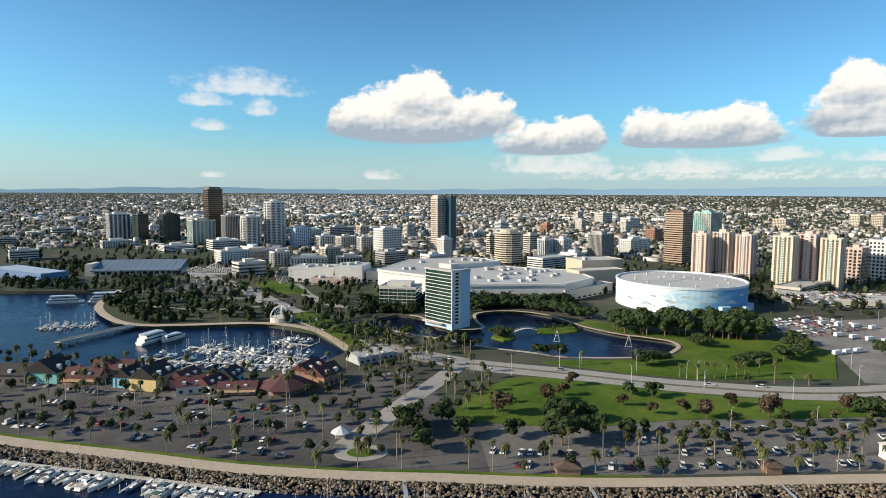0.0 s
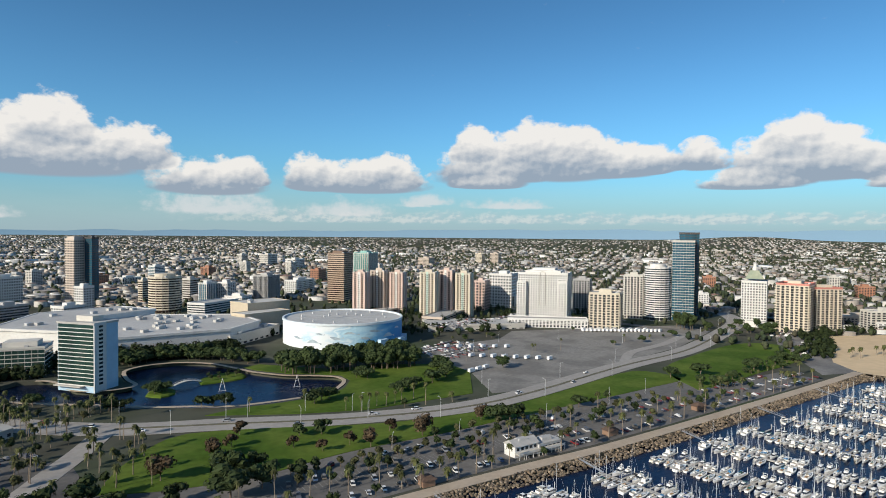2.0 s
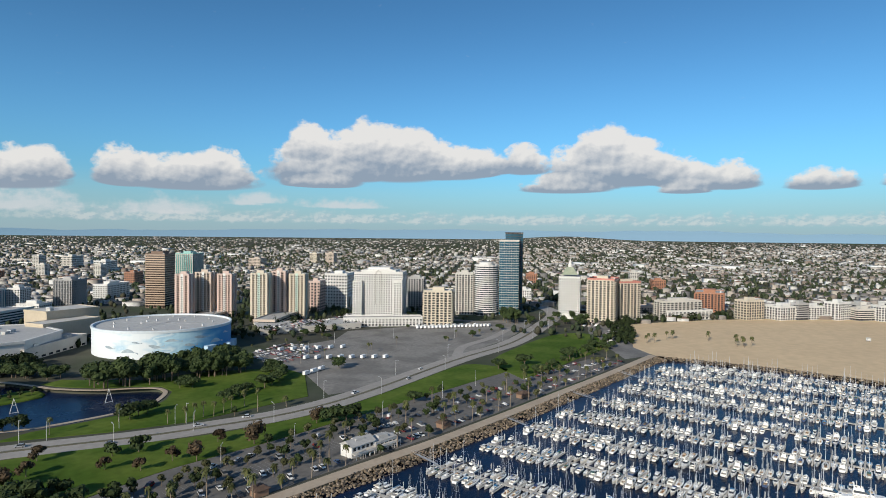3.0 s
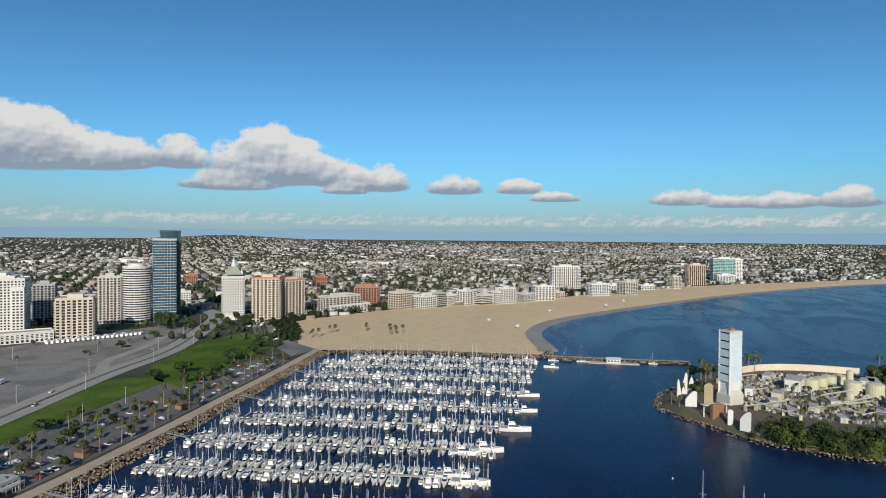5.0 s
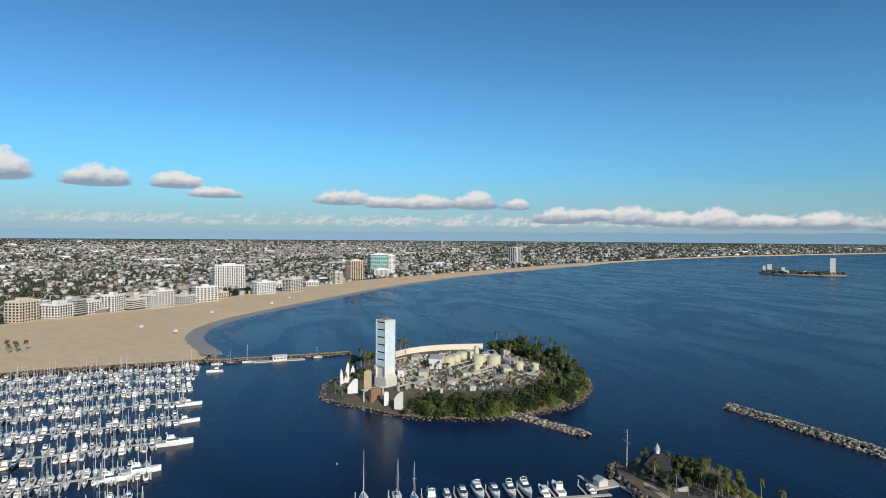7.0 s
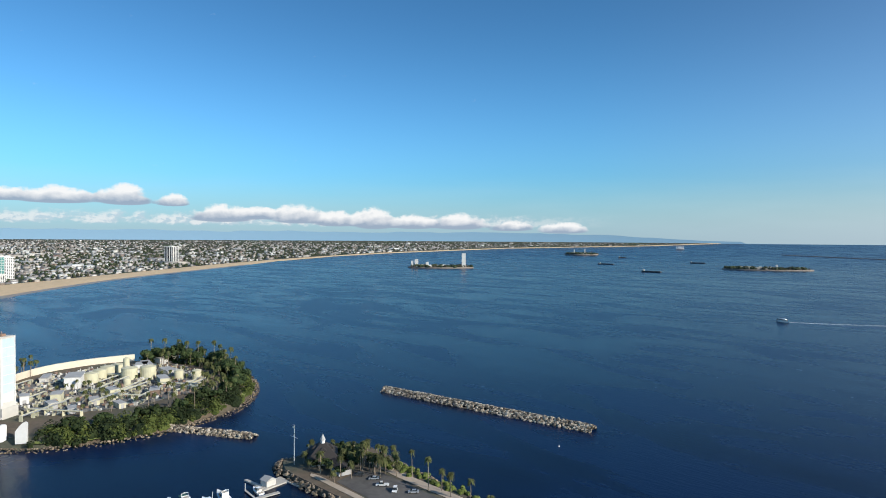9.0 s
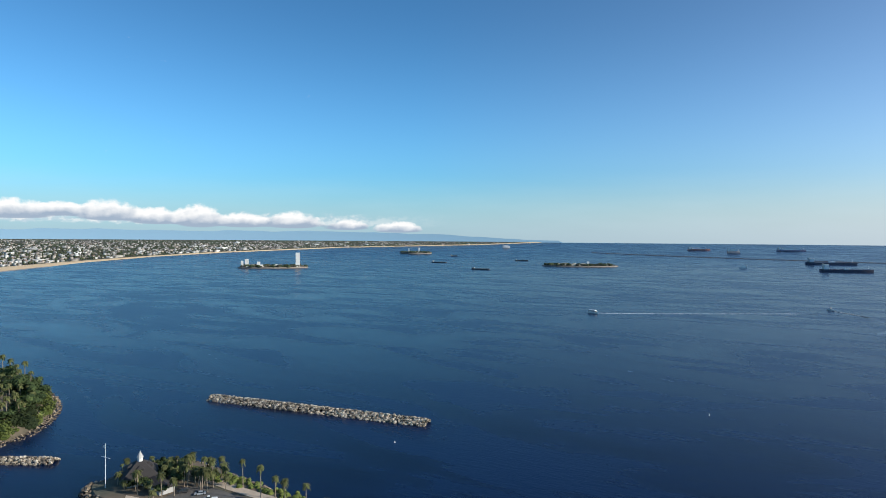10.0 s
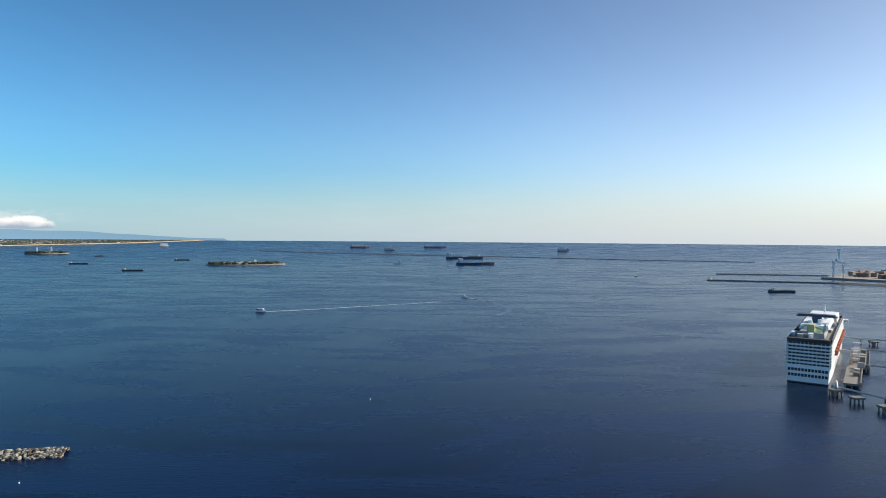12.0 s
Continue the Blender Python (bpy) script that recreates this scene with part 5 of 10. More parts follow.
# lower blocks between the harbour and the towers
for lab, px, py, w, d, h, fl, st, col, turn in (
    ("low white office block with dark windows", -465.3, 1068.7, 48.3, 32.2, 11.5, 3, "bands", WHITE, 40),
    ("white open parking garage", -392.2, 1093.1, 47.3, 31.6, 18.8, 4, "bands", WHITE, 40),
    ("white apartment block with a window grid", -309.9, 900.2, 43.1, 28.7, 19.5, 5, "punched", WHITE, 40),
    ("white stepped apartment block", -231.8, 869.7, 23.6, 15.8, 20.4, 6, "balcony", OFFWHITE, 40),
    ("white low building with terraces", -244.3, 770.6, 35.3, 23.5, 17.3, 3, "bands", OFFWHITE, 40),
    ("stepped grey and white office block", -78.3, 910.3, 37.1, 24.8, 17.2, 4, "bands", GREY, 40),
    ("white office block beside the hall", -13.2, 878.7, 31.4, 20.9, 16.6, 4, "punched", WHITE, 40),
    ("low pale office block on the far quay", -636.5, 928.9, 36.9, 24.6, 15.1, 3, "bands", OFFWHITE, 40),
    ("low pale office block on the far quay", -823.3, 1157.6, 26.7, 17.8, 15.7, 3, "bands", GREY, 40),
    ("pale flat industrial block", -901.4, 1453.0, 43.2, 28.8, 15.8, 2, "bands", OFFWHITE, 40),
    ("white apartment block with balconies", -219.6, 1145.9, 32.2, 21.5, 22.9, 6, "balcony", WHITE, 40),
    ("white apartment block with balconies", -177.7, 1125.9, 32.6, 21.8, 23.5, 6, "balcony", OFFWHITE, 40),
    ("white apartment block with balconies", -140.8, 1106.4, 23.7, 15.8, 24.1, 6, "balcony", WHITE, 40),
    ("white far apartment block", 560.9, 1841.2, 51.7, 34.5, 30.2, 5, "punched", WHITE, 40),
    ("white far apartment tower among low houses", 459.5, 2090.0, 29.9, 19.9, 38.1, 8, "punched", OFFWHITE, 40),
    ("brick-brown office block with small windows", 461.2, 1339.5, 32.4, 21.6, 26.8, 5, "punched", BRICKRED, 40),
    ("pink and white apartment block with balconies", 500.5, 739.2, 27.6, 18.4, 41.3, 9, "balcony", PEACH, 40),
    ("white apartment block with balconies", 558.8, 763.0, 50.7, 33.8, 49.2, 10, "punched", WHITE, 40),
    ("white far apartment block", 542.4, 2080.2, 51.7, 34.5, 37.0, 5, "punched", OFFWHITE, 40),
    ("white far apartment block", 572.0, 1879.2, 46.5, 31.0, 25.1, 4, "punched", WHITE, 40),
    ("tan far apartment block", 1033.6, 1868.9, 58.8, 39.2, 28.0, 5, "punched", SANDY, 40),
    ("tan far apartment tower", 1303.6, 1936.9, 40.4, 26.9, 37.6, 7, "punched", CREAM, 40),
    ("tan far apartment tower", 1353.0, 1904.6, 48.7, 32.5, 39.9, 7, "punched", SANDY, 40),
    ("cream terraced apartment block", 877.1, 280.4, 30.2, 20.1, 25.2, 6, "balcony", CREAM, -25),
    ("white apartment block with terraces", 912.6, 248.9, 39.2, 26.1, 17.8, 4, "balcony", WHITE, -25),
    ("blue-grey glazed apartment block", 923.4, 231.7, 19.4, 12.9, 21.5, 6, "bands", GREY, -25),
    ("white apartment block with glass balconies", 946, 222, 24, 18, 17, 5, "balcony", WHITE, -28),
    ("taller white apartment block with balconies", 966, 197, 26, 20, 23, 6, "balcony", WHITE, -20),
    ("low white apartment block with terraces", 984, 172, 30, 18, 15, 4, "bands", OFFWHITE, -35),
    ("white terraced apartment block with balconies", 996, 150, 22, 18, 20, 5, "balcony", WHITE, -40),
):
    building("low_rise", lab, px, py, w, d, h, fl, st, col, GLASS, rot=turn, base=3.2, bay=4.5, crown=0.3, trim=col if st == "bands" else None, group="low-rise blocks")

# mid-rise blocks of downtown and the shore district
mid_rnd = random.Random(3)
variants = []
for i, (w, d, h, fl, st, wl_, gl) in enumerate(((30, 22, 18, 4, "punched", WHITE, GLASS), (38, 20, 14, 3, "bands", OFFWHITE, GLASS), (24, 20, 24, 6, "balcony", CREAM, GLASS),
                                             (44, 26, 11, 2, "punched", SANDY, GLASS), (22, 18, 30, 8, "punched", OFFWHITE, GLASS), (34, 24, 16, 4, "ribs", GREY, GLASS),
                                             (26, 26, 20, 5, "punched", BRICKRED, GLASS), (50, 22, 13, 3, "balcony", WHITE, GLASS), (28, 20, 35, 9, "bands", WHITE, GLASSBLUE))):
    variants.append(building("mid_rise", ("white mid-rise block with small windows", "pale office block with window bands", "cream apartment block with balconies", "sand-coloured low shop block", "off-white narrow mid-rise block", "grey ribbed office block",
                                          "red-brick mid-rise with small windows", "long white terrace with balconies", "white mid-rise with blue bands")[i], -300 + 55 * i, 1420 + 20 * (i % 3), w, d, h, fl, st, wl_, gl, group="downtown mid-rises"))
taken = [(o.matrix_basis.translation.x, o.matrix_basis.translation.y) for o in list(scene.objects) if o.parent is None and o.type == "EMPTY"]
made = 0
while made < 25:
    if made < 18:
        px, py = polar(mid_rnd.uniform(-38, 42), mid_rnd.uniform(860, 1750))
    else:
        px, py = polar(mid_rnd.uniform(42, 80), mid_rnd.uniform(900, 1500))
    if any(math.hypot(px - a, py - b) < 42 for a, b in taken):
        continue
    # keep sight lines to the nearer towers plain
    if inside([(px, py)], [(-90, 700), (-90, 940), (60, 880), (140, 830), (420, 840), (420, 600), (200, 500)])[0]:
        continue
    taken.append((px, py))
    copy_thing(mid_rnd.choice(variants), pose(px, py, 3.0, 0, 0, 40 + 90 * mid_rnd.randrange(2)))
    made += 1

for k, px, py in ((3, -301, 985), (0, -255, 940), (7, -190, 870), (5, -130, 850)):
    copy_thing(variants[k], pose(px, py, 3.0, 0, 0, 12))


# ---- villa with a steep copper roof ----
def villa():
    top = building("landmark_apartments", "white chateau-like apartment building with green roof", 715.3, 457.0, 32.8, 27.8, 54.1, 15, "punched", WHITE, GLASS, rot=30, bay=3.2, crown=0)
    roof = Mesh().prism(outline_of(26, 22, 0, -0.5), 57, 67, 0.45)
    part("steep_roof", roof, ROOFGREEN, top, "steep patinated green roof")
    part("turret", Mesh().prism(outline_of(6, 6, 8), 57, 70).prism(outline_of(5.4, 5.4, 8), 70, 78, 0.05), WHITE, top, "pointed corner turret")
    for x in (-7, 0, 7):
        part("dormer", Mesh().box(x - 1.2, -11.2, 57, x + 1.2, -7, 60).gable(x - 1.2, -11.2, 60, x + 1.2, -7, 1.4, 0.2), WHITE, top)
    for z, w, d in ((0, 40, 34), (0, 52, 30)):
        part("terrace", Mesh().box(-w / 2, -d / 2 - 8, -0.4, w / 2, d / 2 - 8, 7), WHITE, top)
    return top


villa()


# ---- arena: a drum with a painted ocean wall ----
def mural_material():
    m, n, l, p = nodes_of("painted_ocean_wall")
    tc = n.new("ShaderNodeTexCoord")
    sepx = n.new("ShaderNodeSeparateXYZ")
    l.new(tc.outputs["Object"], sepx.inputs[0])
    noi = n.new("ShaderNodeTexNoise")
    noi.inputs["Scale"].default_value, noi.inputs["Detail"].default_value = 0.035, 6
    st = n.new("ShaderNodeVectorMath")
    st.operation = "MULTIPLY"
    st.inputs[1].default_value = (1, 1, 3)
    l.new(tc.outputs["Object"], st.inputs[0])
    l.new(st.outputs[0], noi.inputs["Vector"])
    grad = n.new("ShaderNodeMath")
    grad.operation = "MULTIPLY_ADD"
    grad.inputs[1].default_value, grad.inputs[2].default_value = 0.0085, 0.0
    l.new(sepx.outputs[0], grad.inputs[0])
    add = n.new("ShaderNodeMath")
    l.new(grad.outputs[0], add.inputs[0])
    l.new(noi.outputs["Fac"], add.inputs[1])
    ramp = n.new("ShaderNodeValToRGB")
    e = ramp.color_ramp.elements
    e[0].position, e[0].color = 0.3, (0.7, 0.75, 0.78, 1)
    e[1].position, e[1].color = 0.62, (0.5, 0.72, 0.82, 1)
    for pos, c in ((0.42, (0.42, 0.6, 0.72, 1)), (0.47, (0.68, 0.78, 0.82, 1)), (0.56, (0.36, 0.58, 0.72, 1)), (0.8, (0.16, 0.45, 0.68, 1)), (0.95, (0.06, 0.3, 0.6, 1))):
        k = e.new(pos)
        k.color = c
    l.new(add.outputs[0], ramp.inputs[0])
    l.new(ramp.outputs[0], p.inputs["Base Color"])
    p.inputs["Roughness"].default_value = 0.6
    return m


def arena():
    top = thing("arena", "round arena drum with a painted blue and white ocean wall", "arena", pose(229.6, 588.8, 3, 0, 0, -20))
    R, H = 59.5, 23
    ring = [(R * math.cos(2 * math.pi * i / 72), R * math.sin(2 * math.pi * i / 72)) for i in range(72)]
    wall = Mesh()
    for a, b in zip(ring, ring[1:] + ring[:1]):
        wall.face((*a, -0.5), (*b, -0.5), (*b, H), (*a, H))
    part("wall", wall, mural_material(), top, "wall painted with pale blue ocean scenes", smooth=True)
    part("roof", Mesh().prism([(x * 0.985, y * 0.985) for x, y in ring], H - 1.0, H - 0.2), paint("arena_roof_gravel", (0.5, 0.49, 0.46), 0.25, tint=(0.42, 0.41, 0.39)), top, "flat grey roof with small vents")
    part("rim", rim([(x * 1.01, y * 1.01) for x, y in ring], [(x * 0.98, y * 0.98) for x, y in ring], H - 1.0, H + 1.2), paint("pale_roof_rim", (0.62, 0.68, 0.72)), top, "pale blue raised rim")
    for i in range(6):
        a = math.pi * i / 6
        seam = Mesh().rod((-R * 0.95 * math.cos(a), -R * 0.95 * math.sin(a), H - 0.15), (R * 0.95 * math.cos(a), R * 0.95 * math.sin(a), H - 0.15), 0.1, 4)
        part("seam", seam, METALGREY, top)
    for i in range(18):
        a = 2 * math.pi * i / 12 + 0.3
        rr = R * (0.72 if i < 12 else 0.33)
        part("vent", Mesh().tube(rr * math.cos(a), rr * math.sin(a), H - 0.2, H + 1.6, 0.9, 0.7, 8), METALGREY, top)
    slate = paint("mural_slate_blue", (0.34, 0.42, 0.48), 0.3, tint=(0.44, 0.53, 0.58))
    for a0, zc, ln, tall, tip in ((-136, 9, 12, 2.6, 2), (-118, 7, 15, 3.4, -3), (-112, 14, 9, 1.8, 1), (-97, 10, 13, 3.0, 4), (-84, 15, 15, 2.4, -1), (-70, 9.5, 12, 3.0, 2), (-60, 15.5, 16, 2.6, 2), (-44, 10.5, 17, 4.0, -2), (-30, 16, 10, 2.0, 0)):
        whale = Mesh()
        rows = []
        for i in range(15):
            q = i / 14
            ang_ = math.radians(a0) + (q - 0.5) * ln / R
            half = tall * 0.5 * (math.sin(math.pi * min(1, q * 1.25)) ** 0.7 if q < 0.78 else 0.14 + (q - 0.8) * 2.2 if q > 0.86 else 0.16)
            mid = zc + tip * (q - 0.5) ** 2 * 2 + 0.5 * math.sin(q * 5)
            p = ((R + 0.07) * math.cos(ang_), (R + 0.07) * math.sin(ang_))
            rows.append(((*p, mid - half * 0.8), (*p, mid + half)))
        for (a, b), (c, d) in zip(rows, rows[1:]):
            whale.face(a, c, d, b)
        part("mural_whale", whale, slate, top, "grey-blue whale painted on the wall")
    pts = [(1.0, -0.2), (0.9, -0.55), (0.6, -0.85)]
    for i, (ux, uy) in enumerate(pts):
        part("entrance", Mesh().box(-5, -2.5, -0.5, 5, 2.5, 6 + i, math.atan2(uy, ux) + math.pi / 2, (ux * R * 1.02, uy * R * 1.02, 0)), BLUEWALL, top, "blue entrance block")
    return top


arena()


# ---- lagoon hotel: glazed slab with a white stair strip, and a lower wing ----
def hotel():
    top = thing("lagoon_hotel", "tall slab hotel with banded glass and a white stair strip", "hotel", pose(4, 486, 3, 0, 0, -47))
    L, D, H, fl = 31, 20, 45, 15
    body = Mesh().box(-L / 2, -D / 2, -0.5, L / 2, D / 2, H)
    part("wall", body, BLUEWALL, top, "pale blue end wall")
    # stair strip at the corner
    part("stair_strip", Mesh().box(L / 2 - 0.2, -D / 2 - 0.4, -0.5, L / 2 + 0.5, -D / 2 + 9.5, H + 1.5), WHITE, top, "white stair strip with dark slots")
    slot = Mesh().box(L / 2 + 0.5, -D / 2 + 3.2, 0, L / 2 + 0.56, -D / 2 + 6.6, 1.5).data("stair_slot", GLASS)
    fh = (H - 4) / fl
    row = Mesh()
    panel(row, np.array((-L / 2, -D / 2)), np.array((1.0, 0)), np.array((0, -1.0)), 0.5, L - 0.8, fh * 0.13, fh, 0.25)
    rowd = row.data("glazing", GLASSGREEN)
    sl = Mesh()
    panel(sl, np.array((-L / 2, -D / 2)), np.array((1.0, 0)), np.array((0, -1.0)), 0.0, L, -fh * 0.04, fh * 0.13, 0.5)
    sld = sl.data("spandrel", WHITE)
    rear = Mesh()
    panel(rear, np.array((L / 2, D / 2)), np.array((-1.0, 0)), np.array((0, 1.0)), 0.5, L - 0.8, fh * 0.26, fh, 0.1)
    reard = rear.data("glazing", GLASSGREEN)
    for k in range(fl):
        part("glazing", rowd, None, top, at=(0, 0, 4 + k * fh))
        part("glazing", reard, None, top, at=(0, 0, 4 + k * fh))
        part("spandrel", sld, None, top, at=(0, 0, 4 + k * fh))
        part("stair_slot", slot, None, top, at=(0, 0, 4.6 + k * fh))
    part("roof", Mesh().box(-L / 2 - 0.6, -D / 2 - 0.6, H, L / 2 + 0.4, D / 2 + 0.4, H + 1.4), ROOFGREY, top)
    part("plant_room", Mesh().box(-6, -4, H + 1.4, 8, 5, H + 5), OFFWHITE, top)
    part("entry_canopy", Mesh().box(-L / 2, -D / 2 - 4, 3.4, L / 2 - 8, -D / 2, 3.9), OFFWHITE, top)
    wing = building("hotel_wing", "low green-glass hotel wing with white bands", -38, 556, 34, 26, 21, 5, "glass", OFFWHITE, GLASSGREEN, rot=-10, trim=OFFWHITE, crown=0.5, category="hotel")
    return top, wing


hotel()


# ---- exhibition halls, theatre, mall and other wide low buildings ----
def hall(name, label, pts, h, wall, roof, units=0, seed=1, category="hall"):
    cx, cy = sum(p[0] for p in pts) / len(pts), sum(p[1] for p in pts) / len(pts)
    top = thing(name, label, category, (cx, cy, 3))
    loc = [(p[0] - cx, p[1] - cy) for p in pts]
    if sum(a[0] * b[1] - b[0] * a[1] for a, b in zip(loc, loc[1:] + loc[:1])) < 0:
        loc = loc[::-1]
    part("wall", Mesh().prism(loc, -0.5, h - 0.3), wall, top)
    part("roof", Mesh().prism([(x * 1.01, y * 1.01) for x, y in loc], h - 0.3, h + 0.3), roof, top)
    part("fascia", rim([(x * 1.015, y * 1.015) for x, y in loc], [(x * 0.98, y * 0.98) for x, y in loc], h - 1.4, h + 0.8), wall, top)
    part("glazing", window_row(loc, h, "hall", 9)[0], GLASS, top)
    rr = random.Random(seed)
    k = 0
    while k < units:
        x, y = rr.uniform(-60, 60), rr.uniform(-60, 60)
        if not inside([(x, y)], [(a * 0.85, b * 0.85) for a, b in loc])[0]:
            continue
        part("roof_unit", Mesh().box(-3, -2, h + 0.3, 3, 2, h + 2.8, radians(40), (x, y, 0)), METALGREY if k % 2 else ROOFWHITE, top)
        k += 1
    return top


hall("convention_hall", "vast white flat-roofed convention hall", [(22, 588), (120, 596), (158, 640), (150, 700), (60, 740), (-10, 690), (-14, 620)], 17, WHITE, ROOFWHITE, 26, 2)
hall("convention_hall", "lower white convention wing", [(120, 594), (182, 652), (168, 668), (150, 640), (112, 604)], 10, OFFWHITE, ROOFWHITE, 4, 3)
hall("convention_hall", "grey-roofed lobby of the convention hall", [(-70, 660), (-14, 612), (4, 700), (70, 745), (40, 790), (-40, 760)], 22, WHITE, ROOFGREY, 10, 4)
hall("theatre", "cream theatre with a tall fly tower", [(150, 668), (205, 690), (196, 712), (140, 690)], 20, STONE, OFFWHITE, 0, 5, category="theatre")
hall("theatre_tower", "cream windowless fly tower", [(160, 700), (212, 716), (202, 752), (148, 734)], 28, STONE, OFFWHITE, 2, 6, category="theatre")
hall("theatre_lobby", "dark low lobby beside the theatre", [(120, 660), (150, 672), (140, 692), (106, 680)], 9, BROWN, ROOFGREY, 0, 7, category="theatre")
hall("shopping_mall", "long white low mall building", [(-182, 720), (-128, 714), (-124, 752), (-176, 760)], 16, WHITE, ROOFWHITE, 6, 8, category="mall")
hall("shopping_mall", "white mall block with a raised screen wall", [(-126, 712), (-94, 710), (-88, 746), (-122, 752)], 19, WHITE, ROOFWHITE, 4, 18, category="mall")
hall("shopping_mall", "white mall wing beside the street", [(-90, 716), (-52, 720), (-50, 756), (-86, 750)], 12, OFFWHITE, ROOFWHITE, 3, 19, category="mall")
hall("shopping_mall", "white mall block with pale red canopy", [(-150, 695), (-100, 690), (-98, 706), (-148, 712)], 7, PEACH, ROOFGREY, 2, 9, category="mall")
hall("aquarium", "blue wave-roofed aquarium building on the harbour", [(-560, 745), (-455, 690), (-440, 715), (-540, 775)], 11, paint("deep_blue_wall", (0.1, 0.2, 0.36)), paint("blue_metal_roof", (0.34, 0.42, 0.5)), 0, 12, category="aquarium")
mh = thing("market_hall", "long hall with a sloping blue-grey metal roof", "hall", pose(-385, 778, 3, 0, 0, 9))
part("wall", Mesh().box(-50, -18, -0.5, 50, 20, 8), OFFWHITE, mh)
part("roof", Mesh().face((-52, -21, 7.5), (52, -21, 7.5), (52, 21, 16.5), (-52, 21, 16.5)).face((-52, 21, 16.5), (52, 21, 16.5), (52, 21, 6), (-52, 21, 6)).face((-52, -21, 7.5), (-52, 21, 16.5), (-52, 21, 6), (-52, -21, 6)).face((52, -21, 6), (52, 21, 6), (52, 21, 16.5), (52, -21, 7.5)).face((-52, -21, 6), (52, -21, 6), (52, -21, 7.5), (-52, -21, 7.5)), paint("blue_grey_roof", (0.13, 0.18, 0.24), 0.2), mh, "sloping blue-grey metal roof")
part("end_tower", Mesh().box(-60, -16, -0.5, -51, 12, 15, taper=0.96), OFFWHITE, mh)
for k in range(14):
    part("seam", Mesh().box(-49 + k * 7.5, -20.5, 7.9, -48.6 + k * 7.5, -20.4, 8.0).rod((-48.8 + k * 7.5, -20.8, 7.75), (-48.8 + k * 7.5, 20.6, 16.6), 0.12, 4), METALGREY, mh)
    part("window", Mesh().box(-48 + k * 7, -18.08, 2, -43 + k * 7, -17.95, 5.6), GLASS, mh)
hall("low_office", "white low office with parking deck", [(560, 740), (640, 690), (660, 720), (585, 770)], 16, WHITE, ROOFWHITE, 5, 14, category="office")
hall("parking_deck", "low concrete parking deck beside the towers", [(330, 590), (440, 560), (455, 600), (350, 640)], 6, OFFWHITE, ROOFGREY, 0, 15, category="garage")

# ---- amusement wheel and the wavy lattice footbridge of the harbour mall ----
wheel_ = thing("ferris_wheel", "white open ferris wheel beside the mall", "ferris wheel", pose(-181.8, 699, 3, 0, 0, 14))
hub_z, hub_r = 10.5, 9.2
for side in (-0.7, 0.7):
    hoop = Mesh()
    for i in range(24):
        a, b = 2 * math.pi * i / 24, 2 * math.pi * (i + 1) / 24
        for rr in (hub_r, hub_r * 0.8):
            hoop.rod((rr * math.cos(a), side, hub_z + rr * math.sin(a)), (rr * math.cos(b), side, hub_z + rr * math.sin(b)), 0.16, 4)
    part("rim", hoop, WHITE, wheel_)
    for sx in (-1, 1):
        part("leg", Mesh().rod((sx * 5, side * 2.5, -0.3), (0, side, hub_z), 0.25, 5), WHITE, wheel_)
for i in range(12):
    a = 2 * math.pi * i / 12
    part("spoke", Mesh().rod((0, 0, hub_z), (hub_r * math.cos(a), 0, hub_z + hub_r * math.sin(a)), 0.1, 4), WHITE, wheel_)
    part("gondola", Mesh().tube(hub_r * math.cos(a), 0, hub_z + hub_r * math.sin(a) - 1.7, hub_z + hub_r * math.sin(a) - 0.2, 0.7, 0.9, 8), PEACH, wheel_)
lattice = thing("lattice_footbridge", "white wavy steel lattice footbridge over the street", "footbridge", pose(-312, 746, 3, 0, 0, 1))
def wave_top(u):
    return 9 + 8.5 * math.exp(-((u - 34) / 11) ** 2) + 4.5 * math.exp(-((u - 10) / 7) ** 2) + 3 * math.exp(-((u - 54) / 6) ** 2)
for side in (-3.5, 3.5):
    web = Mesh()
    for i in range(29):
        u0, u1 = i * 2.1, (i + 1) * 2.1
        web.rod((u0, side, wave_top(u0)), (u1, side, wave_top(u1)), 0.22, 4)
        web.rod((u0, side, 5.5), (u0, side, wave_top(u0)), 0.12, 4)
        web.rod((u0, side, 5.5), (u1, side, wave_top(u1)), 0.1, 4)
    part("lattice", web, WHITE, lattice)
part("deck", Mesh().box(0, -3.5, 4.6, 61, 3.5, 5.4), OFFWHITE, lattice)
for u in (2, 22, 42, 60):
    for side in (-3, 3):
        part("column", Mesh().tube(u, side, -0.4, 4.7, 0.45, 0.45, 8), OFFWHITE, lattice)

# ---- trees and palms ----
BARK = mat("tree_bark", (0.16, 0.12, 0.085), 0.95, var=0.3, scale=2.0)
PALMBARK = mat("palm_bark", (0.25, 0.2, 0.15), 0.95, var=0.25, scale=2.5)


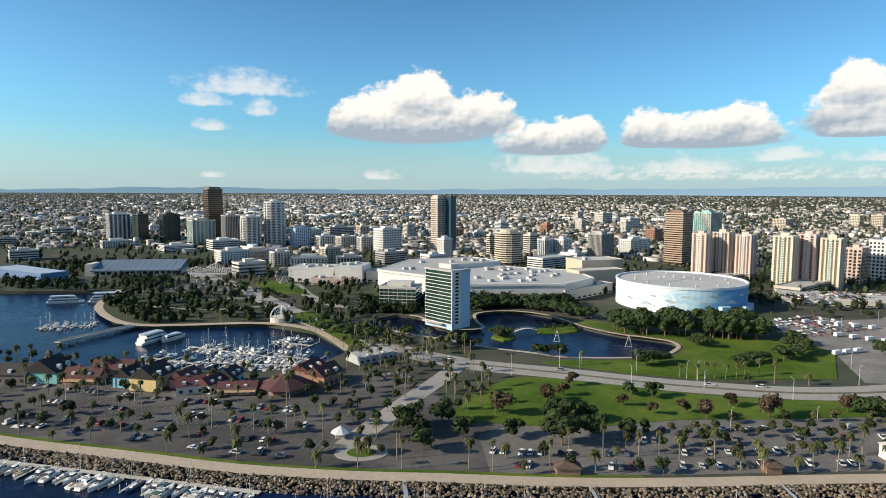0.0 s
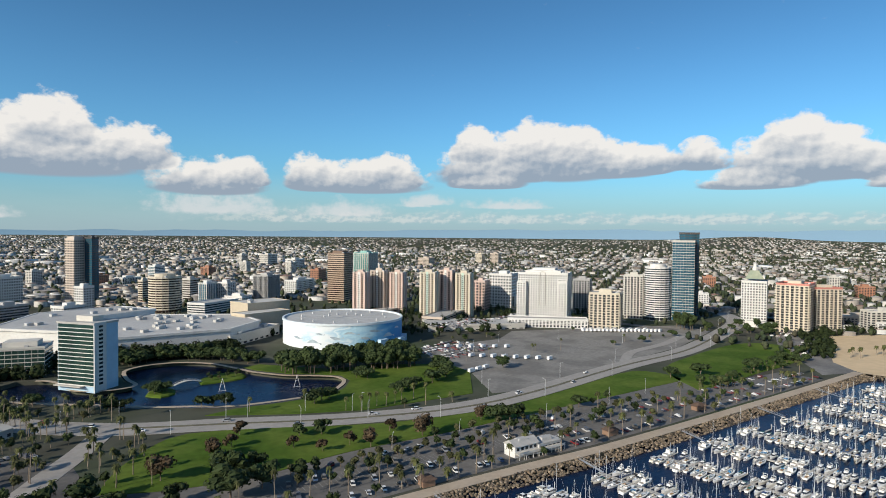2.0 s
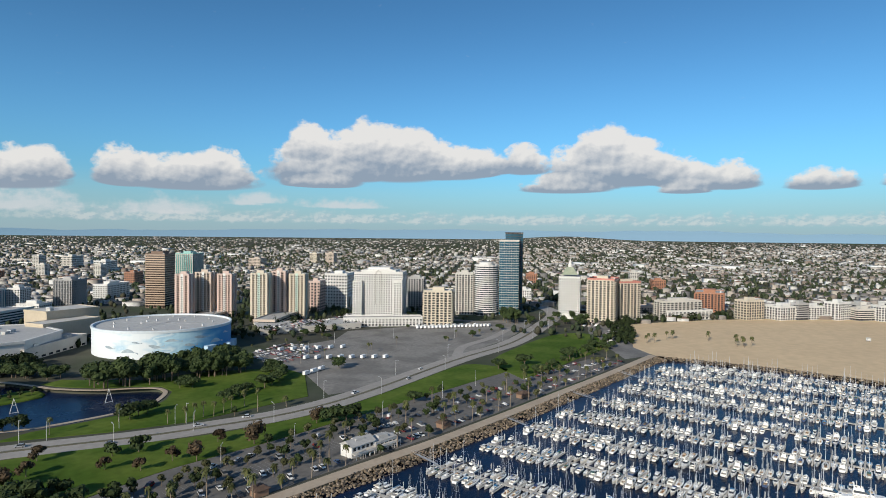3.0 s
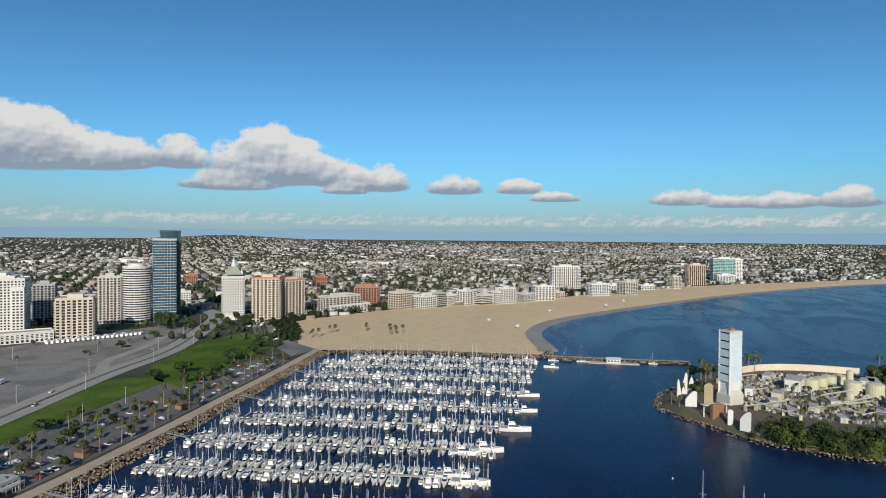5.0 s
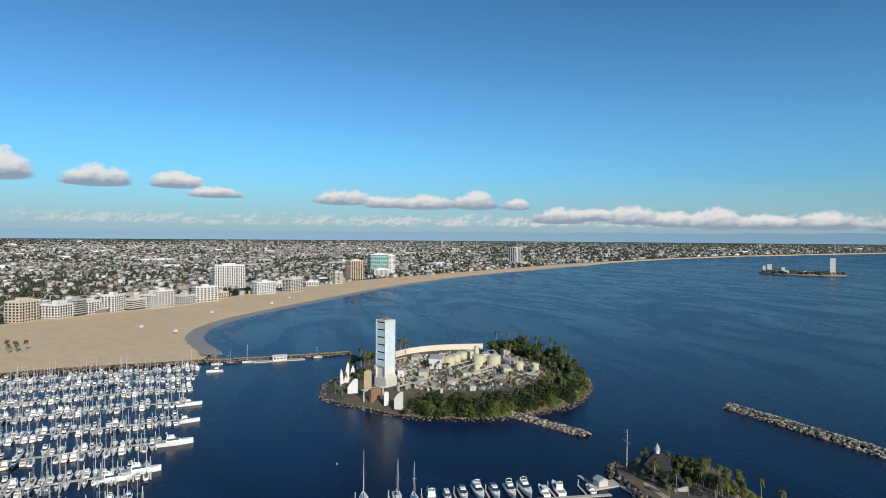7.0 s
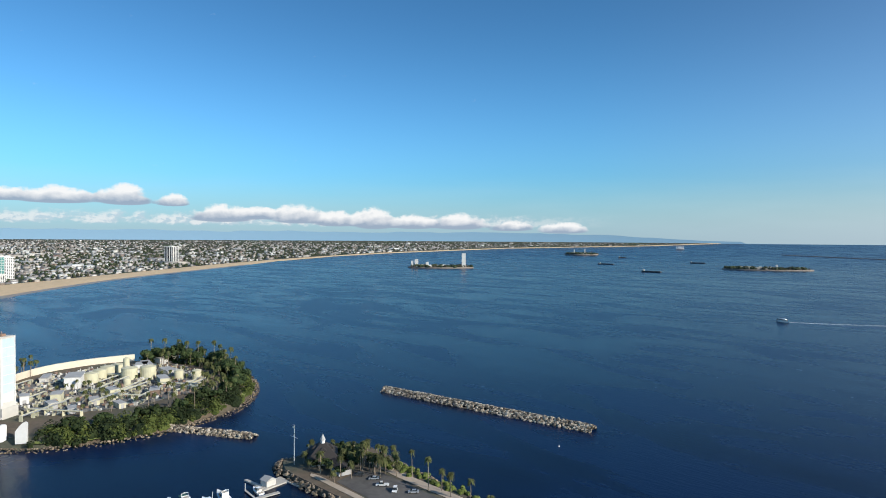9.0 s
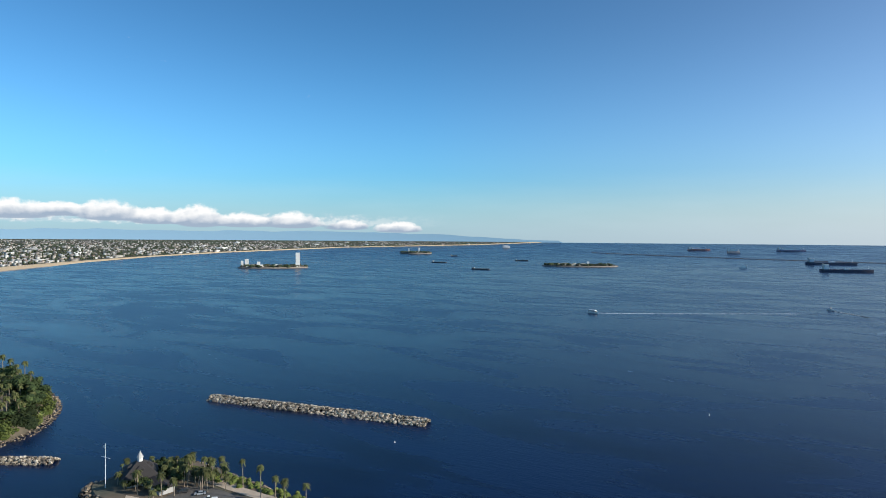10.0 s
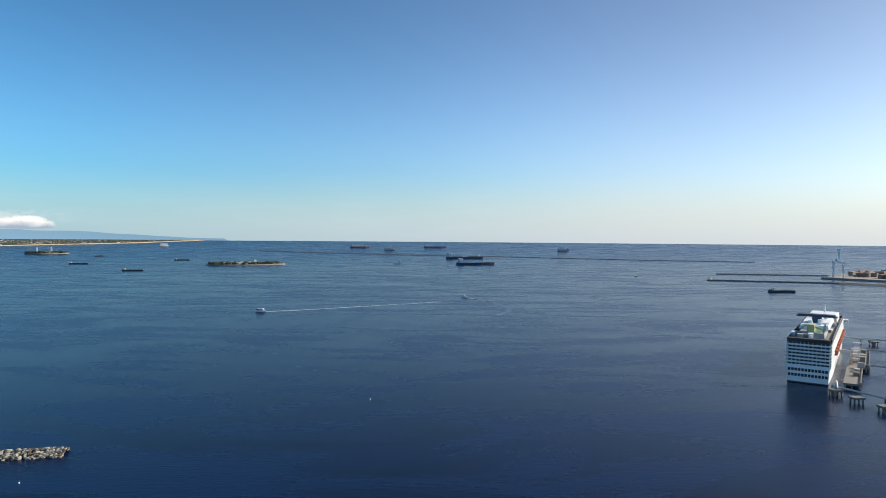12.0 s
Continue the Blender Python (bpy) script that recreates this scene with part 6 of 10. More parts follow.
def leaf_material(name, col, col2):
    m, n, l, p = nodes_of(name)
    isl = n.new("ShaderNodeNewGeometry").outputs["Random Per Island"]
    obr = n.new("ShaderNodeObjectInfo").outputs["Random"]
    mix = n.new("ShaderNodeMix")
    mix.data_type = "RGBA"
    mix.inputs[6].default_value, mix.inputs[7].default_value = (*col, 1), (*col2, 1)
    l.new(isl, mix.inputs[0])
    rng_ = n.new("ShaderNodeMapRange")
    rng_.inputs[3].default_value, rng_.inputs[4].default_value = 0.65, 1.4
    l.new(obr, rng_.inputs[0])
    sc = n.new("ShaderNodeVectorMath")
    sc.operation = "SCALE"
    l.new(mix.outputs[2], sc.inputs[0])
    l.new(rng_.outputs[0], sc.inputs["Scale"])
    l.new(sc.outputs[0], p.inputs["Base Color"])
    p.inputs["Roughness"].default_value = 0.8
    p.inputs["Specular IOR Level"].default_value = 0.15
    return m


LEAF = leaf_material("dark_leaves", (0.02, 0.032, 0.013), (0.042, 0.06, 0.021))
LEAFOLIVE = leaf_material("olive_leaves", (0.045, 0.05, 0.022), (0.085, 0.086, 0.04))
LEAFRUST = leaf_material("rusty_leaves", (0.038, 0.03, 0.018), (0.072, 0.05, 0.03))
FROND = leaf_material("palm_fronds", (0.04, 0.052, 0.018), (0.105, 0.105, 0.042))
SHRUB = leaf_material("shrub_leaves", (0.06, 0.082, 0.02), (0.13, 0.155, 0.04))


def crown_mesh(rnd, rx, rz, zc, leaves, lobes=7, size=0.75, flat=0.0):
    """Leaves scattered over several lobes, with gaps between them."""
    m = Mesh()
    centres = []
    for _ in range(lobes):
        a, q = rnd.uniform(0, 6.283), rnd.uniform(0.15, 0.75)
        centres.append((rx * q * math.cos(a), rx * q * math.sin(a), zc + rz * rnd.uniform(-0.5, 0.55), rnd.uniform(0.38, 0.62)))
    for _ in range(leaves):
        cx, cy, cz, g = rnd.choice(centres)
        d = Vector((rnd.gauss(0, 1), rnd.gauss(0, 1), rnd.gauss(0, 0.9) + 0.25)).normalized()
        p = Vector((cx + d.x * rx * g, cy + d.y * rx * g, cz + d.z * rz * g * 1.1)) * 1.0
        nrm = (d + Vector((rnd.gauss(0, 0.45), rnd.gauss(0, 0.45), rnd.gauss(0, 0.45)))).normalized()
        t = nrm.orthogonal().normalized()
        b = nrm.cross(t)
        s = size * rnd.uniform(0.6, 1.3)
        k = rnd.uniform(0.5, 0.9)
        m.face(p - t * s, p - b * s * k, p + t * s, p + b * s * k)
    for cx, cy, cz, g in centres:
        m.blob(cx, cy, cz, rx * g * 0.8, rx * g * 0.8, rz * g * 0.85, rnd, 0.2, 7, 4)
    return m, centres


def make_tree(name, label, seed, h, rx, leaves, leaf, lobes=7, size=0.85, trunk=0.3, clear=0.3):
    rnd = random.Random(seed)
    top = thing(name, label, "tree", group="park trees")
    rz = h * (1 - clear) / 2
    crown, centres = crown_mesh(rnd, rx, rz, h - rz, leaves, lobes, size)
    wood = Mesh().tube(0, 0, -0.4, h * clear + rz * 0.5, trunk, trunk * 0.6, 7)
    for cx, cy, cz, g in centres[:5]:
        wood.rod((0, 0, h * clear * 0.8), (cx * 0.8, cy * 0.8, cz), trunk * 0.32, 5)
    part("trunk", wood, BARK, top)
    part("crown", crown, leaf, top)
    return top


def make_palm(name, label, seed, h, fronds=34, reach=2.1, skirt=False):
    rnd = random.Random(seed)
    top = thing(name, label, "palm tree", group="palms")
    lx, ly = rnd.uniform(-0.5, 0.5), rnd.uniform(-0.5, 0.5)
    part("trunk", Mesh().tube(0, 0, -0.4, h, 0.24, 0.15, 6, (lx, ly)), PALMBARK, top)
    m = Mesh()
    for i in range(fronds):
        a = 2.399 * i + rnd.uniform(-0.3, 0.3)
        up = rnd.uniform(-0.55, 1.1)
        R = reach * rnd.uniform(0.8, 1.15)
        ca, sn = math.cos(a), math.sin(a)
        prev = None
        for s in range(4):
            q = s / 3
            rr = R * q
            zz = h + up * R * q - 1.15 * R * q * q
            wd = 0.4 * (0.35 + 1.0 * math.sin(math.pi * min(q + 0.15, 1)))
            L = (lx + ca * rr - sn * wd, ly + sn * rr + ca * wd, zz - 0.12)
            C = (lx + ca * rr, ly + sn * rr, zz)
            Rr = (lx + ca * rr + sn * wd, ly + sn * rr - ca * wd, zz - 0.12)
            if prev:
                m.face(prev[0], prev[1], C, L)
                m.face(prev[1], prev[2], Rr, C)
            prev = (L, C, Rr)
    part("crown", m, FROND, top)
    if skirt:
        part("frond_skirt", Mesh().tube(lx, ly, h - 1.5, h - 0.1, 0.35, 0.75, 8), mat("dry_fronds_%d" % seed, (0.22, 0.17, 0.1), 0.95, var=0.4, scale=3), top)
    return top


def land_z(x, y):
    if inside([(x, y)], ISLAND)[0]:
        return 4.45
    return 3.0


TREES = {
    "round": [make_tree("tree", "dense dark green rounded tree", 11, 8.5, 5.0, 290, LEAF), make_tree("tree", "broad dark green spreading tree", 12, 9.5, 6.4, 380, LEAF, 9)],
    "big": [make_tree("tree", "large dense dark evergreen tree", 13, 12.5, 7.5, 360, LEAF, 11, 0.85, 0.45), make_tree("tree", "tall dark ragged evergreen tree", 14, 14.5, 5.6, 350, LEAF, 10, 0.8, 0.4)],
    "small": [make_tree("tree", "small olive-green car park tree", 15, 5.2, 2.7, 170, LEAFOLIVE, 5, 0.55, 0.15), make_tree("tree", "small rounded green leafy tree", 16, 6.0, 2.4, 170, LEAF, 5, 0.5, 0.15)],
    "rust": [make_tree("tree", "small russet-leaved tree on the lawn", 17, 6.2, 3.0, 260, LEAFRUST, 6, 0.55, 0.18), make_tree("tree", "larger russet-brown tree on the lawn", 18, 8.0, 4.3, 360, LEAFRUST, 8, 0.6, 0.22)],
    "palm": [make_palm("palm", "tall slender green fan palm", 21, 11.0), make_palm("palm", "medium fan palm with a dry skirt", 22, 8.5, skirt=True), make_palm("palm", "short bushy green palm tree", 23, 6.0, 30, 2.2), make_palm("palm", "very tall thin fan palm", 24, 14.0, 26, 1.7)],
}
used_first = set()
veg = random.Random(8)


planted = []


def plant(kind, x, y, scale=1.0, which=None, z=None):
    """Notes a tree; all are set out at the end, the nearest as things of their own."""
    k = which if which is not None else veg.randrange(len(TREES[kind]))
    if z is None and inside([(x, y)], LAGOON)[0]:
        return
    m = pose(x, y, land_z(x, y) if z is None else z, 0, 0, veg.uniform(0, 360)) @ Matrix.Scale(scale * veg.uniform(0.85, 1.15), 4)
    planted.append((TREES[kind][k], m))


def row_of(line, gap, off, kinds, x0=-1e9, x1=1e9, jitter=2.0, drop=0.12):
    pts = offset(smooth_line(line, 4), off)
    run = 0.0
    for a, b in zip(pts, pts[1:]):
        run += math.hypot(b[0] - a[0], b[1] - a[1])
        if run > gap:
            run = 0.0
            if x0 < a[0] < x1 and veg.random() > drop:
                plant(veg.choice(kinds), a[0] + veg.uniform(-jitter, jitter), a[1] + veg.uniform(-jitter, jitter))


# lawn
for x, y in ((72, 333), (64, 315), (91, 300), (102, 288), (117, 290), (144, 300)):
    plant("rust", x, y, 1.1, 0)
for x, y in ((29, 287), (54, 304), (125, 282), (156, 285), (199, 293)):
    plant("rust", x, y, 1.25, 1)
for x, y, g in ((99, 316, 0.7), (110, 313, 0.95), (206, 286, 1.1), (213, 284, 1.0), (221, 287, 0.9), (68, 281, 0.9), (268, 286, 1.0), (385, 312, 1.0), (412, 306, 1.0), (294, 402, 1.0), (500, 300, 1.0), (470, 300, 1.0), (9, 260, 0.95), (31, 260, 0.9), (82, 261, 0.8), (-12, 262, 1.0), (219, 268, 0.9), (262, 262, 0.9)):
    plant("round", x, y, g, 0 if g < 1 else 1)
for x, y, g in ((54, 278, 0.85), (51, 252, 1.05), (65, 258, 0.95), (59, 277, 0.7), (-16, 270, 0.9), (0, 274, 0.8), (-8, 246, 0.8)):
    plant("big", x, y, g, 0)
for x, y in ((90, 262), (108, 260), (116, 262), (132, 262), (140, 262), (156, 262), (179, 266), (99, 245), (112, 247), (122, 245), (149, 246), (165, 248)):
    plant("small", x, y, 0.9, 0)
# lagoon shore and isles
for x, y, g in ((126, 372, 1.0), (132, 376, 1.1), (138, 378, 1.0), (182, 418, 0.9), (183, 430, 0.85), (176, 424, 0.8), (183, 373, 0.8), (190, 377, 0.85), (196, 379, 0.8), (205, 384, 0.7), (218, 384, 1.0), (226, 388, 0.95), (242, 404, 1.15), (236, 396, 1.0), (248, 426, 1.15), (256, 432, 0.9), (242, 418, 0.9), (14, 415, 1.0), (22, 411, 0.9), (63, 396, 0.95), (70, 396, 0.9), (77, 394, 0.85), (4, 424, 0.8)):
    plant("round", x, y, g, 1, z=3.0)
for x, y in ((82, 474), (88, 474), (94, 478), (101, 481), (98, 490), (90, 486), (82, 484), (104, 486), (42, 452), (46, 457), (50, 455), (44, 462), (39, 456), (51, 461)):
    plant("small" if x > 60 else "round", x, y, 0.7, z=1.4)
for t in np.linspace(0, 1, 60):
    qx, qy = np.interp(t, (0, 0.25, 0.5, 0.8, 1), (24, 46, 71, 99, 118)), np.interp(t, (0, 0.25, 0.5, 0.8, 1), (538, 553, 552, 534, 500))
    plant(veg.choice(("big", "round", "round")), qx + veg.uniform(0, 12) * (t - 0.3), qy + veg.uniform(1, 20), veg.uniform(0.65, 0.95), 0, z=3.0)
for _ in range(16):
    plant("small", veg.uniform(-40, 30), veg.uniform(530, 548), 0.8)
for _ in range(26):
    plant(veg.choice(("palm", "palm", "round")), veg.uniform(-70, -22), veg.uniform(424, 470), 0.8)
# tall belt in front of the arena
for _ in range(58):
    t = veg.random()
    plant("big", 132 + 108 * t + veg.uniform(-4, 4), 462 - 22 * t + veg.uniform(-7, 30 * (0.4 + t)), veg.uniform(0.95, 1.3), veg.choice((0, 1, 1)))
for _ in range(16):
    plant("round", veg.uniform(-6, 118), veg.uniform(556, 582), 0.9)
# trees of the harbour park
WESTPARK = [(-318, 570), (-270, 508), (-240, 488), (-205, 488), (-143, 496), (-112, 520), (-140, 580), (-160, 620), (-230, 690), (-320, 740), (-400, 690), (-352, 648)]
k = 0
while k < 62:
    x, y = veg.uniform(-400, -110), veg.uniform(488, 740)
    if inside([(x, y)], WESTPARK)[0]:
        plant(veg.choice(("big", "round", "small", "palm", "palm")), x, y, 0.75)
        k += 1
for x, y in ((-67, 438), (-72, 446), (-88, 458), (-96, 490), (-60, 452), (-62, 462), (-84, 476), (-50, 436), (-56, 426)):
    plant("big", x, y, 0.7, 0)
# car park rows
for off in (21, 38, 55, 72, 90, 104):
    row_of(SEAWALL, 6.6, off, ("palm", "palm", "palm", "palm", "small", "small", "small"), -330, -12, 2.8, 0.14)
row_of(SEAWALL, 15, 9, ("palm",), -330, -12, 1.0, 0.1)
row_of(SEAWALL, 8.5, 11, ("palm", "palm", "palm", "small"), 5, 480, 1.6, 0.15)
row_of(SEAWALL, 8.5, 24, ("small", "small", "palm", "palm"), 10, 490, 2.5, 0.2)
row_of(SEAWALL, 9, 36, ("small", "small", "small", "palm"), 60, 400, 2.5, 0.2)
row_of(SEAWALL, 9, 49, ("small", "small", "small"), 75, 330, 2.0, 0.2)
row_of(SEAWALL, 13, 61, ("small", "small"), 120, 300, 2.0, 0.3)
# boulevard palms and the palm walk
row_of(BOULEVARD, 12, 15, ("palm", "palm", "small"), -240, 20, 2.0)
row_of(BOULEVARD, 12, -16, ("palm",), -240, 20, 2.0)
row_of(BOULEVARD, 16, 15, ("palm", "small"), 160, 230, 2.0)
for _ in range(75):
    t = veg.random()
    x, y = -62 + 78 * t + veg.uniform(-10, 14), 372 - 78 * t + veg.uniform(-20, 60)
    plant("palm" if veg.random() < 0.8 else "small", x, y, 0.9)
for _ in range(34):
    plant("palm", veg.uniform(-46, 12), veg.uniform(395, 470), 0.85)
for x, y in ((146, 344), (152, 346), (158, 348), (163, 345), (170, 347), (176, 349), (138, 349), (186, 352), (128, 400), (86, 372), (120, 372)):
    plant("palm", x, y, 0.85, 0)
# east: lawn edge, car parks and street trees
for _ in range(46):
    t = veg.random()
    plant(veg.choice(("round", "small", "big", "palm")), 372 + 200 * t + veg.uniform(-8, 8), 270 + 40 * t + veg.uniform(-8, 14), 0.62)
for _ in range(26):
    plant(veg.choice(("palm", "round", "big")), veg.uniform(600, 760), veg.uniform(395, 470), 0.8)
for x, y in ((612, 470), (606, 462), (600, 474), (618, 480), (609, 486), (597, 466)):
    plant("big", x, y, 1.15, 1)
for _ in range(34):
    plant(veg.choice(("palm", "small", "round")), veg.uniform(270, 640), veg.uniform(520, 560) if veg.random() < 0.5 else veg.uniform(430, 445), 0.75)
for x, y in ((630, 283), (634, 279), (640, 281), (655, 249), (659, 251), (642, 209), (648, 212), (652, 206), (640, 215), (593, 287), (600, 282), (606, 292), (655, 222)):
    plant("palm", x, y, 1.0, 1)

# many street trees between the downtown blocks
tx, ty = [], []
while len(tx) < 2300:
    x, y = polar(rng.uniform(-40, 80), rng.uniform(640, 1700))
    if inside([(x, y)], LAND)[0] and not inside([(x, y)], [(-40, 560), (-80, 780), (60, 800), (220, 770), (310, 600), (240, 520), (60, 560)])[0] and y > 300 and not inside([(x, y)], [(255, 440), (276, 520), (420, 570), (640, 500), (560, 430), (400, 360), (262, 372)])[0]:
        tx.append(x)
        ty.append(y)
wx, wy = [], []
HARBOURPARK = [(-560, 650), (-440, 648), (-345, 660), (-316, 570), (-268, 508), (-238, 488), (-143, 497), (-92, 480), (-70, 500), (-60, 560), (-100, 640), (-90, 690), (-200, 700), (-210, 780), (-330, 740), (-450, 690), (-440, 830), (-280, 830), (-230, 900), (-560, 900)]
while len(wx) < 400:
    x, y = rng.uniform(-560, -50), rng.uniform(485, 900)
    if inside([(x, y)], HARBOURPARK)[0] and not inside([(x, y)], [(-240, 730), (-200, 620), (-130, 610), (-150, 700), (-205, 745)])[0]:
        d_ = min(math.hypot(x - q[0], y - q[1]) for q in smooth_line(BOULEVARD[:6], 20))
        if d_ > 17 and not inside([(x, y)], [(-300, 632), (-206, 620), (-226, 704), (-258, 750), (-312, 746)])[0] and not (x > -300 and y > 585 and rng.random() < 0.62):
            wx.append(x)
            wy.append(y)
for _ in range(420):
    t = rng.random()
    wx.append(-70 + 190 * t + rng.uniform(-12, 12))
    wy.append(585 - 10 * t + rng.uniform(-14, 8) if t > 0.25 else 560 + rng.uniform(-30, 25))
while len(wx) < 820:
    x, y = rng.uniform(-980, -330), rng.uniform(680, 1120)
    if inside([(x, y)], wooded_west)[0]:
        wx.append(x)
        wy.append(y)
for _ in range(260):
    a_, r_ = rng.uniform(14, 46), rng.uniform(650, 880)
    x, y = polar(a_, r_)
    if math.hypot(x - 229.6, y - 588.8) > 72 and y > 560:
        wx.append(x)
        wy.append(y)
for q in smooth_line(INLAND[:9], 9):
    for _ in range(3):
        wx.append(q[0] + rng.uniform(-6, 22))
        wy.append(q[1] + rng.uniform(0, 26))
leafy_field("park_trees", np.array(wx), np.array(wy), rng.uniform(2.0, 4.6, len(wx)), "dense dark trees of the harbour park", LEAF)
tree_field("street_trees", np.array(tx), np.array(ty), rng.uniform(2.0, 4.2, len(tx)), "dark street trees between city blocks")

# ---- cars ----
CARPAINT = palette("car_paint", [(0.75, 0.75, 0.75), (0.05, 0.05, 0.055), (0.3, 0.31, 0.33), (0.7, 0.7, 0.68), (0.12, 0.13, 0.15), (0.25, 0.02, 0.02), (0.04, 0.08, 0.18), (0.55, 0.55, 0.56), (0.78, 0.77, 0.74), (0.2, 0.18, 0.15)],
                   0.28, source="object", var=0.04)
CARSTUFF = palette("far_car_paint", [(0.6, 0.6, 0.6), (0.03, 0.03, 0.033), (0.2, 0.2, 0.21), (0.5, 0.5, 0.49), (0.08, 0.085, 0.1), (0.12, 0.11, 0.1), (0.05, 0.06, 0.09), (0.16, 0.03, 0.03)], 0.35, var=0.04)
TYRE = mat("tyre_rubber", (0.02, 0.02, 0.02), 0.9)


def car_body(m, L, W, H, boxy):
    """Side profile swept across the width, narrowed above the waist."""
    prof = [(-L / 2, 0.35), (-L / 2, 0.75), (-L / 2 + 0.1, 0.92), (L * 0.2, 0.95), (L / 2 - 0.15, 0.8), (L / 2, 0.6), (L / 2, 0.35)]
    k = len(m.v)
    n = len(prof)
    m.v += [(x, -W / 2, z) for x, z in prof] + [(x, W / 2, z) for x, z in prof]
    m.f += [tuple(range(k, k + n)), tuple(range(k + 2 * n - 1, k + n - 1, -1))]
    m.f += [(k + i, k + n + i, k + n + (i + 1) % n, k + (i + 1) % n) for i in range(n)]
    return m


def cabin(m, L, W, H, x0, x1, grow=0.0):
    a = [(x0 - grow, 0.93), (x0 + 0.45 - grow, H), (x1 - 0.7 + grow, H), (x1 + grow, 0.93)]
    k = len(m.v)
    m.v += [(x, -W / 2 * (0.96 if z < 1 else 0.8), z) for x, z in a] + [(x, W / 2 * (0.96 if z < 1 else 0.8), z) for x, z in a]
    m.f += [(k, k + 1, k + 2, k + 3), (k + 7, k + 6, k + 5, k + 4), (k, k + 4, k + 5, k + 1), (k + 1, k + 5, k + 6, k + 2), (k + 2, k + 6, k + 7, k + 3), (k + 3, k + 7, k + 4, k)]
    return m


def make_car(label, L, W, H, x0, x1, seed):
    top = thing("car", label, "car", group="parked cars")
    part("body", car_body(Mesh(), L, W, H, 0).box(x0 + 0.5, -W * 0.4, H - 0.1, x1 - 0.75, W * 0.4, H, taper=0.96), CARPAINT, top)
    part("cabin_glass", cabin(Mesh(), L, W, H - 0.06, x0, x1), GLASS, top, "dark tinted windows")
    wheel = Mesh()
    wheel.rod((0, -0.11, 0), (0, 0.11, 0), 0.34, 10)
    wd = wheel.data("wheel", TYRE)
    for x in (-L * 0.31, L * 0.31):
        for y in (-W / 2 + 0.1, W / 2 - 0.1):
            part("wheel", wd, None, top, at=(x, y, 0.34))
    return top


CARS = [make_car("parked saloon car on the asphalt", 4.6, 1.8, 1.45, -1.6, 1.3, 1), make_car("parked high estate car on the asphalt", 4.8, 1.95, 1.8, -2.2, 1.4, 2), make_car("parked pick-up truck on the asphalt", 5.6, 2.0, 1.85, -0.6, 1.7, 3)]
WHITECAR = mat("white_vehicle_paint", (0.78, 0.78, 0.77), 0.3, var=0.04)


def place_car(x, y, rot, z=3.1, n=[0]):
    src = CARS[(0, 1, 0, 2, 1)[n[0] % 5]]
    m = pose(x, y, z, 0, 0, rot)
    n[0] += 1
    if src not in used_first:
        used_first.add(src)
        src.matrix_basis = m
        return src
    return copy_thing(src, m)


park = random.Random(21)
spots = []
for off, x0, x1, step, fill, turn in ((19.5, -320, -25, 3.0, 0.22, 90), (30, -300, -70, 2.9, 0.35, 90), (48, -300, -60, 2.9, 0.42, 90), (66, -260, -70, 2.9, 0.35, 90), (84, -240, -80, 2.9, 0.25, 90),
                                      (16, -300, -30, 9, 0.5, 0), (16, 20, 490, 2.9, 0.5, 75), (28, 20, 490, 2.9, 0.55, 75), (41, 75, 470, 3.0, 0.36, 75), (52, 80, 260, 6, 0.25, 30)):
    pts = offset(smooth_line(SEAWALL, 2), off)
    run = 0
    for a, b in zip(pts, pts[1:]):
        run += math.hypot(b[0] - a[0], b[1] - a[1])
        if run > step:
            run = 0
            if x0 < a[0] < x1 and park.random() < fill:
                spots.append((a[0], a[1], math.degrees(math.atan2(b[1] - a[1], b[0] - a[0])) + turn + park.choice((0, 180))))
spots.sort(key=lambda q: math.hypot(q[0], q[1]))
for x, y, r in spots[:105]:
    place_car(x, y, r)
# traffic on the boulevard
lane = smooth_line(BOULEVARD, 5)
for i, side in ((48, 4), (52, -6), (60, 7), (66, -4), (73, 4), (80, -7), (86, 5), (92, -5), (98, 6), (104, 3), (110, -5), (118, 5), (126, -6), (134, 4), (140, 7), (148, -5), (40, 5), (34, -5), (156, 4), (166, -4), (172, 6)):
    if i + 1 < len(lane):
        a, b = lane[i], lane[i + 1]
        ang_ = math.atan2(b[1] - a[1], b[0] - a[0])
        place_car(a[0] - math.sin(ang_) * side, a[1] + math.cos(ang_) * side, math.degrees(ang_) + (180 if side > 0 else 0), 3.24)
# full car parks farther off
cm, gm = Mesh(), Mesh()
cells = []
for ox, oy, n, rows_ in ((276, 452, 26, 8), (345, 565, 30, 5), (430, 600, 24, 2), (520, 520, 30, 1), (575, 310, 26, 3), (-30, 335, 6, 3), (650, 380, 16, 3), (-290, 650, 24, 9)):
    for j in range(rows_):
        for i in range(n):
            if park.random() < 0.5:
                u, v = i * 2.9, j * 11.5
                c, s = math.cos(radians(25)), math.sin(radians(25))
                cells.append((ox + c * u - s * v * 0.6, oy + s * u + c * v * 0.6, radians(115) + park.choice((0, math.pi)), 9.1 if oy in (565, 600) else 3.09))
cells += [(x, y, radians(r), 3.09) for x, y, r in spots[105:]]
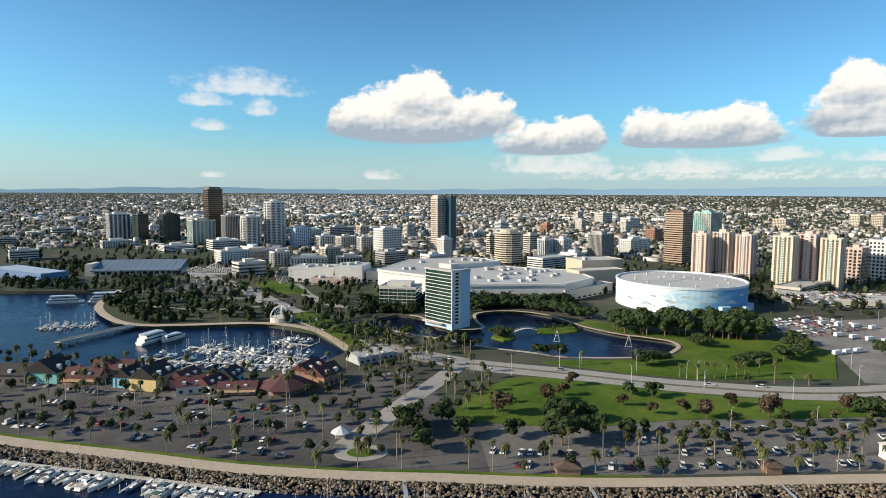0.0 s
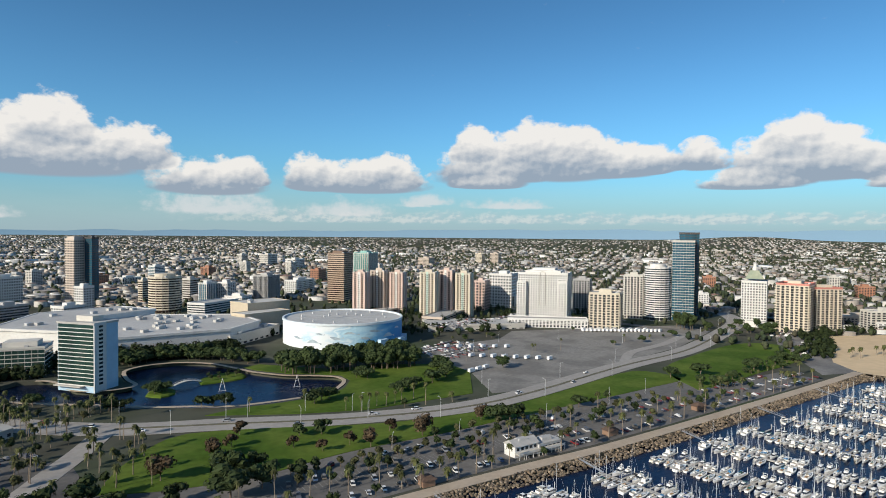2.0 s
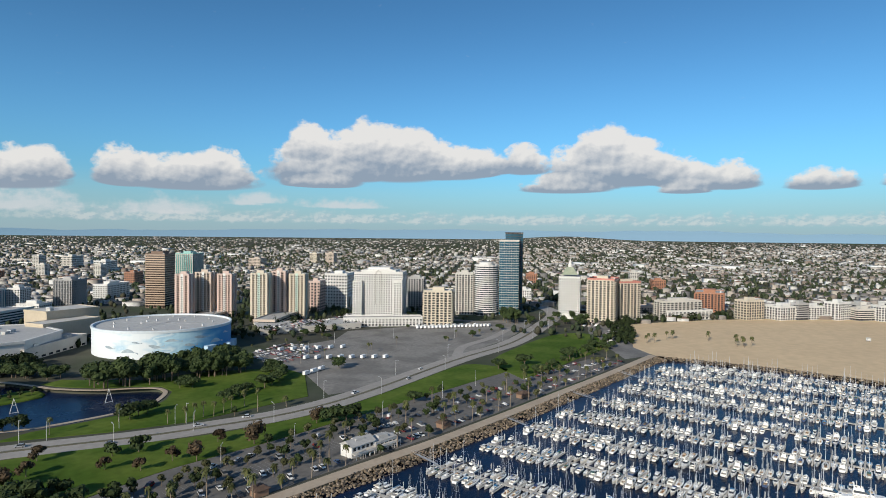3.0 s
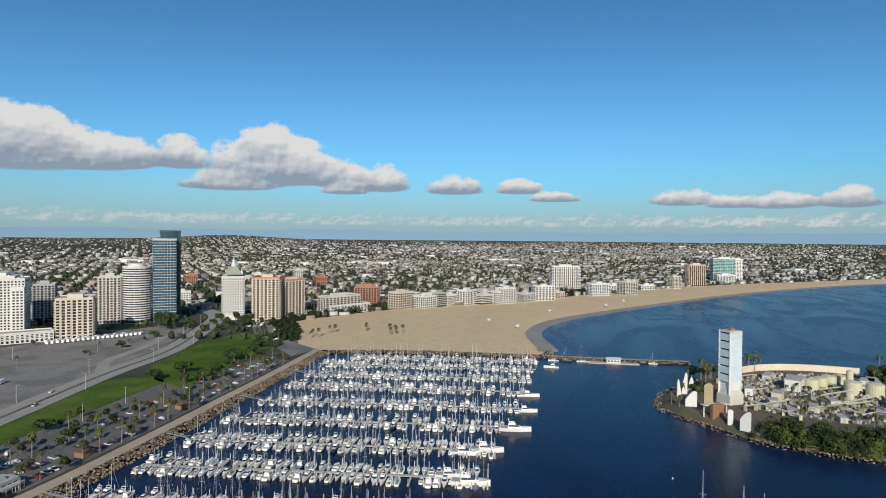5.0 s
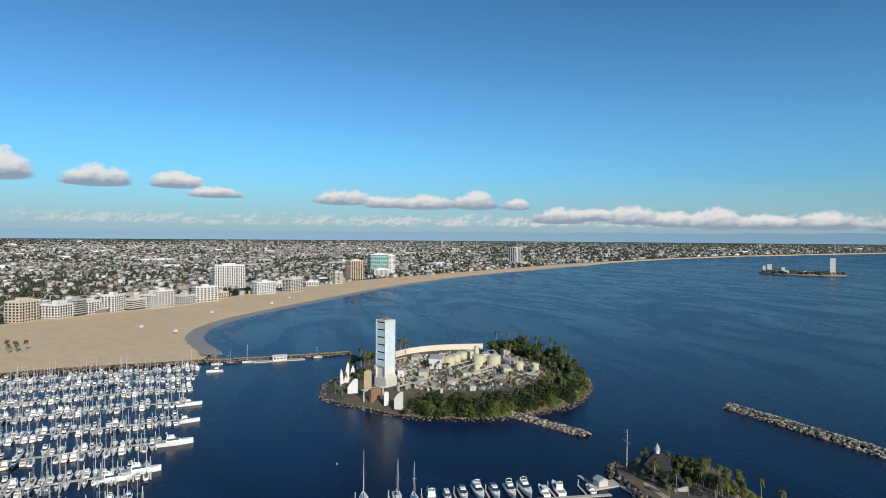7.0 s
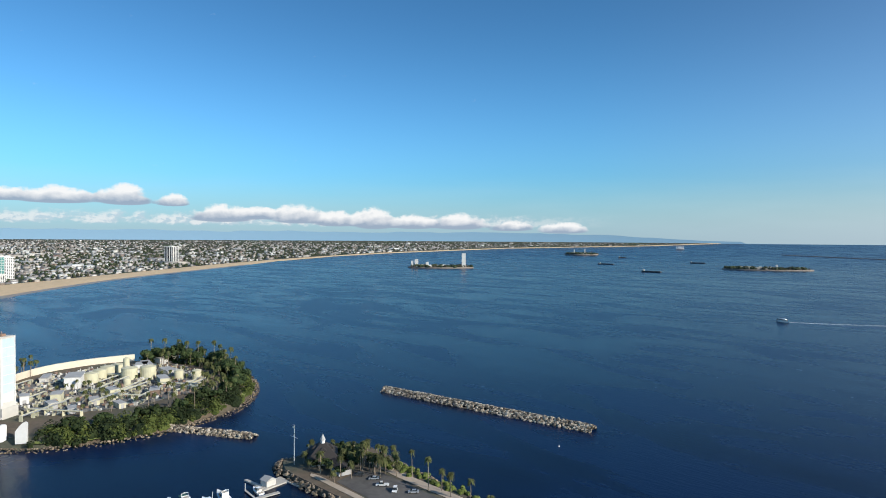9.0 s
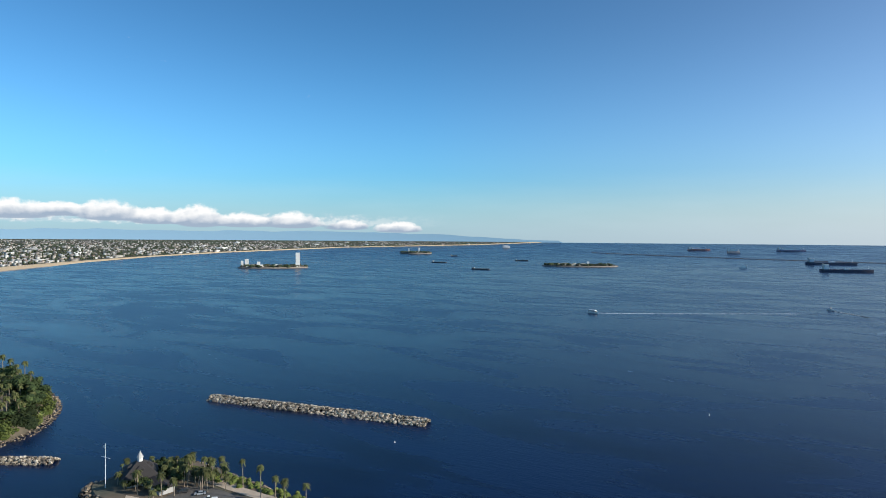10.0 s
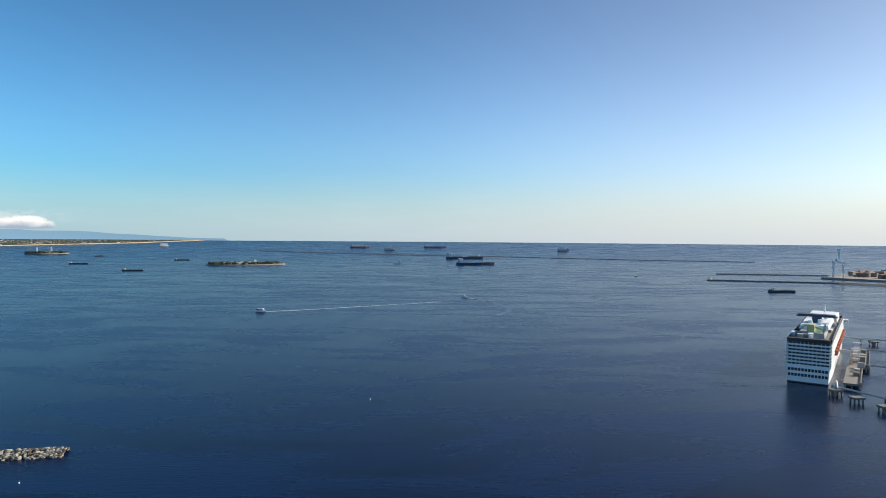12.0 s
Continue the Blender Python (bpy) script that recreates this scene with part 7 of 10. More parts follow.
for x, y, r, z in cells:
    white = park.random() < 0.08
    L, W, H = (4.5, 1.8, 1.45) if not white else (5.6, 2.1, 2.3)
    a = Mesh()
    car_body(a, L, W, H, 0)
    a.box(-L * 0.36, -W * 0.4, 0.9, L * 0.22, W * 0.4, H, taper=0.82)
    c, s = math.cos(r), math.sin(r)
    k = len(cm.v)
    cm.v += [(x + c * p[0] - s * p[1], y + s * p[0] + c * p[1], z + p[2] - 0.2) for p in a.v]
    cm.f += [tuple(k + i for i in f) for f in a.f]
tagged(part("far_parked_cars", cm, CARSTUFF), "rows of parked cars in far car parks", "cars", kind="stuff")
tents = [(487 + i * 3.9, 513.5 - i * 2.28) for i in range(20)] + [(492 + i * 7.6, 520 - i * 4.5) for i in range(9)] + [(296 + i * 7.5, 452 - i * 6.2) for i in range(8)] + [(262 + i * 9, 400 + i * 3) for i in range(3)] + [(300 + i * 10, 500 - i * 5.5) for i in range(6)]
for i, (x, y) in enumerate(tents):
    t = thing("trailer", "white box trailer in the car park", "trailer", pose(x, y, 3.08, 0, 0, 20), "trailers")
    part("body", Mesh().box(-3, -1.25, 0.6, 3, 1.25, 3.2), WHITECAR, t)
    for wx in (-1.6, 1.6):
        part("wheel", Mesh().rod((wx, -1.2, 0.35), (wx, 1.2, 0.35), 0.35, 8), TYRE, t)

# ---- boats ----
GEL = mat("white_gelcoat", (0.86, 0.84, 0.79), 0.3, var=0.08, rand=0.1)
HULLS = [(0.84, 0.83, 0.79), (0.8, 0.78, 0.73), (0.86, 0.85, 0.82), (0.82, 0.81, 0.78), (0.05, 0.08, 0.16), (0.74, 0.72, 0.66), (0.84, 0.83, 0.8), (0.8, 0.79, 0.76), (0.6, 0.61, 0.6), (0.85, 0.83, 0.79), (0.78, 0.77, 0.74), (0.7, 0.64, 0.54)]
HULL = palette("boat_hull_paint", HULLS, 0.3, source="object", var=0.06)
HULL_FAR = palette("boat_hull_paints", HULLS, 0.3, var=0.06)
DECK = mat("boat_deck", (0.36, 0.33, 0.29), 0.6, var=0.12, rand=0.15)
CANVASES = [(0.03, 0.06, 0.16), (0.52, 0.47, 0.39), (0.05, 0.05, 0.055), (0.62, 0.6, 0.55), (0.06, 0.2, 0.36), (0.68, 0.67, 0.64), (0.03, 0.1, 0.09), (0.36, 0.35, 0.34), (0.7, 0.68, 0.63), (0.42, 0.3, 0.2)]
NAVY = palette("boat_canvas", CANVASES, 0.85, source="object", var=0.1)
NAVY_FAR = palette("boat_canvases", CANVASES, 0.85, var=0.1)
ALU = mat("mast_aluminium", (0.68, 0.68, 0.68), 0.4, 0.3, var=0.06)
BOATGLASS = glass_mat("boat_window_glass", (0.03, 0.035, 0.045))
TEAK = mat("teak_deck", (0.32, 0.2, 0.1), 0.7, var=0.2, scale=3)


def hull_mesh(L, B, H, sheer=0.35, flare=0.72, n=9):
    m = Mesh()
    for i in range(n):
        q = i / (n - 1)
        x = -L / 2 + L * q
        half = B / 2 * (0.86 + 0.14 * math.sin(math.pi * min(q * 1.4, 1))) * (1 - max(0, (q - 0.45) / 0.55) ** 2.2)
        half = max(half, 0.03)
        dz = H * (1 + sheer * q * q)
        m.v += [(x, -half, dz), (x, -half * flare, 0.05), (x, 0, -0.5), (x, half * flare, 0.05), (x, half, dz)]
    for i in range(n - 1):
        a, b = i * 5, (i + 1) * 5
        for j in range(4):
            m.f.append((a + j, a + j + 1, b + j + 1, b + j))
        m.f.append((a + 4, a, b, b + 4))
    m.f += [(4, 3, 2, 1, 0), tuple((n - 1) * 5 + j for j in range(5))]
    return m


def house(m, x0, x1, w, z0, z1, rake=0.5, back=0.15, narrow=0.82):
    """A deckhouse with a raked front."""
    k = len(m.v)
    m.v += [(x0, -w / 2, z0), (x1, -w / 2 * 0.85, z0), (x1, w / 2 * 0.85, z0), (x0, w / 2, z0)]
    m.v += [(x0 + back, -w / 2 * narrow, z1), (x1 - rake, -w / 2 * narrow * 0.85, z1), (x1 - rake, w / 2 * narrow * 0.85, z1), (x0 + back, w / 2 * narrow, z1)]
    m.f += [(k, k + 3, k + 2, k + 1), (k + 4, k + 5, k + 6, k + 7), (k, k + 1, k + 5, k + 4), (k + 1, k + 2, k + 6, k + 5), (k + 2, k + 3, k + 7, k + 6), (k + 3, k, k + 4, k + 7)]
    return m


def make_sailboat(label, L, B, mast):
    top = thing("sailboat", label, "sailboat", group="moored boats")
    part("hull", hull_mesh(L, B, 1.0), HULL, top)
    cab = part("cabin", house(Mesh(), -L * 0.1, L * 0.24, B * 0.52, 1.0, 1.55, 0.8), GEL, top)
    part("cabin_window", house(Mesh(), -L * 0.08, L * 0.16, B * 0.54, 1.2, 1.42, 0.2, 0.05, 0.95).box(L * 0.26, -0.3, 1.15, L * 0.3, 0.3, 1.36), BOATGLASS, cab)
    part("cockpit", Mesh().box(-L * 0.42, -B * 0.22, 1.03, -L * 0.12, B * 0.22, 1.14), TEAK, top, "teak cockpit floor")
    spar = part("mast", Mesh().tube(L * 0.1, 0, 1.0, mast, 0.11, 0.07, 5).rod((L * 0.1, -B * 0.3, mast * 0.55), (L * 0.1, B * 0.3, mast * 0.55), 0.05, 4).rod((L * 0.49, 0, 1.3), (L * 0.1, 0, mast * 0.98), 0.035, 3).rod((-L * 0.47, 0, 1.2), (L * 0.1, 0, mast * 0.99), 0.03, 3), ALU, top)
    part("sail_cover", Mesh().rod((L * 0.08, 0, 2.45), (-L * 0.33, 0, 2.4), 0.2, 6), NAVY, spar, "furled sail in a canvas cover")
    part("dodger", house(Mesh(), -L * 0.2, -L * 0.06, B * 0.56, 1.3, 2.15, 0.5, 0.05, 0.85), NAVY, top, "canvas spray hood")
    return top


def make_motor(label, L, B, fly=True, canopy=False):
    top = thing("motor_yacht", label, "motor boat", group="moored boats")
    H = 0.1 * L + 0.2
    part("hull", hull_mesh(L, B, H, 0.4, 0.72).box(-L * 0.55, -B * 0.38, 0.3, -L * 0.49, B * 0.38, 0.5), HULL, top)
    part("foredeck", house(Mesh(), -L * 0.04, L * 0.36, B * 0.62, H * 1.0, H + 0.55, L * 0.22, 0.1), GEL, top)
    dh = part("deckhouse", house(Mesh(), -L * 0.24, L * 0.12, B * 0.74, H * 0.9, H + 1.5, L * 0.13, 0.1, 0.84), GEL, top)
    part("window_band", house(Mesh(), -L * 0.22, L * 0.115, B * 0.755, H + 0.6, H + 1.25, L * 0.075, 0.02, 0.9).box(L * 0.16, -B * 0.1, H + 0.5, L * 0.2, B * 0.1, H + 0.62), BOATGLASS, dh)
    if fly:
        fb = part("flybridge", rim([(-L * 0.22, -B * 0.3), (-L * 0.02, -B * 0.26), (-L * 0.02, B * 0.26), (-L * 0.22, B * 0.3)], [(-L * 0.21, -B * 0.25), (-L * 0.04, -B * 0.21), (-L * 0.04, B * 0.21), (-L * 0.21, B * 0.25)], H + 1.45, H + 2.1), GEL, top)
        part("seat", Mesh().box(-L * 0.19, -B * 0.18, H + 1.5, -L * 0.14, B * 0.18, H + 2.0).box(-L * 0.09, -B * 0.1, H + 1.5, -L * 0.07, B * 0.14, H + 2.2), DECK, fb)
        part("radar_arch", Mesh().rod((-L * 0.2, -B * 0.3, H + 1.9), (-L * 0.23, -B * 0.27, H + 3.1), 0.09, 4).rod((-L * 0.23, -B * 0.27, H + 3.1), (-L * 0.23, B * 0.27, H + 3.1), 0.09, 4).rod((-L * 0.23, B * 0.27, H + 3.1), (-L * 0.2, B * 0.3, H + 1.9), 0.09, 4).tube(-L * 0.23, 0, H + 3.1, H + 3.4, 0.3, 0.3, 8), GEL, top)
    if canopy:
        part("canopy", house(Mesh(), -L * 0.44, -L * 0.2, B * 0.72, H + 1.35, H + 1.6, 0.3, 0.1, 0.9), NAVY, top, "canvas cockpit canopy")
    part("cockpit", Mesh().box(-L * 0.47, -B * 0.34, H * 1.01, -L * 0.26, B * 0.34, H * 1.01 + 0.08), DECK, top)
    return top


BOATS = [
    make_sailboat("white sailing boat with a bare mast in its slip", 10.5, 3.2, 14.5), make_sailboat("white sailing sloop with covered boom in its slip", 12.5, 3.7, 17.5), make_sailboat("small white sailing boat in its slip", 8.5, 2.7, 12.0),
    make_motor("white flybridge motor yacht moored in its slip", 12.5, 4.1), make_motor("white cabin cruiser with canvas canopy moored", 9.5, 3.2, False, True), make_motor("large white flybridge yacht moored in its slip", 15.0, 4.7, True, True),
    make_motor("small white cruiser moored in its slip", 8.0, 2.8, False, True),
]
LENGTHS = [10.5, 12.5, 8.5, 12.5, 9.5, 15.0, 8.0]
sea = random.Random(17)
near_boats, far_boats = [], []
DOCKWOOD = mat("dock_planks", (0.46, 0.43, 0.38), 0.9, var=0.2, scale=1.5, space="World")
PILE = mat("dock_pile", (0.55, 0.53, 0.49), 0.8, var=0.2)
piles, fingers = Mesh(), Mesh()
DIRX, DIRY = 0.155, -0.988
NX, NY = 0.988, 0.155
finger = Mesh().box(0.6, -0.45, 0.35, 11.0, 0.45, 0.6).data("finger_pier", DOCKWOOD)


def dock_row(px, py, length, start=6.0, gap=3.6, big_end=True, keep=0.97, near=True, sides=(1, -1), dirx=DIRX, diry=DIRY, lmax=11.5, grow=1.0, mix=(22, 14, 14, 18, 14, 7, 11)):
    """A floating dock with slips on both sides."""
    nx, ny = -diry, dirx
    a = math.degrees(math.atan2(diry, dirx))
    dock = thing("dock", "long grey floating dock with finger piers", "dock", pose(px, py, 0, 0, 0, a), "marina docks")
    part("walkway", Mesh().box(0, -1.1, 0.3, length, 1.1, 0.62), DOCKWOOD, dock)
    for side in sides:
        u = start
        while u < length - 1:
            bx, by = px + dirx * u, py + diry * u
            if math.hypot(bx, by) > 165:
                k = sea.choices(range(7), mix)[0]
                s = sea.uniform(0.78, 1.05) * grow
                L = LENGTHS[k] * s
                if L > lmax:
                    s *= lmax / L
                    L = lmax
                if sea.random() < 0.93 * keep:
                    c = 1.6 + L / 2 + sea.uniform(0, 0.8)
                    x, y = bx + side * nx * c, by + side * ny * c
                    ang_ = math.degrees(math.atan2(side * ny, side * nx)) + (180 if sea.random() < 0.55 else 0)
                    (near_boats if near else far_boats).append((k, pose(x, y, 0, 0, 0, ang_ + sea.uniform(-2, 2)) @ Matrix.Scale(s, 4)))
                if int(u / gap) % 2 == 0:
                    if near:
                        part("finger_pier", finger, None, dock, at=pose(u + gap / 2, side * 0.5, 0, 0, 0, 90 * side))
                    else:
                        fx, fy = bx + dirx * gap / 2 + side * nx * 6.2, by + diry * gap / 2 + side * ny * 6.2
                        fingers.box(-5.2, -0.45, 0.35, 5.2, 0.45, 0.6, math.atan2(ny, nx), (fx, fy, 0))
                    tx_, ty_ = bx + dirx * gap / 2 + side * nx * 11.2, by + diry * gap / 2 + side * ny * 11.2
                    piles.tube(tx_, ty_, -1, 3.4, 0.18, 0.18, 6)
            u += gap
    return dock


ROWX = [-46, -13, 21, 55, 90, 126, 165, 207, 249, 287, 328, 368, 411, 450, 488, 524]
for i, x0 in enumerate(ROWX):
    y0 = float(np.interp(x0, [p[0] for p in SEAWALL], [p[1] for p in SEAWALL])) - (14 if x0 < 350 else 17)
    if x0 > 470:
        y0 = 228 if x0 < 500 else 214
    L = (y0 - 46) / 0.988
    dock_row(x0, y0, L if x0 > 150 else 48, near=x0 < 300, start=2, gap=3.5, lmax=10.2, grow=0.92)
# boats lying along the seawall float at the west end
a0, a1 = np.array((-190.0, 252.0)), np.array((-66.0, 224.5))
dv = (a1 - a0) / np.linalg.norm(a1 - a0)
dock_row(a0[0], a0[1] - 10, float(np.linalg.norm(a1 - a0)), gap=4.6, sides=(-1,), dirx=dv[0], diry=dv[1], keep=0.9)
# row at the entrance mole
dock_row(245, -28, 118, gap=7.0, sides=(1,), dirx=-0.13, diry=-0.9915, keep=1.0, lmax=15.5, grow=1.35, mix=(5, 6, 0, 34, 14, 27, 14))
# harbour basin behind the village
for (x0, y0, ln) in ((-196, 396, 42), (-178, 424, 30), (-150, 412, 60), (-158, 384, 74), (-124, 440, 34), (-112, 402, 36)):
    dock_row(x0, y0, ln, gap=4.9, near=False, keep=0.75, dirx=0.93, diry=-0.36 if y0 > 390 else -0.1, lmax=11)
dock_row(-322, 478, 44, gap=7, near=False, dirx=0.95, diry=0.3, lmax=12)
tagged(part("far_finger_piers", fingers, DOCKWOOD), "finger piers of the outer docks", "piers", kind="stuff")
tagged(part("dock_piles", piles, PILE), "pale dock piles at the slip ends", "piles", kind="stuff")


def boat_at(k, m):
    src = BOATS[k]
    if src not in used_first:
        used_first.add(src)
        src.matrix_basis = m
        return src
    ob = copy_thing(src, m)
    ob.matrix_basis = m
    return ob


# large yachts at the dock ends
for x, y, s, r in ((349, 42, 1.3, -82), (311, 52, 1.25, -80), (304, 62, 1.1, -85), (267, 52, 1.3, -84), (273, 62, 1.1, -80), (528, 34, 0.9, 95), (428, 42, 1.0, -80), (389, 40, 1.0, -80), (236, -30, 1.4, -98)):
    boat_at(3, pose(x, y, 0, 0, 0, r) @ Matrix.Scale(s * 1.1, 4))
limit = 90
near_boats.sort(key=lambda b: b[1].translation.length)
for k, m in near_boats[:limit]:
    boat_at(k, m)
far_boats += near_boats[limit:]


def joined(name, label, category, items, sources):
    """Many copies of a few models in one mesh with their own materials."""
    verts, faces, mats, midx = [], [], [], []
    models = []
    for src in sources:
        pieces = []
        for o in src.children_recursive:
            mw = Matrix.Identity(4)
            p = o
            while p is not src:
                mw = p.matrix_basis @ mw
                p = p.parent
            co = np.array([tuple(mw @ v.co) for v in o.data.vertices])
            mt = {HULL: HULL_FAR, NAVY: NAVY_FAR}.get(o.data.materials[0], o.data.materials[0])
            if mt not in mats:
                mats.append(mt)
            pieces.append((co, [tuple(f.vertices) for f in o.data.polygons], mats.index(mt)))
        models.append(pieces)
    for k, m in items:
        A = np.array(m)
        for co, fs, mi in models[k]:
            b = len(verts)
            verts.extend((co @ A[:3, :3].T + A[:3, 3]).tolist())
            faces.extend([tuple(i + b for i in f) for f in fs])
            midx.extend([mi] * len(fs))
    me = bpy.data.meshes.new(name)
    me.from_pydata(verts, [], faces)
    for mt in mats:
        me.materials.append(mt)
    me.polygons.foreach_set("material_index", midx)
    me.update()
    return tagged(new(name, me), label, category, kind="stuff")


joined("far_moored_boats", "hundreds of white yachts and sailing boats in slips", "boats", far_boats, BOATS)

# tour boats and yachts in the basin
TOURDECK = mat("pale_blue_deck_awning", (0.42, 0.5, 0.58), 0.7, var=0.15)


def make_tour(label, L, B, decks):
    top = thing("tour_boat", label, "tour boat")
    part("hull", hull_mesh(L, B, 2.0, 0.3, 0.75), GEL, top)
    for d in range(decks):
        z = 2.0 + d * 2.6
        part("deck", house(Mesh(), -L * 0.44 + d * 2, L * (0.36 - 0.06 * d), B * 0.9, z, z + 2.5, 2.0, 0.2, 0.97), GEL, top)
        part("window_band", house(Mesh(), -L * 0.43 + d * 2, L * (0.35 - 0.06 * d), B * 0.92, z + 0.9, z + 1.8, 0.8, 0.05, 0.99), BOATGLASS, top)
    part("top_deck", Mesh().box(-L * 0.4, -B * 0.42, 2.0 + decks * 2.6, L * 0.2, B * 0.42, 2.3 + decks * 2.6), TOURDECK, top)
    return top


make_tour("white three-deck tour boat with blue bands", 46, 10, 3).matrix_basis = pose(-322, 596, 0, 0, 0, 12)
make_tour("white two-deck tour boat at the quay", 32, 8, 2).matrix_basis = pose(-366, 590, 0, 0, 0, 20)
make_tour("white two-deck excursion boat at the wharf", 28, 8, 2).matrix_basis = pose(-210, 440, 0, 0, 0, 70)
make_tour("small white excursion boat at the wharf", 20, 6, 1).matrix_basis = pose(-198, 446, 0, 0, 0, 65)

# wharf with planked deck on piles
wharf = thing("wharf", "timber fishing wharf on dark piles", "wharf", pose(-272, 426, 0, 0, 0, math.degrees(math.atan2(58, 29))))
part("deck", Mesh().box(0, -3.5, 2.0, 66, 3.5, 2.5), DOCKWOOD, wharf)
for i in range(12):
    for s in (-3, 3):
        part("pile", Mesh().tube(i * 5.8 + 1, s, -1.5, 2.1, 0.3, 0.3, 6), BARK, wharf)
for s in (-3.3, 3.3):
    part("rail", Mesh().box(0, s - 0.06, 2.5, 66, s + 0.06, 3.5), DOCKWOOD, wharf)

# gangways from the seawall to the docks
for x0 in ROWX[1:-1:2]:
    y0 = float(np.interp(x0, [p[0] for p in SEAWALL], [p[1] for p in SEAWALL]))
    gw = thing("gangway", "grey metal gangway down to the dock", "gangway", (x0 - 1.0, y0, 0), "gangways")
    a, b = Vector((0, 0.5, 3.2)), Vector((2.2, -14.5 if x0 < 350 else -17.5, 0.7))
    part("ramp", Mesh().face(a + Vector((-0.7, 0, 0)), b + Vector((-0.7, 0, 0)), b + Vector((0.7, 0, 0)), a + Vector((0.7, 0, 0))).rod(a + Vector((0, 0, -0.2)), b + Vector((0, 0, -0.2)), 0.25, 4), METALGREY, gw)
    for s in (-1, 1):
        part("rail", Mesh().rod(a + Vector((s * 0.7, 0, 1.0)), b + Vector((s * 0.7, 0, 1.0)), 0.05, 4), METALGREY, gw)

# ---- harbour village ----
def cottage(label, x, y, w, d, h, rise, rot, wallcol, roofmat, seed, cupola=False, awning=None):
    top = thing("shop_house", label, "shop", pose(x, y, 3.0, 0, 0, rot), "village shops")
    wm = paint("shop_wall_%d" % seed, wallcol, 0.12)
    part("wall", Mesh().box(-w / 2, -d / 2, -0.4, w / 2, d / 2, h), wm, top)
    part("roof", Mesh().gable(-w / 2, -d / 2, h, w / 2, d / 2, rise, 0.6), roofmat, top)
    gx = w / 2 + 0.03
    part("gable", Mesh().face((gx, -d / 2, h), (gx, d / 2, h), (gx, 0, h + rise * 0.95)).face((-gx, d / 2, h), (-gx, -d / 2, h), (-gx, 0, h + rise * 0.95)), wm, top)
    part("chimney", Mesh().box(-w * 0.2, -0.5, h + rise * 0.6, -w * 0.2 + 0.9, 0.4, h + rise + 1.0), BRICKRED, top)
    n = max(2, int(w / 4))
    for i in range(n):
        u = -w / 2 + (i + 0.5) * w / n
        part("window", Mesh().box(u - 0.9, -d / 2 - 0.06, 1.0, u + 0.9, -d / 2 + 0.04, 2.6), GLASS, top)
    for s in (-1, 1):
        dm = Mesh().box(s * w * 0.22 - 0.9, -d / 2 + 0.6, h + 0.3, s * w * 0.22 + 0.9, -d / 2 + 2.6, h + rise * 0.55)
        part("dormer", dm, WHITE, top)
    if awning:
        part("awning", Mesh().face((-w / 2, -d / 2, 2.9), (w / 2, -d / 2, 2.9), (w / 2, -d / 2 - 2.4, 2.3), (-w / 2, -d / 2 - 2.4, 2.3)).box(-w / 2, -d / 2 - 2.4, 2.15, w / 2, -d / 2 - 2.3, 2.35), awning, top)
    if cupola:
        part("cupola", Mesh().box(-1.3, -1.3, h + rise - 0.6, 1.3, 1.3, h + rise + 2.2).prism([(-1.6, -1.6), (1.6, -1.6), (1.6, 1.6), (-1.6, 1.6)], h + rise + 2.2, h + rise + 4.0, 0.05), DARKFRAME, top)
    return top


SHINGLE = mat("dark_shingles", (0.034, 0.03, 0.029), 0.9, var=0.3, scale=1.5)
AWN = paint("canvas_awning", (0.4, 0.27, 0.17))
cottage("long dark-shingled shop building with white dormers", -246, 338, 34, 14, 5, 5, -3, (0.14, 0.13, 0.13), SHINGLE, 1)
cottage("teal gabled shop with a cupola", -222, 340, 16, 20, 6, 7, 85, (0.2, 0.5, 0.5), SHINGLE, 2, True)
cottage("rust-roofed shop with a porch", -199, 336, 20, 12, 4.5, 4, 0, (0.5, 0.25, 0.16), ROOFRED, 3, awning=AWN)
cottage("brown shop with dormers", -188, 346, 22, 12, 5.5, 4.5, 5, (0.3, 0.2, 0.15), ROOFRED, 4)
cottage("sky-blue gabled shop in the village", -172, 330, 12, 11, 6, 5, 80, (0.25, 0.52, 0.68), SHINGLE, 5)
cottage("yellow gabled restaurant with a dark roof", -158, 328, 18, 16, 7, 6, 80, (0.72, 0.55, 0.25), SHINGLE, 6, awning=AWN)
cottage("pink and red gabled shop", -141, 330, 14, 10, 5, 4.5, 75, (0.6, 0.3, 0.28), ROOFRED, 7)
cottage("white-trimmed shop under a red roof", -134, 320, 14, 12, 4.5, 4, 20, (0.6, 0.56, 0.5), ROOFRED, 8)
cottage("white gabled shop with red roof", -124, 322, 13, 9, 4.5, 4, 70, (0.7, 0.68, 0.65), ROOFRED, 9)
cottage("blue-fronted shop with dark shingles", -118, 334, 12, 10, 5, 4.5, 80, (0.3, 0.55, 0.62), SHINGLE, 10)
cottage("low cafe under a red roof", -108, 318, 20, 9, 4, 2.5, 5, (0.55, 0.4, 0.3), ROOFRED, 11, awning=AWN)
cottage("brown waterfront tavern with red roof", -66, 336, 16, 14, 6, 5, 60, (0.33, 0.18, 0.12), ROOFRED, 12)
cottage("brown waterfront boathouse with red roof", -78, 350, 18, 12, 5, 4, 70, (0.3, 0.17, 0.12), ROOFRED, 13)
cottage("grey flat waterfront restaurant", -46, 384, 26, 16, 5, 1.2, 40, (0.4, 0.42, 0.42), ROOFGREY, 14)
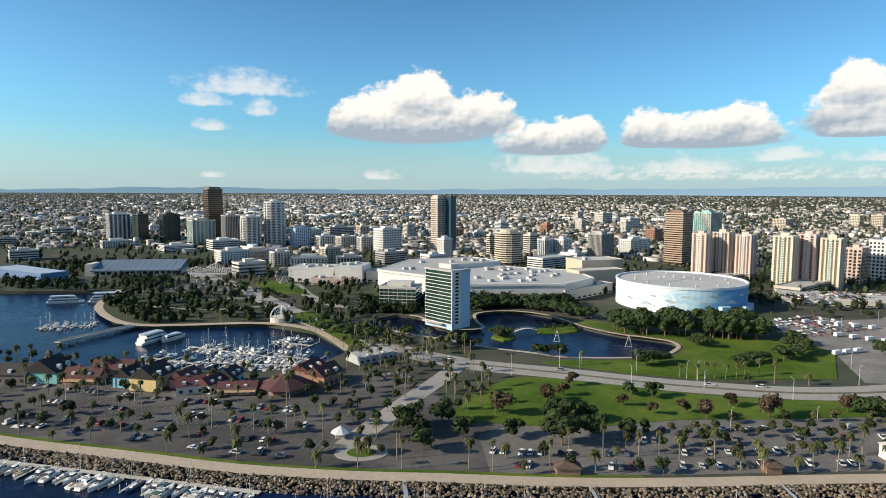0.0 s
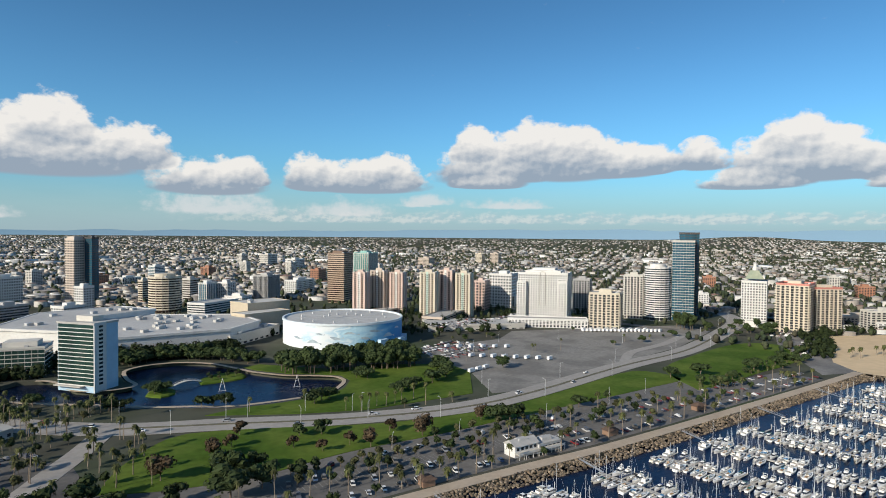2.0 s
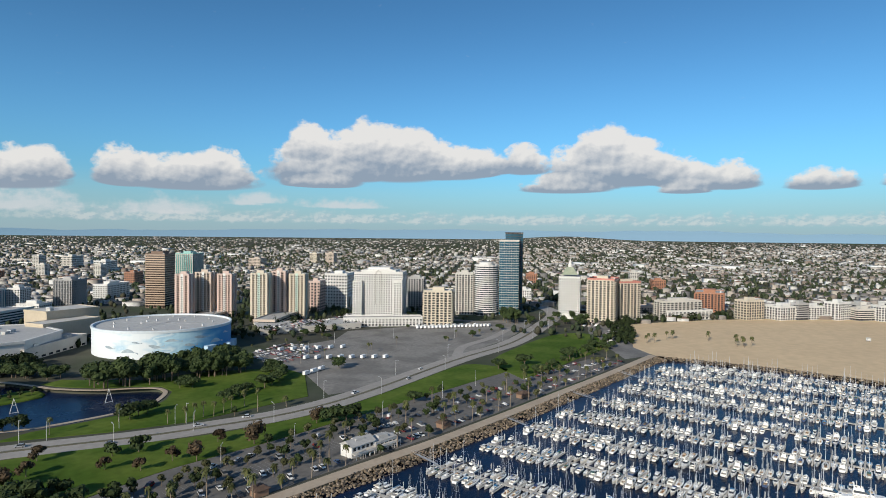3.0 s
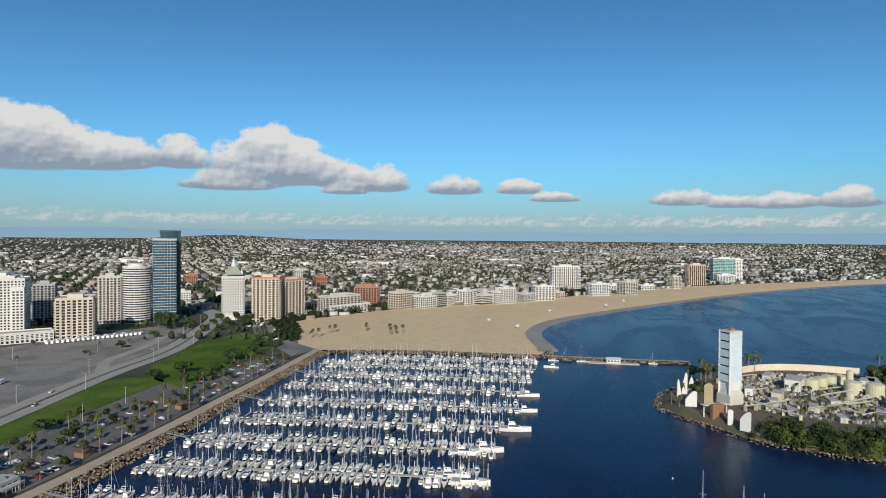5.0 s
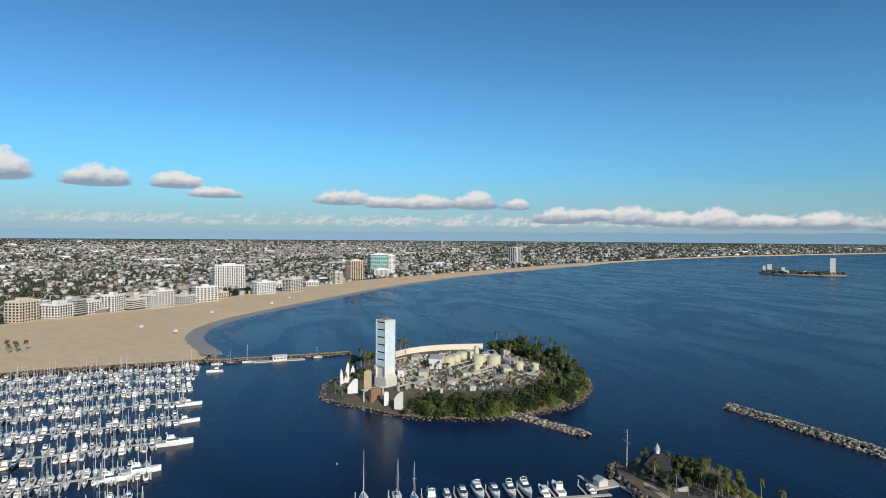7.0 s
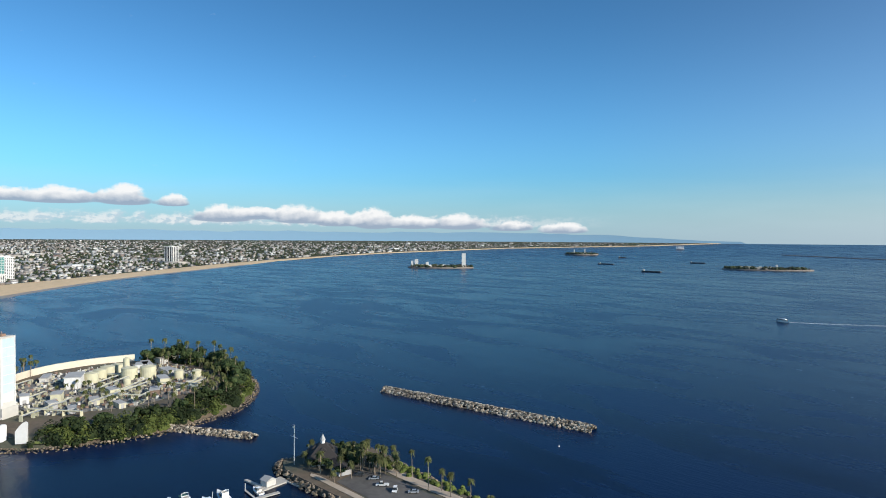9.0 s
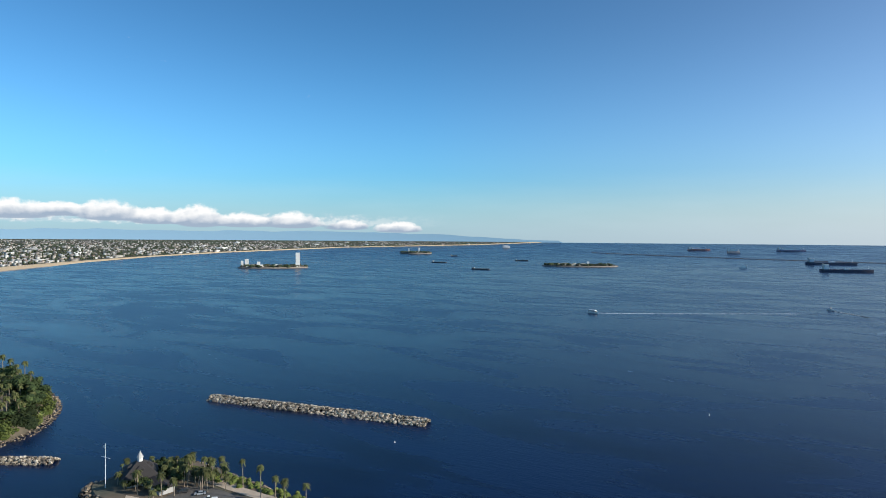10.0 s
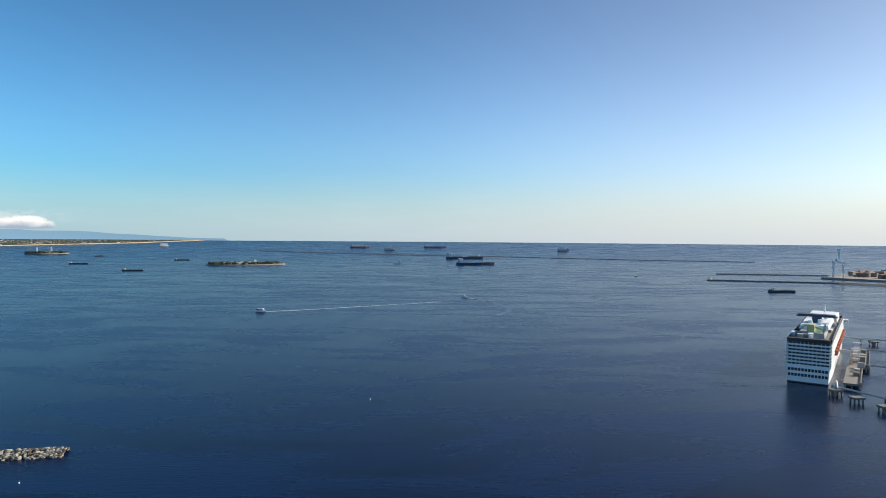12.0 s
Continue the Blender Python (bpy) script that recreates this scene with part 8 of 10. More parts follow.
ring = lambda r, n=8: [(r * math.cos(2 * math.pi * (i + 0.5) / n), r * math.sin(2 * math.pi * (i + 0.5) / n)) for i in range(n)]
rest = thing("round_restaurant", "octagonal restaurant under a red tent roof", "restaurant", (-84, 322, 3))
part("wall", Mesh().prism(ring(11), -0.4, 4), paint("dark_wood_wall", (0.2, 0.13, 0.1)), rest)
part("roof", Mesh().prism(ring(14.5), 3.6, 9.5, 0.12), ROOFRED, rest)
part("lantern", Mesh().prism(ring(1.6), 9.2, 11.5).prism(ring(2.0), 11.5, 12.6, 0.1), ROOFGREY, rest)
for i in range(8):
    a = 2 * math.pi * (i + 0.5) / 8
    part("post", Mesh().tube(13 * math.cos(a), 13 * math.sin(a), -0.3, 4.1, 0.2, 0.2, 6), WHITE, rest)
pav = thing("pavilion", "white lattice dome pavilion on the quay", "pavilion", (-132, 497, 3))
part("drum", Mesh().tube(0, 0, -0.3, 4, 9, 9, 20), OFFWHITE, pav)
for i in range(10):
    a = 2 * math.pi * i / 10
    m = Mesh()
    prev = None
    for s in range(7):
        t = s / 6 * math.pi / 2
        p = (9 * math.cos(t) * math.cos(a), 9 * math.cos(t) * math.sin(a), 4 + 9 * math.sin(t))
        if prev:
            m.rod(prev, p, 0.25, 4)
        prev = p
    part("rib", m, WHITE, pav)
kio = thing("kiosk", "white tent-roofed ticket kiosk", "kiosk", (-44, 259, 3))
part("roof", Mesh().prism(ring(4.5), 2.6, 5.2, 0.05), WHITE, kio)
for i in range(4):
    part("post", Mesh().tube(2.8 * math.cos(i * 1.57 + 0.8), 2.8 * math.sin(i * 1.57 + 0.8), -0.2, 2.8, 0.12, 0.12, 6), WHITE, kio)
part("counter", Mesh().box(-1.6, -1.6, -0.2, 1.6, 1.6, 1.1), OFFWHITE, kio)
surface("pavement_circle", [(-33 + 11 * math.cos(a), 243 + 8 * math.sin(a)) for a in np.linspace(0, 6.283, 25)[:-1]], 3.3, ROAD, "turning circle in the car park", 0.2)
surface("lawn_circle", [(-33 + 6 * math.cos(a), 243 + 4.5 * math.sin(a)) for a in np.linspace(0, 6.283, 21)[:-1]], 3.45, GRASS, "round grass island in the circle", 0.2)
for x, y in ((-35, 243), (-31, 244), (-33, 241)):
    plant("palm", x, y, 0.9, 2)
for x, y, w in ((48, 226, 9), (127, 228, 6), (246, 238, 7), (330, 246, 8)):
    rr_ = thing("park_hut", "small brown park building with a hipped roof", "hut", (x, y, 3.1), "park huts")
    part("wall", Mesh().box(-w / 2, -2.5, -0.2, w / 2, 2.5, 2.8), paint("tan_block_%d" % x, (0.24, 0.15, 0.1)), rr_)
    part("roof", Mesh().prism([(-w / 2 - 0.8, -3.3), (w / 2 + 0.8, -3.3), (w / 2 + 0.8, 3.3), (-w / 2 - 0.8, 3.3)], 2.8, 4.4, 0.35), mat("hut_roof_%d" % x, (0.11, 0.07, 0.05), 0.9, var=0.3), rr_)
# club house on the seawall
club = thing("club_house", "white two-storey yacht club with grey hipped roofs", "club house", pose(186, 238.5, 3.1, 0, 0, 3) @ Matrix.Scale(0.92, 4))
part("wall", Mesh().box(-8, -4.5, -0.3, 8, 4.5, 6), WHITE, club)
part("roof", Mesh().gable(-8, -4.5, 6, 8, 4.5, 2.6, 0.7), ROOFGREY, club)
part("hall", Mesh().box(8, -5, -0.3, 24, 4, 4.5), WHITE, club)
part("hall_roof", Mesh().box(7.8, -5.4, 4.5, 24.4, 4.4, 5), ROOFGREY, club)
for i in range(5):
    part("window", Mesh().box(-7 + i * 3, -4.56, 3.6, -5.2 + i * 3, -4.44, 5.2), GLASS, club)
    part("window", Mesh().box(9 + i * 3, -5.06, 1.2, 11.2 + i * 3, -4.94, 3.4), GLASS, club)
part("deck", Mesh().box(-8.5, -8.5, 2.6, 24, -4.5, 2.9), OFFWHITE, club)
for i in range(11):
    part("baluster", Mesh().box(-8.4 + i * 3.2, -8.47, 0.2, -8.2 + i * 3.2, -8.3, 3.9), WHITE, club)
part("skylight", Mesh().box(-4, -2.6, 7.0, 4, 2.6, 8.4, taper=0.7), ROOFGREY, club)
part("skylight", Mesh().box(12, -3, 5, 20, 2, 6.6, taper=0.75), ROOFGREY, club)
part("deck_rail", Mesh().box(-8.5, -8.5, 2.9, 24, -8.4, 3.9), WHITE, club)
for i in range(8):
    part("post", Mesh().tube(-8 + i * 4.5, -8.3, -0.4, 2.7, 0.12, 0.12, 5), WHITE, club)

# ---- lamps, footbridge and fountains ----
lampm = Mesh().tube(0, 0, -0.2, 10, 0.12, 0.08, 6).data("pole", ALU)
armm = Mesh().rod((0, 0, 9.8), (2.2, 0, 10.3), 0.06, 4).data("arm", ALU)
headm = Mesh().box(1.7, -0.2, 10.2, 2.7, 0.2, 10.4).data("lamp_head", METALGREY)


def street_lamp(x, y, r, s=1.0, z=3.1):
    t = thing("street_lamp", "tall pale metal street lamp", "street lamp", pose(x, y, z, 0, 0, r) @ Matrix.Scale(s, 4), "street lamps")
    part("pole", lampm, None, t)
    arm = part("arm", armm, None, t)
    part("lamp_head", headm, None, arm)


for i, (x, y) in enumerate(smooth_line(BOULEVARD, 38)[10:-2]):
    street_lamp(x + (0, 3)[i % 2], y + (-13, 13)[i % 2], 90 + 180 * (i % 2), 1.15)
for x, y in ((143, 327), (116, 359), (141, 346), (249, 366), (83, 364), (130, 268), (170, 270), (230, 272), (-110, 282), (-150, 292), (-190, 302), (-70, 268), (290, 282), (330, 288), (310, 470), (360, 500), (420, 480), (470, 440)):
    street_lamp(x, y, 45)
for x, y in ((84.2, 443.6), (133, 430.5)):
    t = thing("sail_sculpture", "white open-frame sail sculpture in the lagoon", "sculpture", (x, y, 0))
    for a, b in (((-2.5, 0, -0.8), (0, 0, 9)), ((2.5, 0, -0.8), (0, 0, 9)), ((-2.5, 0, 0.4), (2.5, 0, 0.4)), ((-1.2, 0, 5), (1.2, 0, 5))):
        part("spar", Mesh().rod(a, b, 0.16, 5), WHITE, t)
br = thing("footbridge", "white arched footbridge over the lagoon", "bridge", pose(65, 471.5, 0, 0, 0, 18))
for i in range(10):
    t0, t1 = i / 10, (i + 1) / 10
    z0, z1 = 1.6 + 2.2 * math.sin(math.pi * t0), 1.6 + 2.2 * math.sin(math.pi * t1)
    part("deck", Mesh().prism([(-10.5 + 21 * t0, -1.3), (-10.5 + 21 * t1, -1.3), (-10.5 + 21 * t1, 1.3), (-10.5 + 21 * t0, 1.3)], (z0 + z1) / 2 - 0.25, (z0 + z1) / 2 + 0.1), OFFWHITE, br)
for s in (-1.3, 1.3):
    m = Mesh()
    for i in range(10):
        t0, t1 = i / 10, (i + 1) / 10
        m.rod((-10.5 + 21 * t0, s, 2.6 + 2.2 * math.sin(math.pi * t0)), (-10.5 + 21 * t1, s, 2.6 + 2.2 * math.sin(math.pi * t1)), 0.08, 4)
    part("rail", m, WHITE, br)

# ---- beach things ----
for x, y in ((780, 130), (735, 88), (905, 62), (1010, -20), (1090, -50)):
    t = thing("lifeguard_tower", "small white lifeguard hut on legs", "lifeguard tower", pose(x, y, 2.2, 0, 0, 50), "lifeguard towers")
    part("hut", Mesh().box(-1.6, -1.6, 1.8, 1.6, 1.6, 4.2), WHITE, t)
    part("roof", Mesh().prism([(-2.1, -2.1), (2.1, -2.1), (2.1, 2.1), (-2.1, 2.1)], 4.2, 5.0, 0.4), OFFWHITE, t)
    for a in (-1.3, 1.3):
        for b in (-1.3, 1.3):
            part("leg", Mesh().tube(a, b, -1.0, 1.9, 0.12, 0.12, 5), DOCKWOOD, t)
jh = thing("dock_office", "white dock office on the jetty float", "hut", pose(562, -18, 0, 0, 0, 94))
part("float", Mesh().box(-22, -4, -0.3, 22, 4, 0.7), DOCKWOOD, jh)
part("wall", Mesh().box(-6, -3, 0.7, 6, 3, 4), WHITE, jh)
part("roof", Mesh().gable(-6, -3, 4, 6, 3, 1.6, 0.6), ROOFWHITE, jh)
for i in range(4):
    part("window", Mesh().box(-5 + i * 2.8, 2.96, 1.8, -3.4 + i * 2.8, 3.06, 3.2), GLASS, jh)
for i, (x, y) in enumerate(((560, 22), (561, 8), (568, -52), (558, 34))):
    boat_at(i % 3, pose(x, y, 0, 0, 0, 95) @ Matrix.Scale(0.9, 4))

# ---- oil island ----
RUSTY = paint("rust_stained_steel", (0.3, 0.19, 0.13), 0.25)
tw = thing("drill_tower", "tall white slab tower with pale blue louvre panels", "tower", pose(430, -87, 4.5, 0, 0, -56.3))
part("core", Mesh().box(-4.3, -4.3, -0.5, 4.3, 4.3, 46.2), WHITE, tw)
part("base", Mesh().box(-5.6, -5.6, -0.5, 5.6, 5.6, 6.2).box(-5.0, -5.0, 6.2, 5.0, 5.0, 9.0, taper=0.9), OFFWHITE, tw)
PALEBLUE = paint("pale_blue_panel", (0.5, 0.63, 0.68), 0.12, tint=(0.56, 0.68, 0.72))
for i in range(6):
    z = 14.5 + i * 5.3
    lp = part("louvre_panel", Mesh().box(-5.3, -4.5, z, -4.2, 4.5, z + 4.2, taper=0.97), PALEBLUE, tw, "pale blue louvre panel")
    part("slot", Mesh().box(-4.5, -3.9, z + 4.2, -4.25, 3.9, z + 5.2), GLASS, lp, "dark open slot between the panels")
    for k in range(3):
        part("side_panel", Mesh().box(-4.1 + k * 2.8, -4.42, z + 0.1, -1.5 + k * 2.8, -4.2, z + 5.0), PALEBLUE, tw)
part("corner_fin", Mesh().box(-5.5, -4.7, -0.5, -4.2, -4.15, 47.4), WHITE, tw)
part("corner_fin", Mesh().box(-5.5, 4.15, -0.5, -4.2, 4.7, 47.4), WHITE, tw)
part("corner_fin", Mesh().box(4.0, -4.8, -0.5, 4.6, -4.2, 47.0), WHITE, tw)
part("cap", Mesh().box(-5.4, -4.7, 46.2, 4.6, 4.7, 47.2), OFFWHITE, tw)
part("roof_gear", Mesh().box(-2, -2, 47.2, 1, 1, 48.6).tube(2, 2, 47.2, 49.5, 0.4, 0.3, 6), RUSTY, tw)


def screen(label, x, y, rot, h, w, colour, bend, thick=1.2, lean=0.0):
    """A sculptural upright screen with a curved crest."""
    t = thing("screen_wall", label, "screen", pose(x, y, 4.3, 0, 0, rot), "sculptural screens")
    m = Mesh()
    n = 10
    for i in range(n + 1):
        q = i / n
        hh = h * (1 - bend * abs(q - 0.5 + lean) ** 1.6 * 2)
        xx = -w / 2 + w * q
        m.v += [(xx, -thick / 2, -1.5), (xx, thick / 2, -1.5), (xx, thick / 2, hh), (xx, -thick / 2, hh)]
    for i in range(n):
        a, b = i * 4, (i + 1) * 4
        for j in range(4):
            m.f.append((a + j, a + (j + 1) % 4, b + (j + 1) % 4, b + j))
    m.f += [(3, 2, 1, 0), (n * 4, n * 4 + 1, n * 4 + 2, n * 4 + 3)]
    part("panel", m, colour, t)
    return t


RUST = paint("rusty_brown_concrete", (0.27, 0.14, 0.08), 0.25)
screen("tall white pointed sail-like screen", 446, -61, 100, 15, 4.5, WHITE, 0.9, 1.0, 0.3)
screen("slim white pointed screen", 438, -57, 110, 12, 3.0, WHITE, 0.9, 1.0, -0.2)
screen("short white pointed screen", 452, -66, 100, 11, 4, WHITE, 0.8, 1.0, 0.2)
screen("white arched screen wall", 414, -61, 95, 10, 7, WHITE, 0.4, 1.5, 0.3)
screen("tall tan concrete fin", 403, -69.5, 60, 18, 4.6, paint("tan_fin_concrete", (0.5, 0.4, 0.24), 0.15), 0.12, 2.2)
screen("rust-brown concrete wall at the shore", 395, -73, 118, 7.5, 8.0, RUST, 0.06, 2.4)
screen("white tapered pylon at the shore", 384, -78, 95, 7.5, 3.0, WHITE, 0.1, 1.6)
screen("white curved screen at the shore", 374, -84, 60, 9.5, 5.4, WHITE, 0.35, 1.8, 0.3)
canopy = thing("canopy_slab", "pale flat concrete canopy between the screens", "canopy", pose(401, -73, 4.3, 0, 0, 118))
part("slab", Mesh().box(-9, -2.0, 5.6, 9, 2.0, 6.1), OFFWHITE, canopy)
for px_ in (-8, 0, 8):
    part("column", Mesh().tube(px_, 0, -1.5, 5.7, 0.5, 0.4, 7), OFFWHITE, canopy)
wallm = Mesh()
arc = smooth_line([(478, -92), (505, -98), (530, -117), (546, -140), (552, -170), (548, -205)], 5)
for a, b in zip(arc, arc[1:]):
    o0, o1 = np.array(a) * 1.003, np.array(b) * 1.003
    wallm.face((*a, 4), (*b, 4), (*b, 9.6), (*a, 9.6))
    wallm.face((*o1, 4), (*o0, 4), (*o0, 9.6), (*o1, 9.6))
    wallm.face((*a, 9.6), (*b, 9.6), (*o1, 9.6), (*o0, 9.6))
tagged(part("wall_island", wallm, paint("cream_sound_wall", (0.68, 0.6, 0.47), 0.15)), "long curved cream sound wall on the island", "wall", kind="structure")
TANK = paint("pale_yellow_tank", (0.56, 0.53, 0.37), 0.15)
for x, y, r_, h_ in ((486, -152, 4.6, 7), (494, -160, 4.6, 7), (502, -168, 5, 7), (478, -175, 5.5, 8.5), (474, -187, 5.5, 8.5), (492, -178, 2.2, 13), (510, -178, 4.5, 6), (458, -166, 2.6, 5), (452, -200, 3.4, 6.5), (444, -210, 3.4, 6.5)):
    t = thing("storage_tank", "pale yellow cylindrical storage tank", "tank", (x, y, 4.5), "storage tanks")
    part("shell", Mesh().tube(0, 0, -0.2, h_, r_, r_, 20), TANK, t)
    part("lid", Mesh().tube(0, 0, h_, h_ + 0.9, r_ * 1.02, 0.4, 20), TANK, t)
    part("ladder", Mesh().box(r_, -0.3, 0, r_ + 0.15, 0.3, h_ + 0.8), METALGREY, t)
for i, (x, y, w, d, h_, c) in enumerate(((482, -140, 19, 10, 8, WHITE), (500, -196, 20, 6, 6, CREAM), (430, -112, 8, 5, 4, GREY), (448, -120, 10, 6, 5, TANK), (424, -134, 12, 5, 3, TANK), (440, -150, 10, 6, 4, TANK), (420, -170, 12, 6, 4, BROWN), (446, -186, 14, 6, 5, TANK),
                                         (470, -200, 16, 8, 5, OFFWHITE), (500, -192, 12, 8, 6, WHITE), (412, -118, 9, 4, 3, GREY), (404, -142, 10, 4, 3, TANK), (512, -130, 16, 5, 4, OFFWHITE), (456, -104, 8, 5, 5, WHITE), (520, -215, 14, 7, 5, OFFWHITE), (536, -232, 16, 8, 5, CREAM))):
    t = thing("plant_shed", "pale flat-roofed process shed in the yard", "shed", pose(x, y, 4.5, 0, 0, -25 + 13 * (i % 3)), "plant sheds")
    part("wall", Mesh().box(-w / 2, -d / 2, -0.2, w / 2, d / 2, h_), c, t)
    part("roof", Mesh().box(-w / 2 - 0.3, -d / 2 - 0.3, h_, w / 2 + 0.3, d / 2 + 0.3, h_ + 0.35), ROOFGREY, t)
    part("door", Mesh().box(-w / 2 - 0.06, -1, 0, -w / 2 + 0.02, 1, 2.6), GREY, t)
pipe_rnd = random.Random(31)
for i in range(22):
    x, y = pipe_rnd.uniform(408, 500), pipe_rnd.uniform(-205, -104)
    r_ = pipe_rnd.choice((-55, 35, -50, 40))
    L = pipe_rnd.uniform(18, 42)
    t = thing("pipe_rack", "pale steel pipe rack with parallel pipes", "pipe rack", pose(x, y, 4.5, 0, 0, r_), "pipe racks")
    for k in range(3):
        part("pipe", Mesh().rod((-L / 2, k * 0.8 - 0.8, 3.2), (L / 2, k * 0.8 - 0.8, 3.2), 0.28, 6), TANK if k else METALGREY, t)
    for k in range(4):
        part("post", Mesh().box(-L / 2 + k * L / 3.05, -1.2, -0.2, -L / 2 + k * L / 3.05 + 0.3, 1.2, 3.0), TANK, t)
clut = Mesh()
for _ in range(1500):
    x, y = pipe_rnd.uniform(398, 535), pipe_rnd.uniform(-222, -92)
    if inside([(x, y)], [(415, -100), (398, -150), (410, -195), (450, -222), (520, -225), (540, -150), (505, -105), (440, -88)])[0]:
        s = pipe_rnd.uniform(0.4, 1.5)
        clut.box(-s, -s * 0.6, 0, s, s * 0.6, pipe_rnd.uniform(0.6, 2.2), pipe_rnd.uniform(0, 3), (x, y, 4.5))
tagged(part("yard_equipment", clut, palette("yard_equipment_paint", [(0.36, 0.34, 0.28), (0.42, 0.39, 0.26), (0.16, 0.15, 0.135), (0.45, 0.42, 0.3), (0.55, 0.54, 0.5), (0.24, 0.16, 0.12), (0.1, 0.1, 0.1)], 0.6)), "pumps, crates and vehicles crowding the yard", "equipment", kind="stuff")
isl = random.Random(41)
band = smooth_line([(372, -90), (360, -110), (355, -135), (357, -158), (364, -180), (378, -204), (398, -222), (430, -238), (470, -247), (510, -238), (540, -212)], 3)
leafy, dark = Mesh(), Mesh()
for _ in range(860):
    p = band[isl.randrange(len(band))]
    v = np.array((450.0, -155.0)) - np.array(p)
    v /= np.linalg.norm(v)
    off = isl.uniform(-6.0, 14)
    if isl.random() < 0.3 and off < 2:
        continue
    q = np.array(p) + v * off
    low = 4.4 + 0.4 * min(off, 0)
    s = isl.choice((1.0, 1.5, 2.0, 2.6, 3.6, 4.6)) * isl.uniform(0.8, 1.15)
    where = noise.noise(Vector((q[0] * 0.06, q[1] * 0.06, 0.0))) + isl.uniform(-0.25, 0.25)
    bush = leafy if where > -0.06 else dark
    tall = s * isl.uniform(0.8, 1.5)
    for _ in range(int(22 + s * 13)):
        d = Vector((isl.gauss(0, 1), isl.gauss(0, 1), abs(isl.gauss(0, 1)) + 0.1)).normalized()
        c = Vector((q[0] + d.x * s, q[1] + d.y * s, low + d.z * tall)) * 1.0
        nrm = (d + Vector((isl.gauss(0, 0.5), isl.gauss(0, 0.5), isl.gauss(0, 0.5)))).normalized()
        t = nrm.orthogonal().normalized()
        b = nrm.cross(t)
        g = isl.uniform(0.3, 0.75)
        bush.face(c - t * g, c - b * g * 0.7, c + t * g, c + b * g * 0.7)
    bush.blob(q[0], q[1], low - 0.4, s * 0.66, s * 0.66, tall * 0.75, isl, 0.3, 6, 4)
tagged(part("island_bushes", leafy, SHRUB), "bright green bushes on the island bank", "bushes", kind="stuff")
tagged(part("island_thicket", dark, LEAF), "dense dark green thicket on the island bank", "bushes", kind="stuff")
grassb = Mesh()
for a, b in zip(band, band[1:]):
    c = np.array((450.0, -155.0))
    pa, pb = np.array(a), np.array(b)
    ua, ub = (c - pa) / np.linalg.norm(c - pa), (c - pb) / np.linalg.norm(c - pb)
    grassb.face((*(pa - ua * 4), 2.6), (*(pb - ub * 4), 2.6), (*(pb + ub * 9), 4.62), (*(pa + ua * 9), 4.62))
tagged(part("bank_island", grassb, mat("bank_grass", (0.17, 0.2, 0.05), 0.95, var=0.35, scale=0.4, space="World")), "grassy sloping bank of the island", "bank", kind="structure")
for _ in range(46):
    p = band[isl.randrange(len(band) // 4, len(band))]
    q = np.array(p) + (np.array((450.0, -155.0)) - np.array(p)) * isl.uniform(0.02, 0.3)
    plant("palm", q[0], q[1], 0.95, isl.choice((0, 1, 3)))
for p in band[4:len(band) // 2:5]:
    q = np.array(p) + (np.array((450.0, -155.0)) - np.array(p)) * isl.uniform(0.03, 0.12)
    plant("round", q[0], q[1], isl.uniform(0.6, 0.9))
for p in band[len(band) // 2 + 6::4]:
    q = np.array(p) + (np.array((450.0, -155.0)) - np.array(p)) * isl.uniform(0.03, 0.14)
    plant("big", q[0], q[1], isl.uniform(0.8, 1.1))
    plant("palm", q[0] + 3, q[1] - 2, 1.25, 3)
for x, y in ((386, -206), (395, -218), (410, -228), (428, -236), (450, -242), (476, -246), (505, -243), (372, -180), (440, -228), (520, -238), (548, -222)):
    plant("big", x, y, 0.75)
for x, y in ((366, -108), (370, -122), (366, -140), (376, -112), (372, -150), (500, -76), (508, -84), (452, -64), (446, -70), (520, -92), (470, -68)):
    plant("round", x, y, 0.75)
for _ in range(34):
    t = isl.random()
    x, y = (480 + 80 * t, -70 - 70 * t)
    plant("palm", x + isl.uniform(-5, 5), y + isl.uniform(-5, 5), 1.0, isl.choice((0, 3)))
for _ in range(46):
    x, y = isl.uniform(385, 470), isl.uniform(-222, -120)
    plant("palm", x, y, 0.7, isl.choice((0, 1)))
for x, y in ((446, -60), (450, -66), (438, -68), (418, -50), (412, -54), (455, -75)):
    plant("palm", x, y, 0.8, 1)

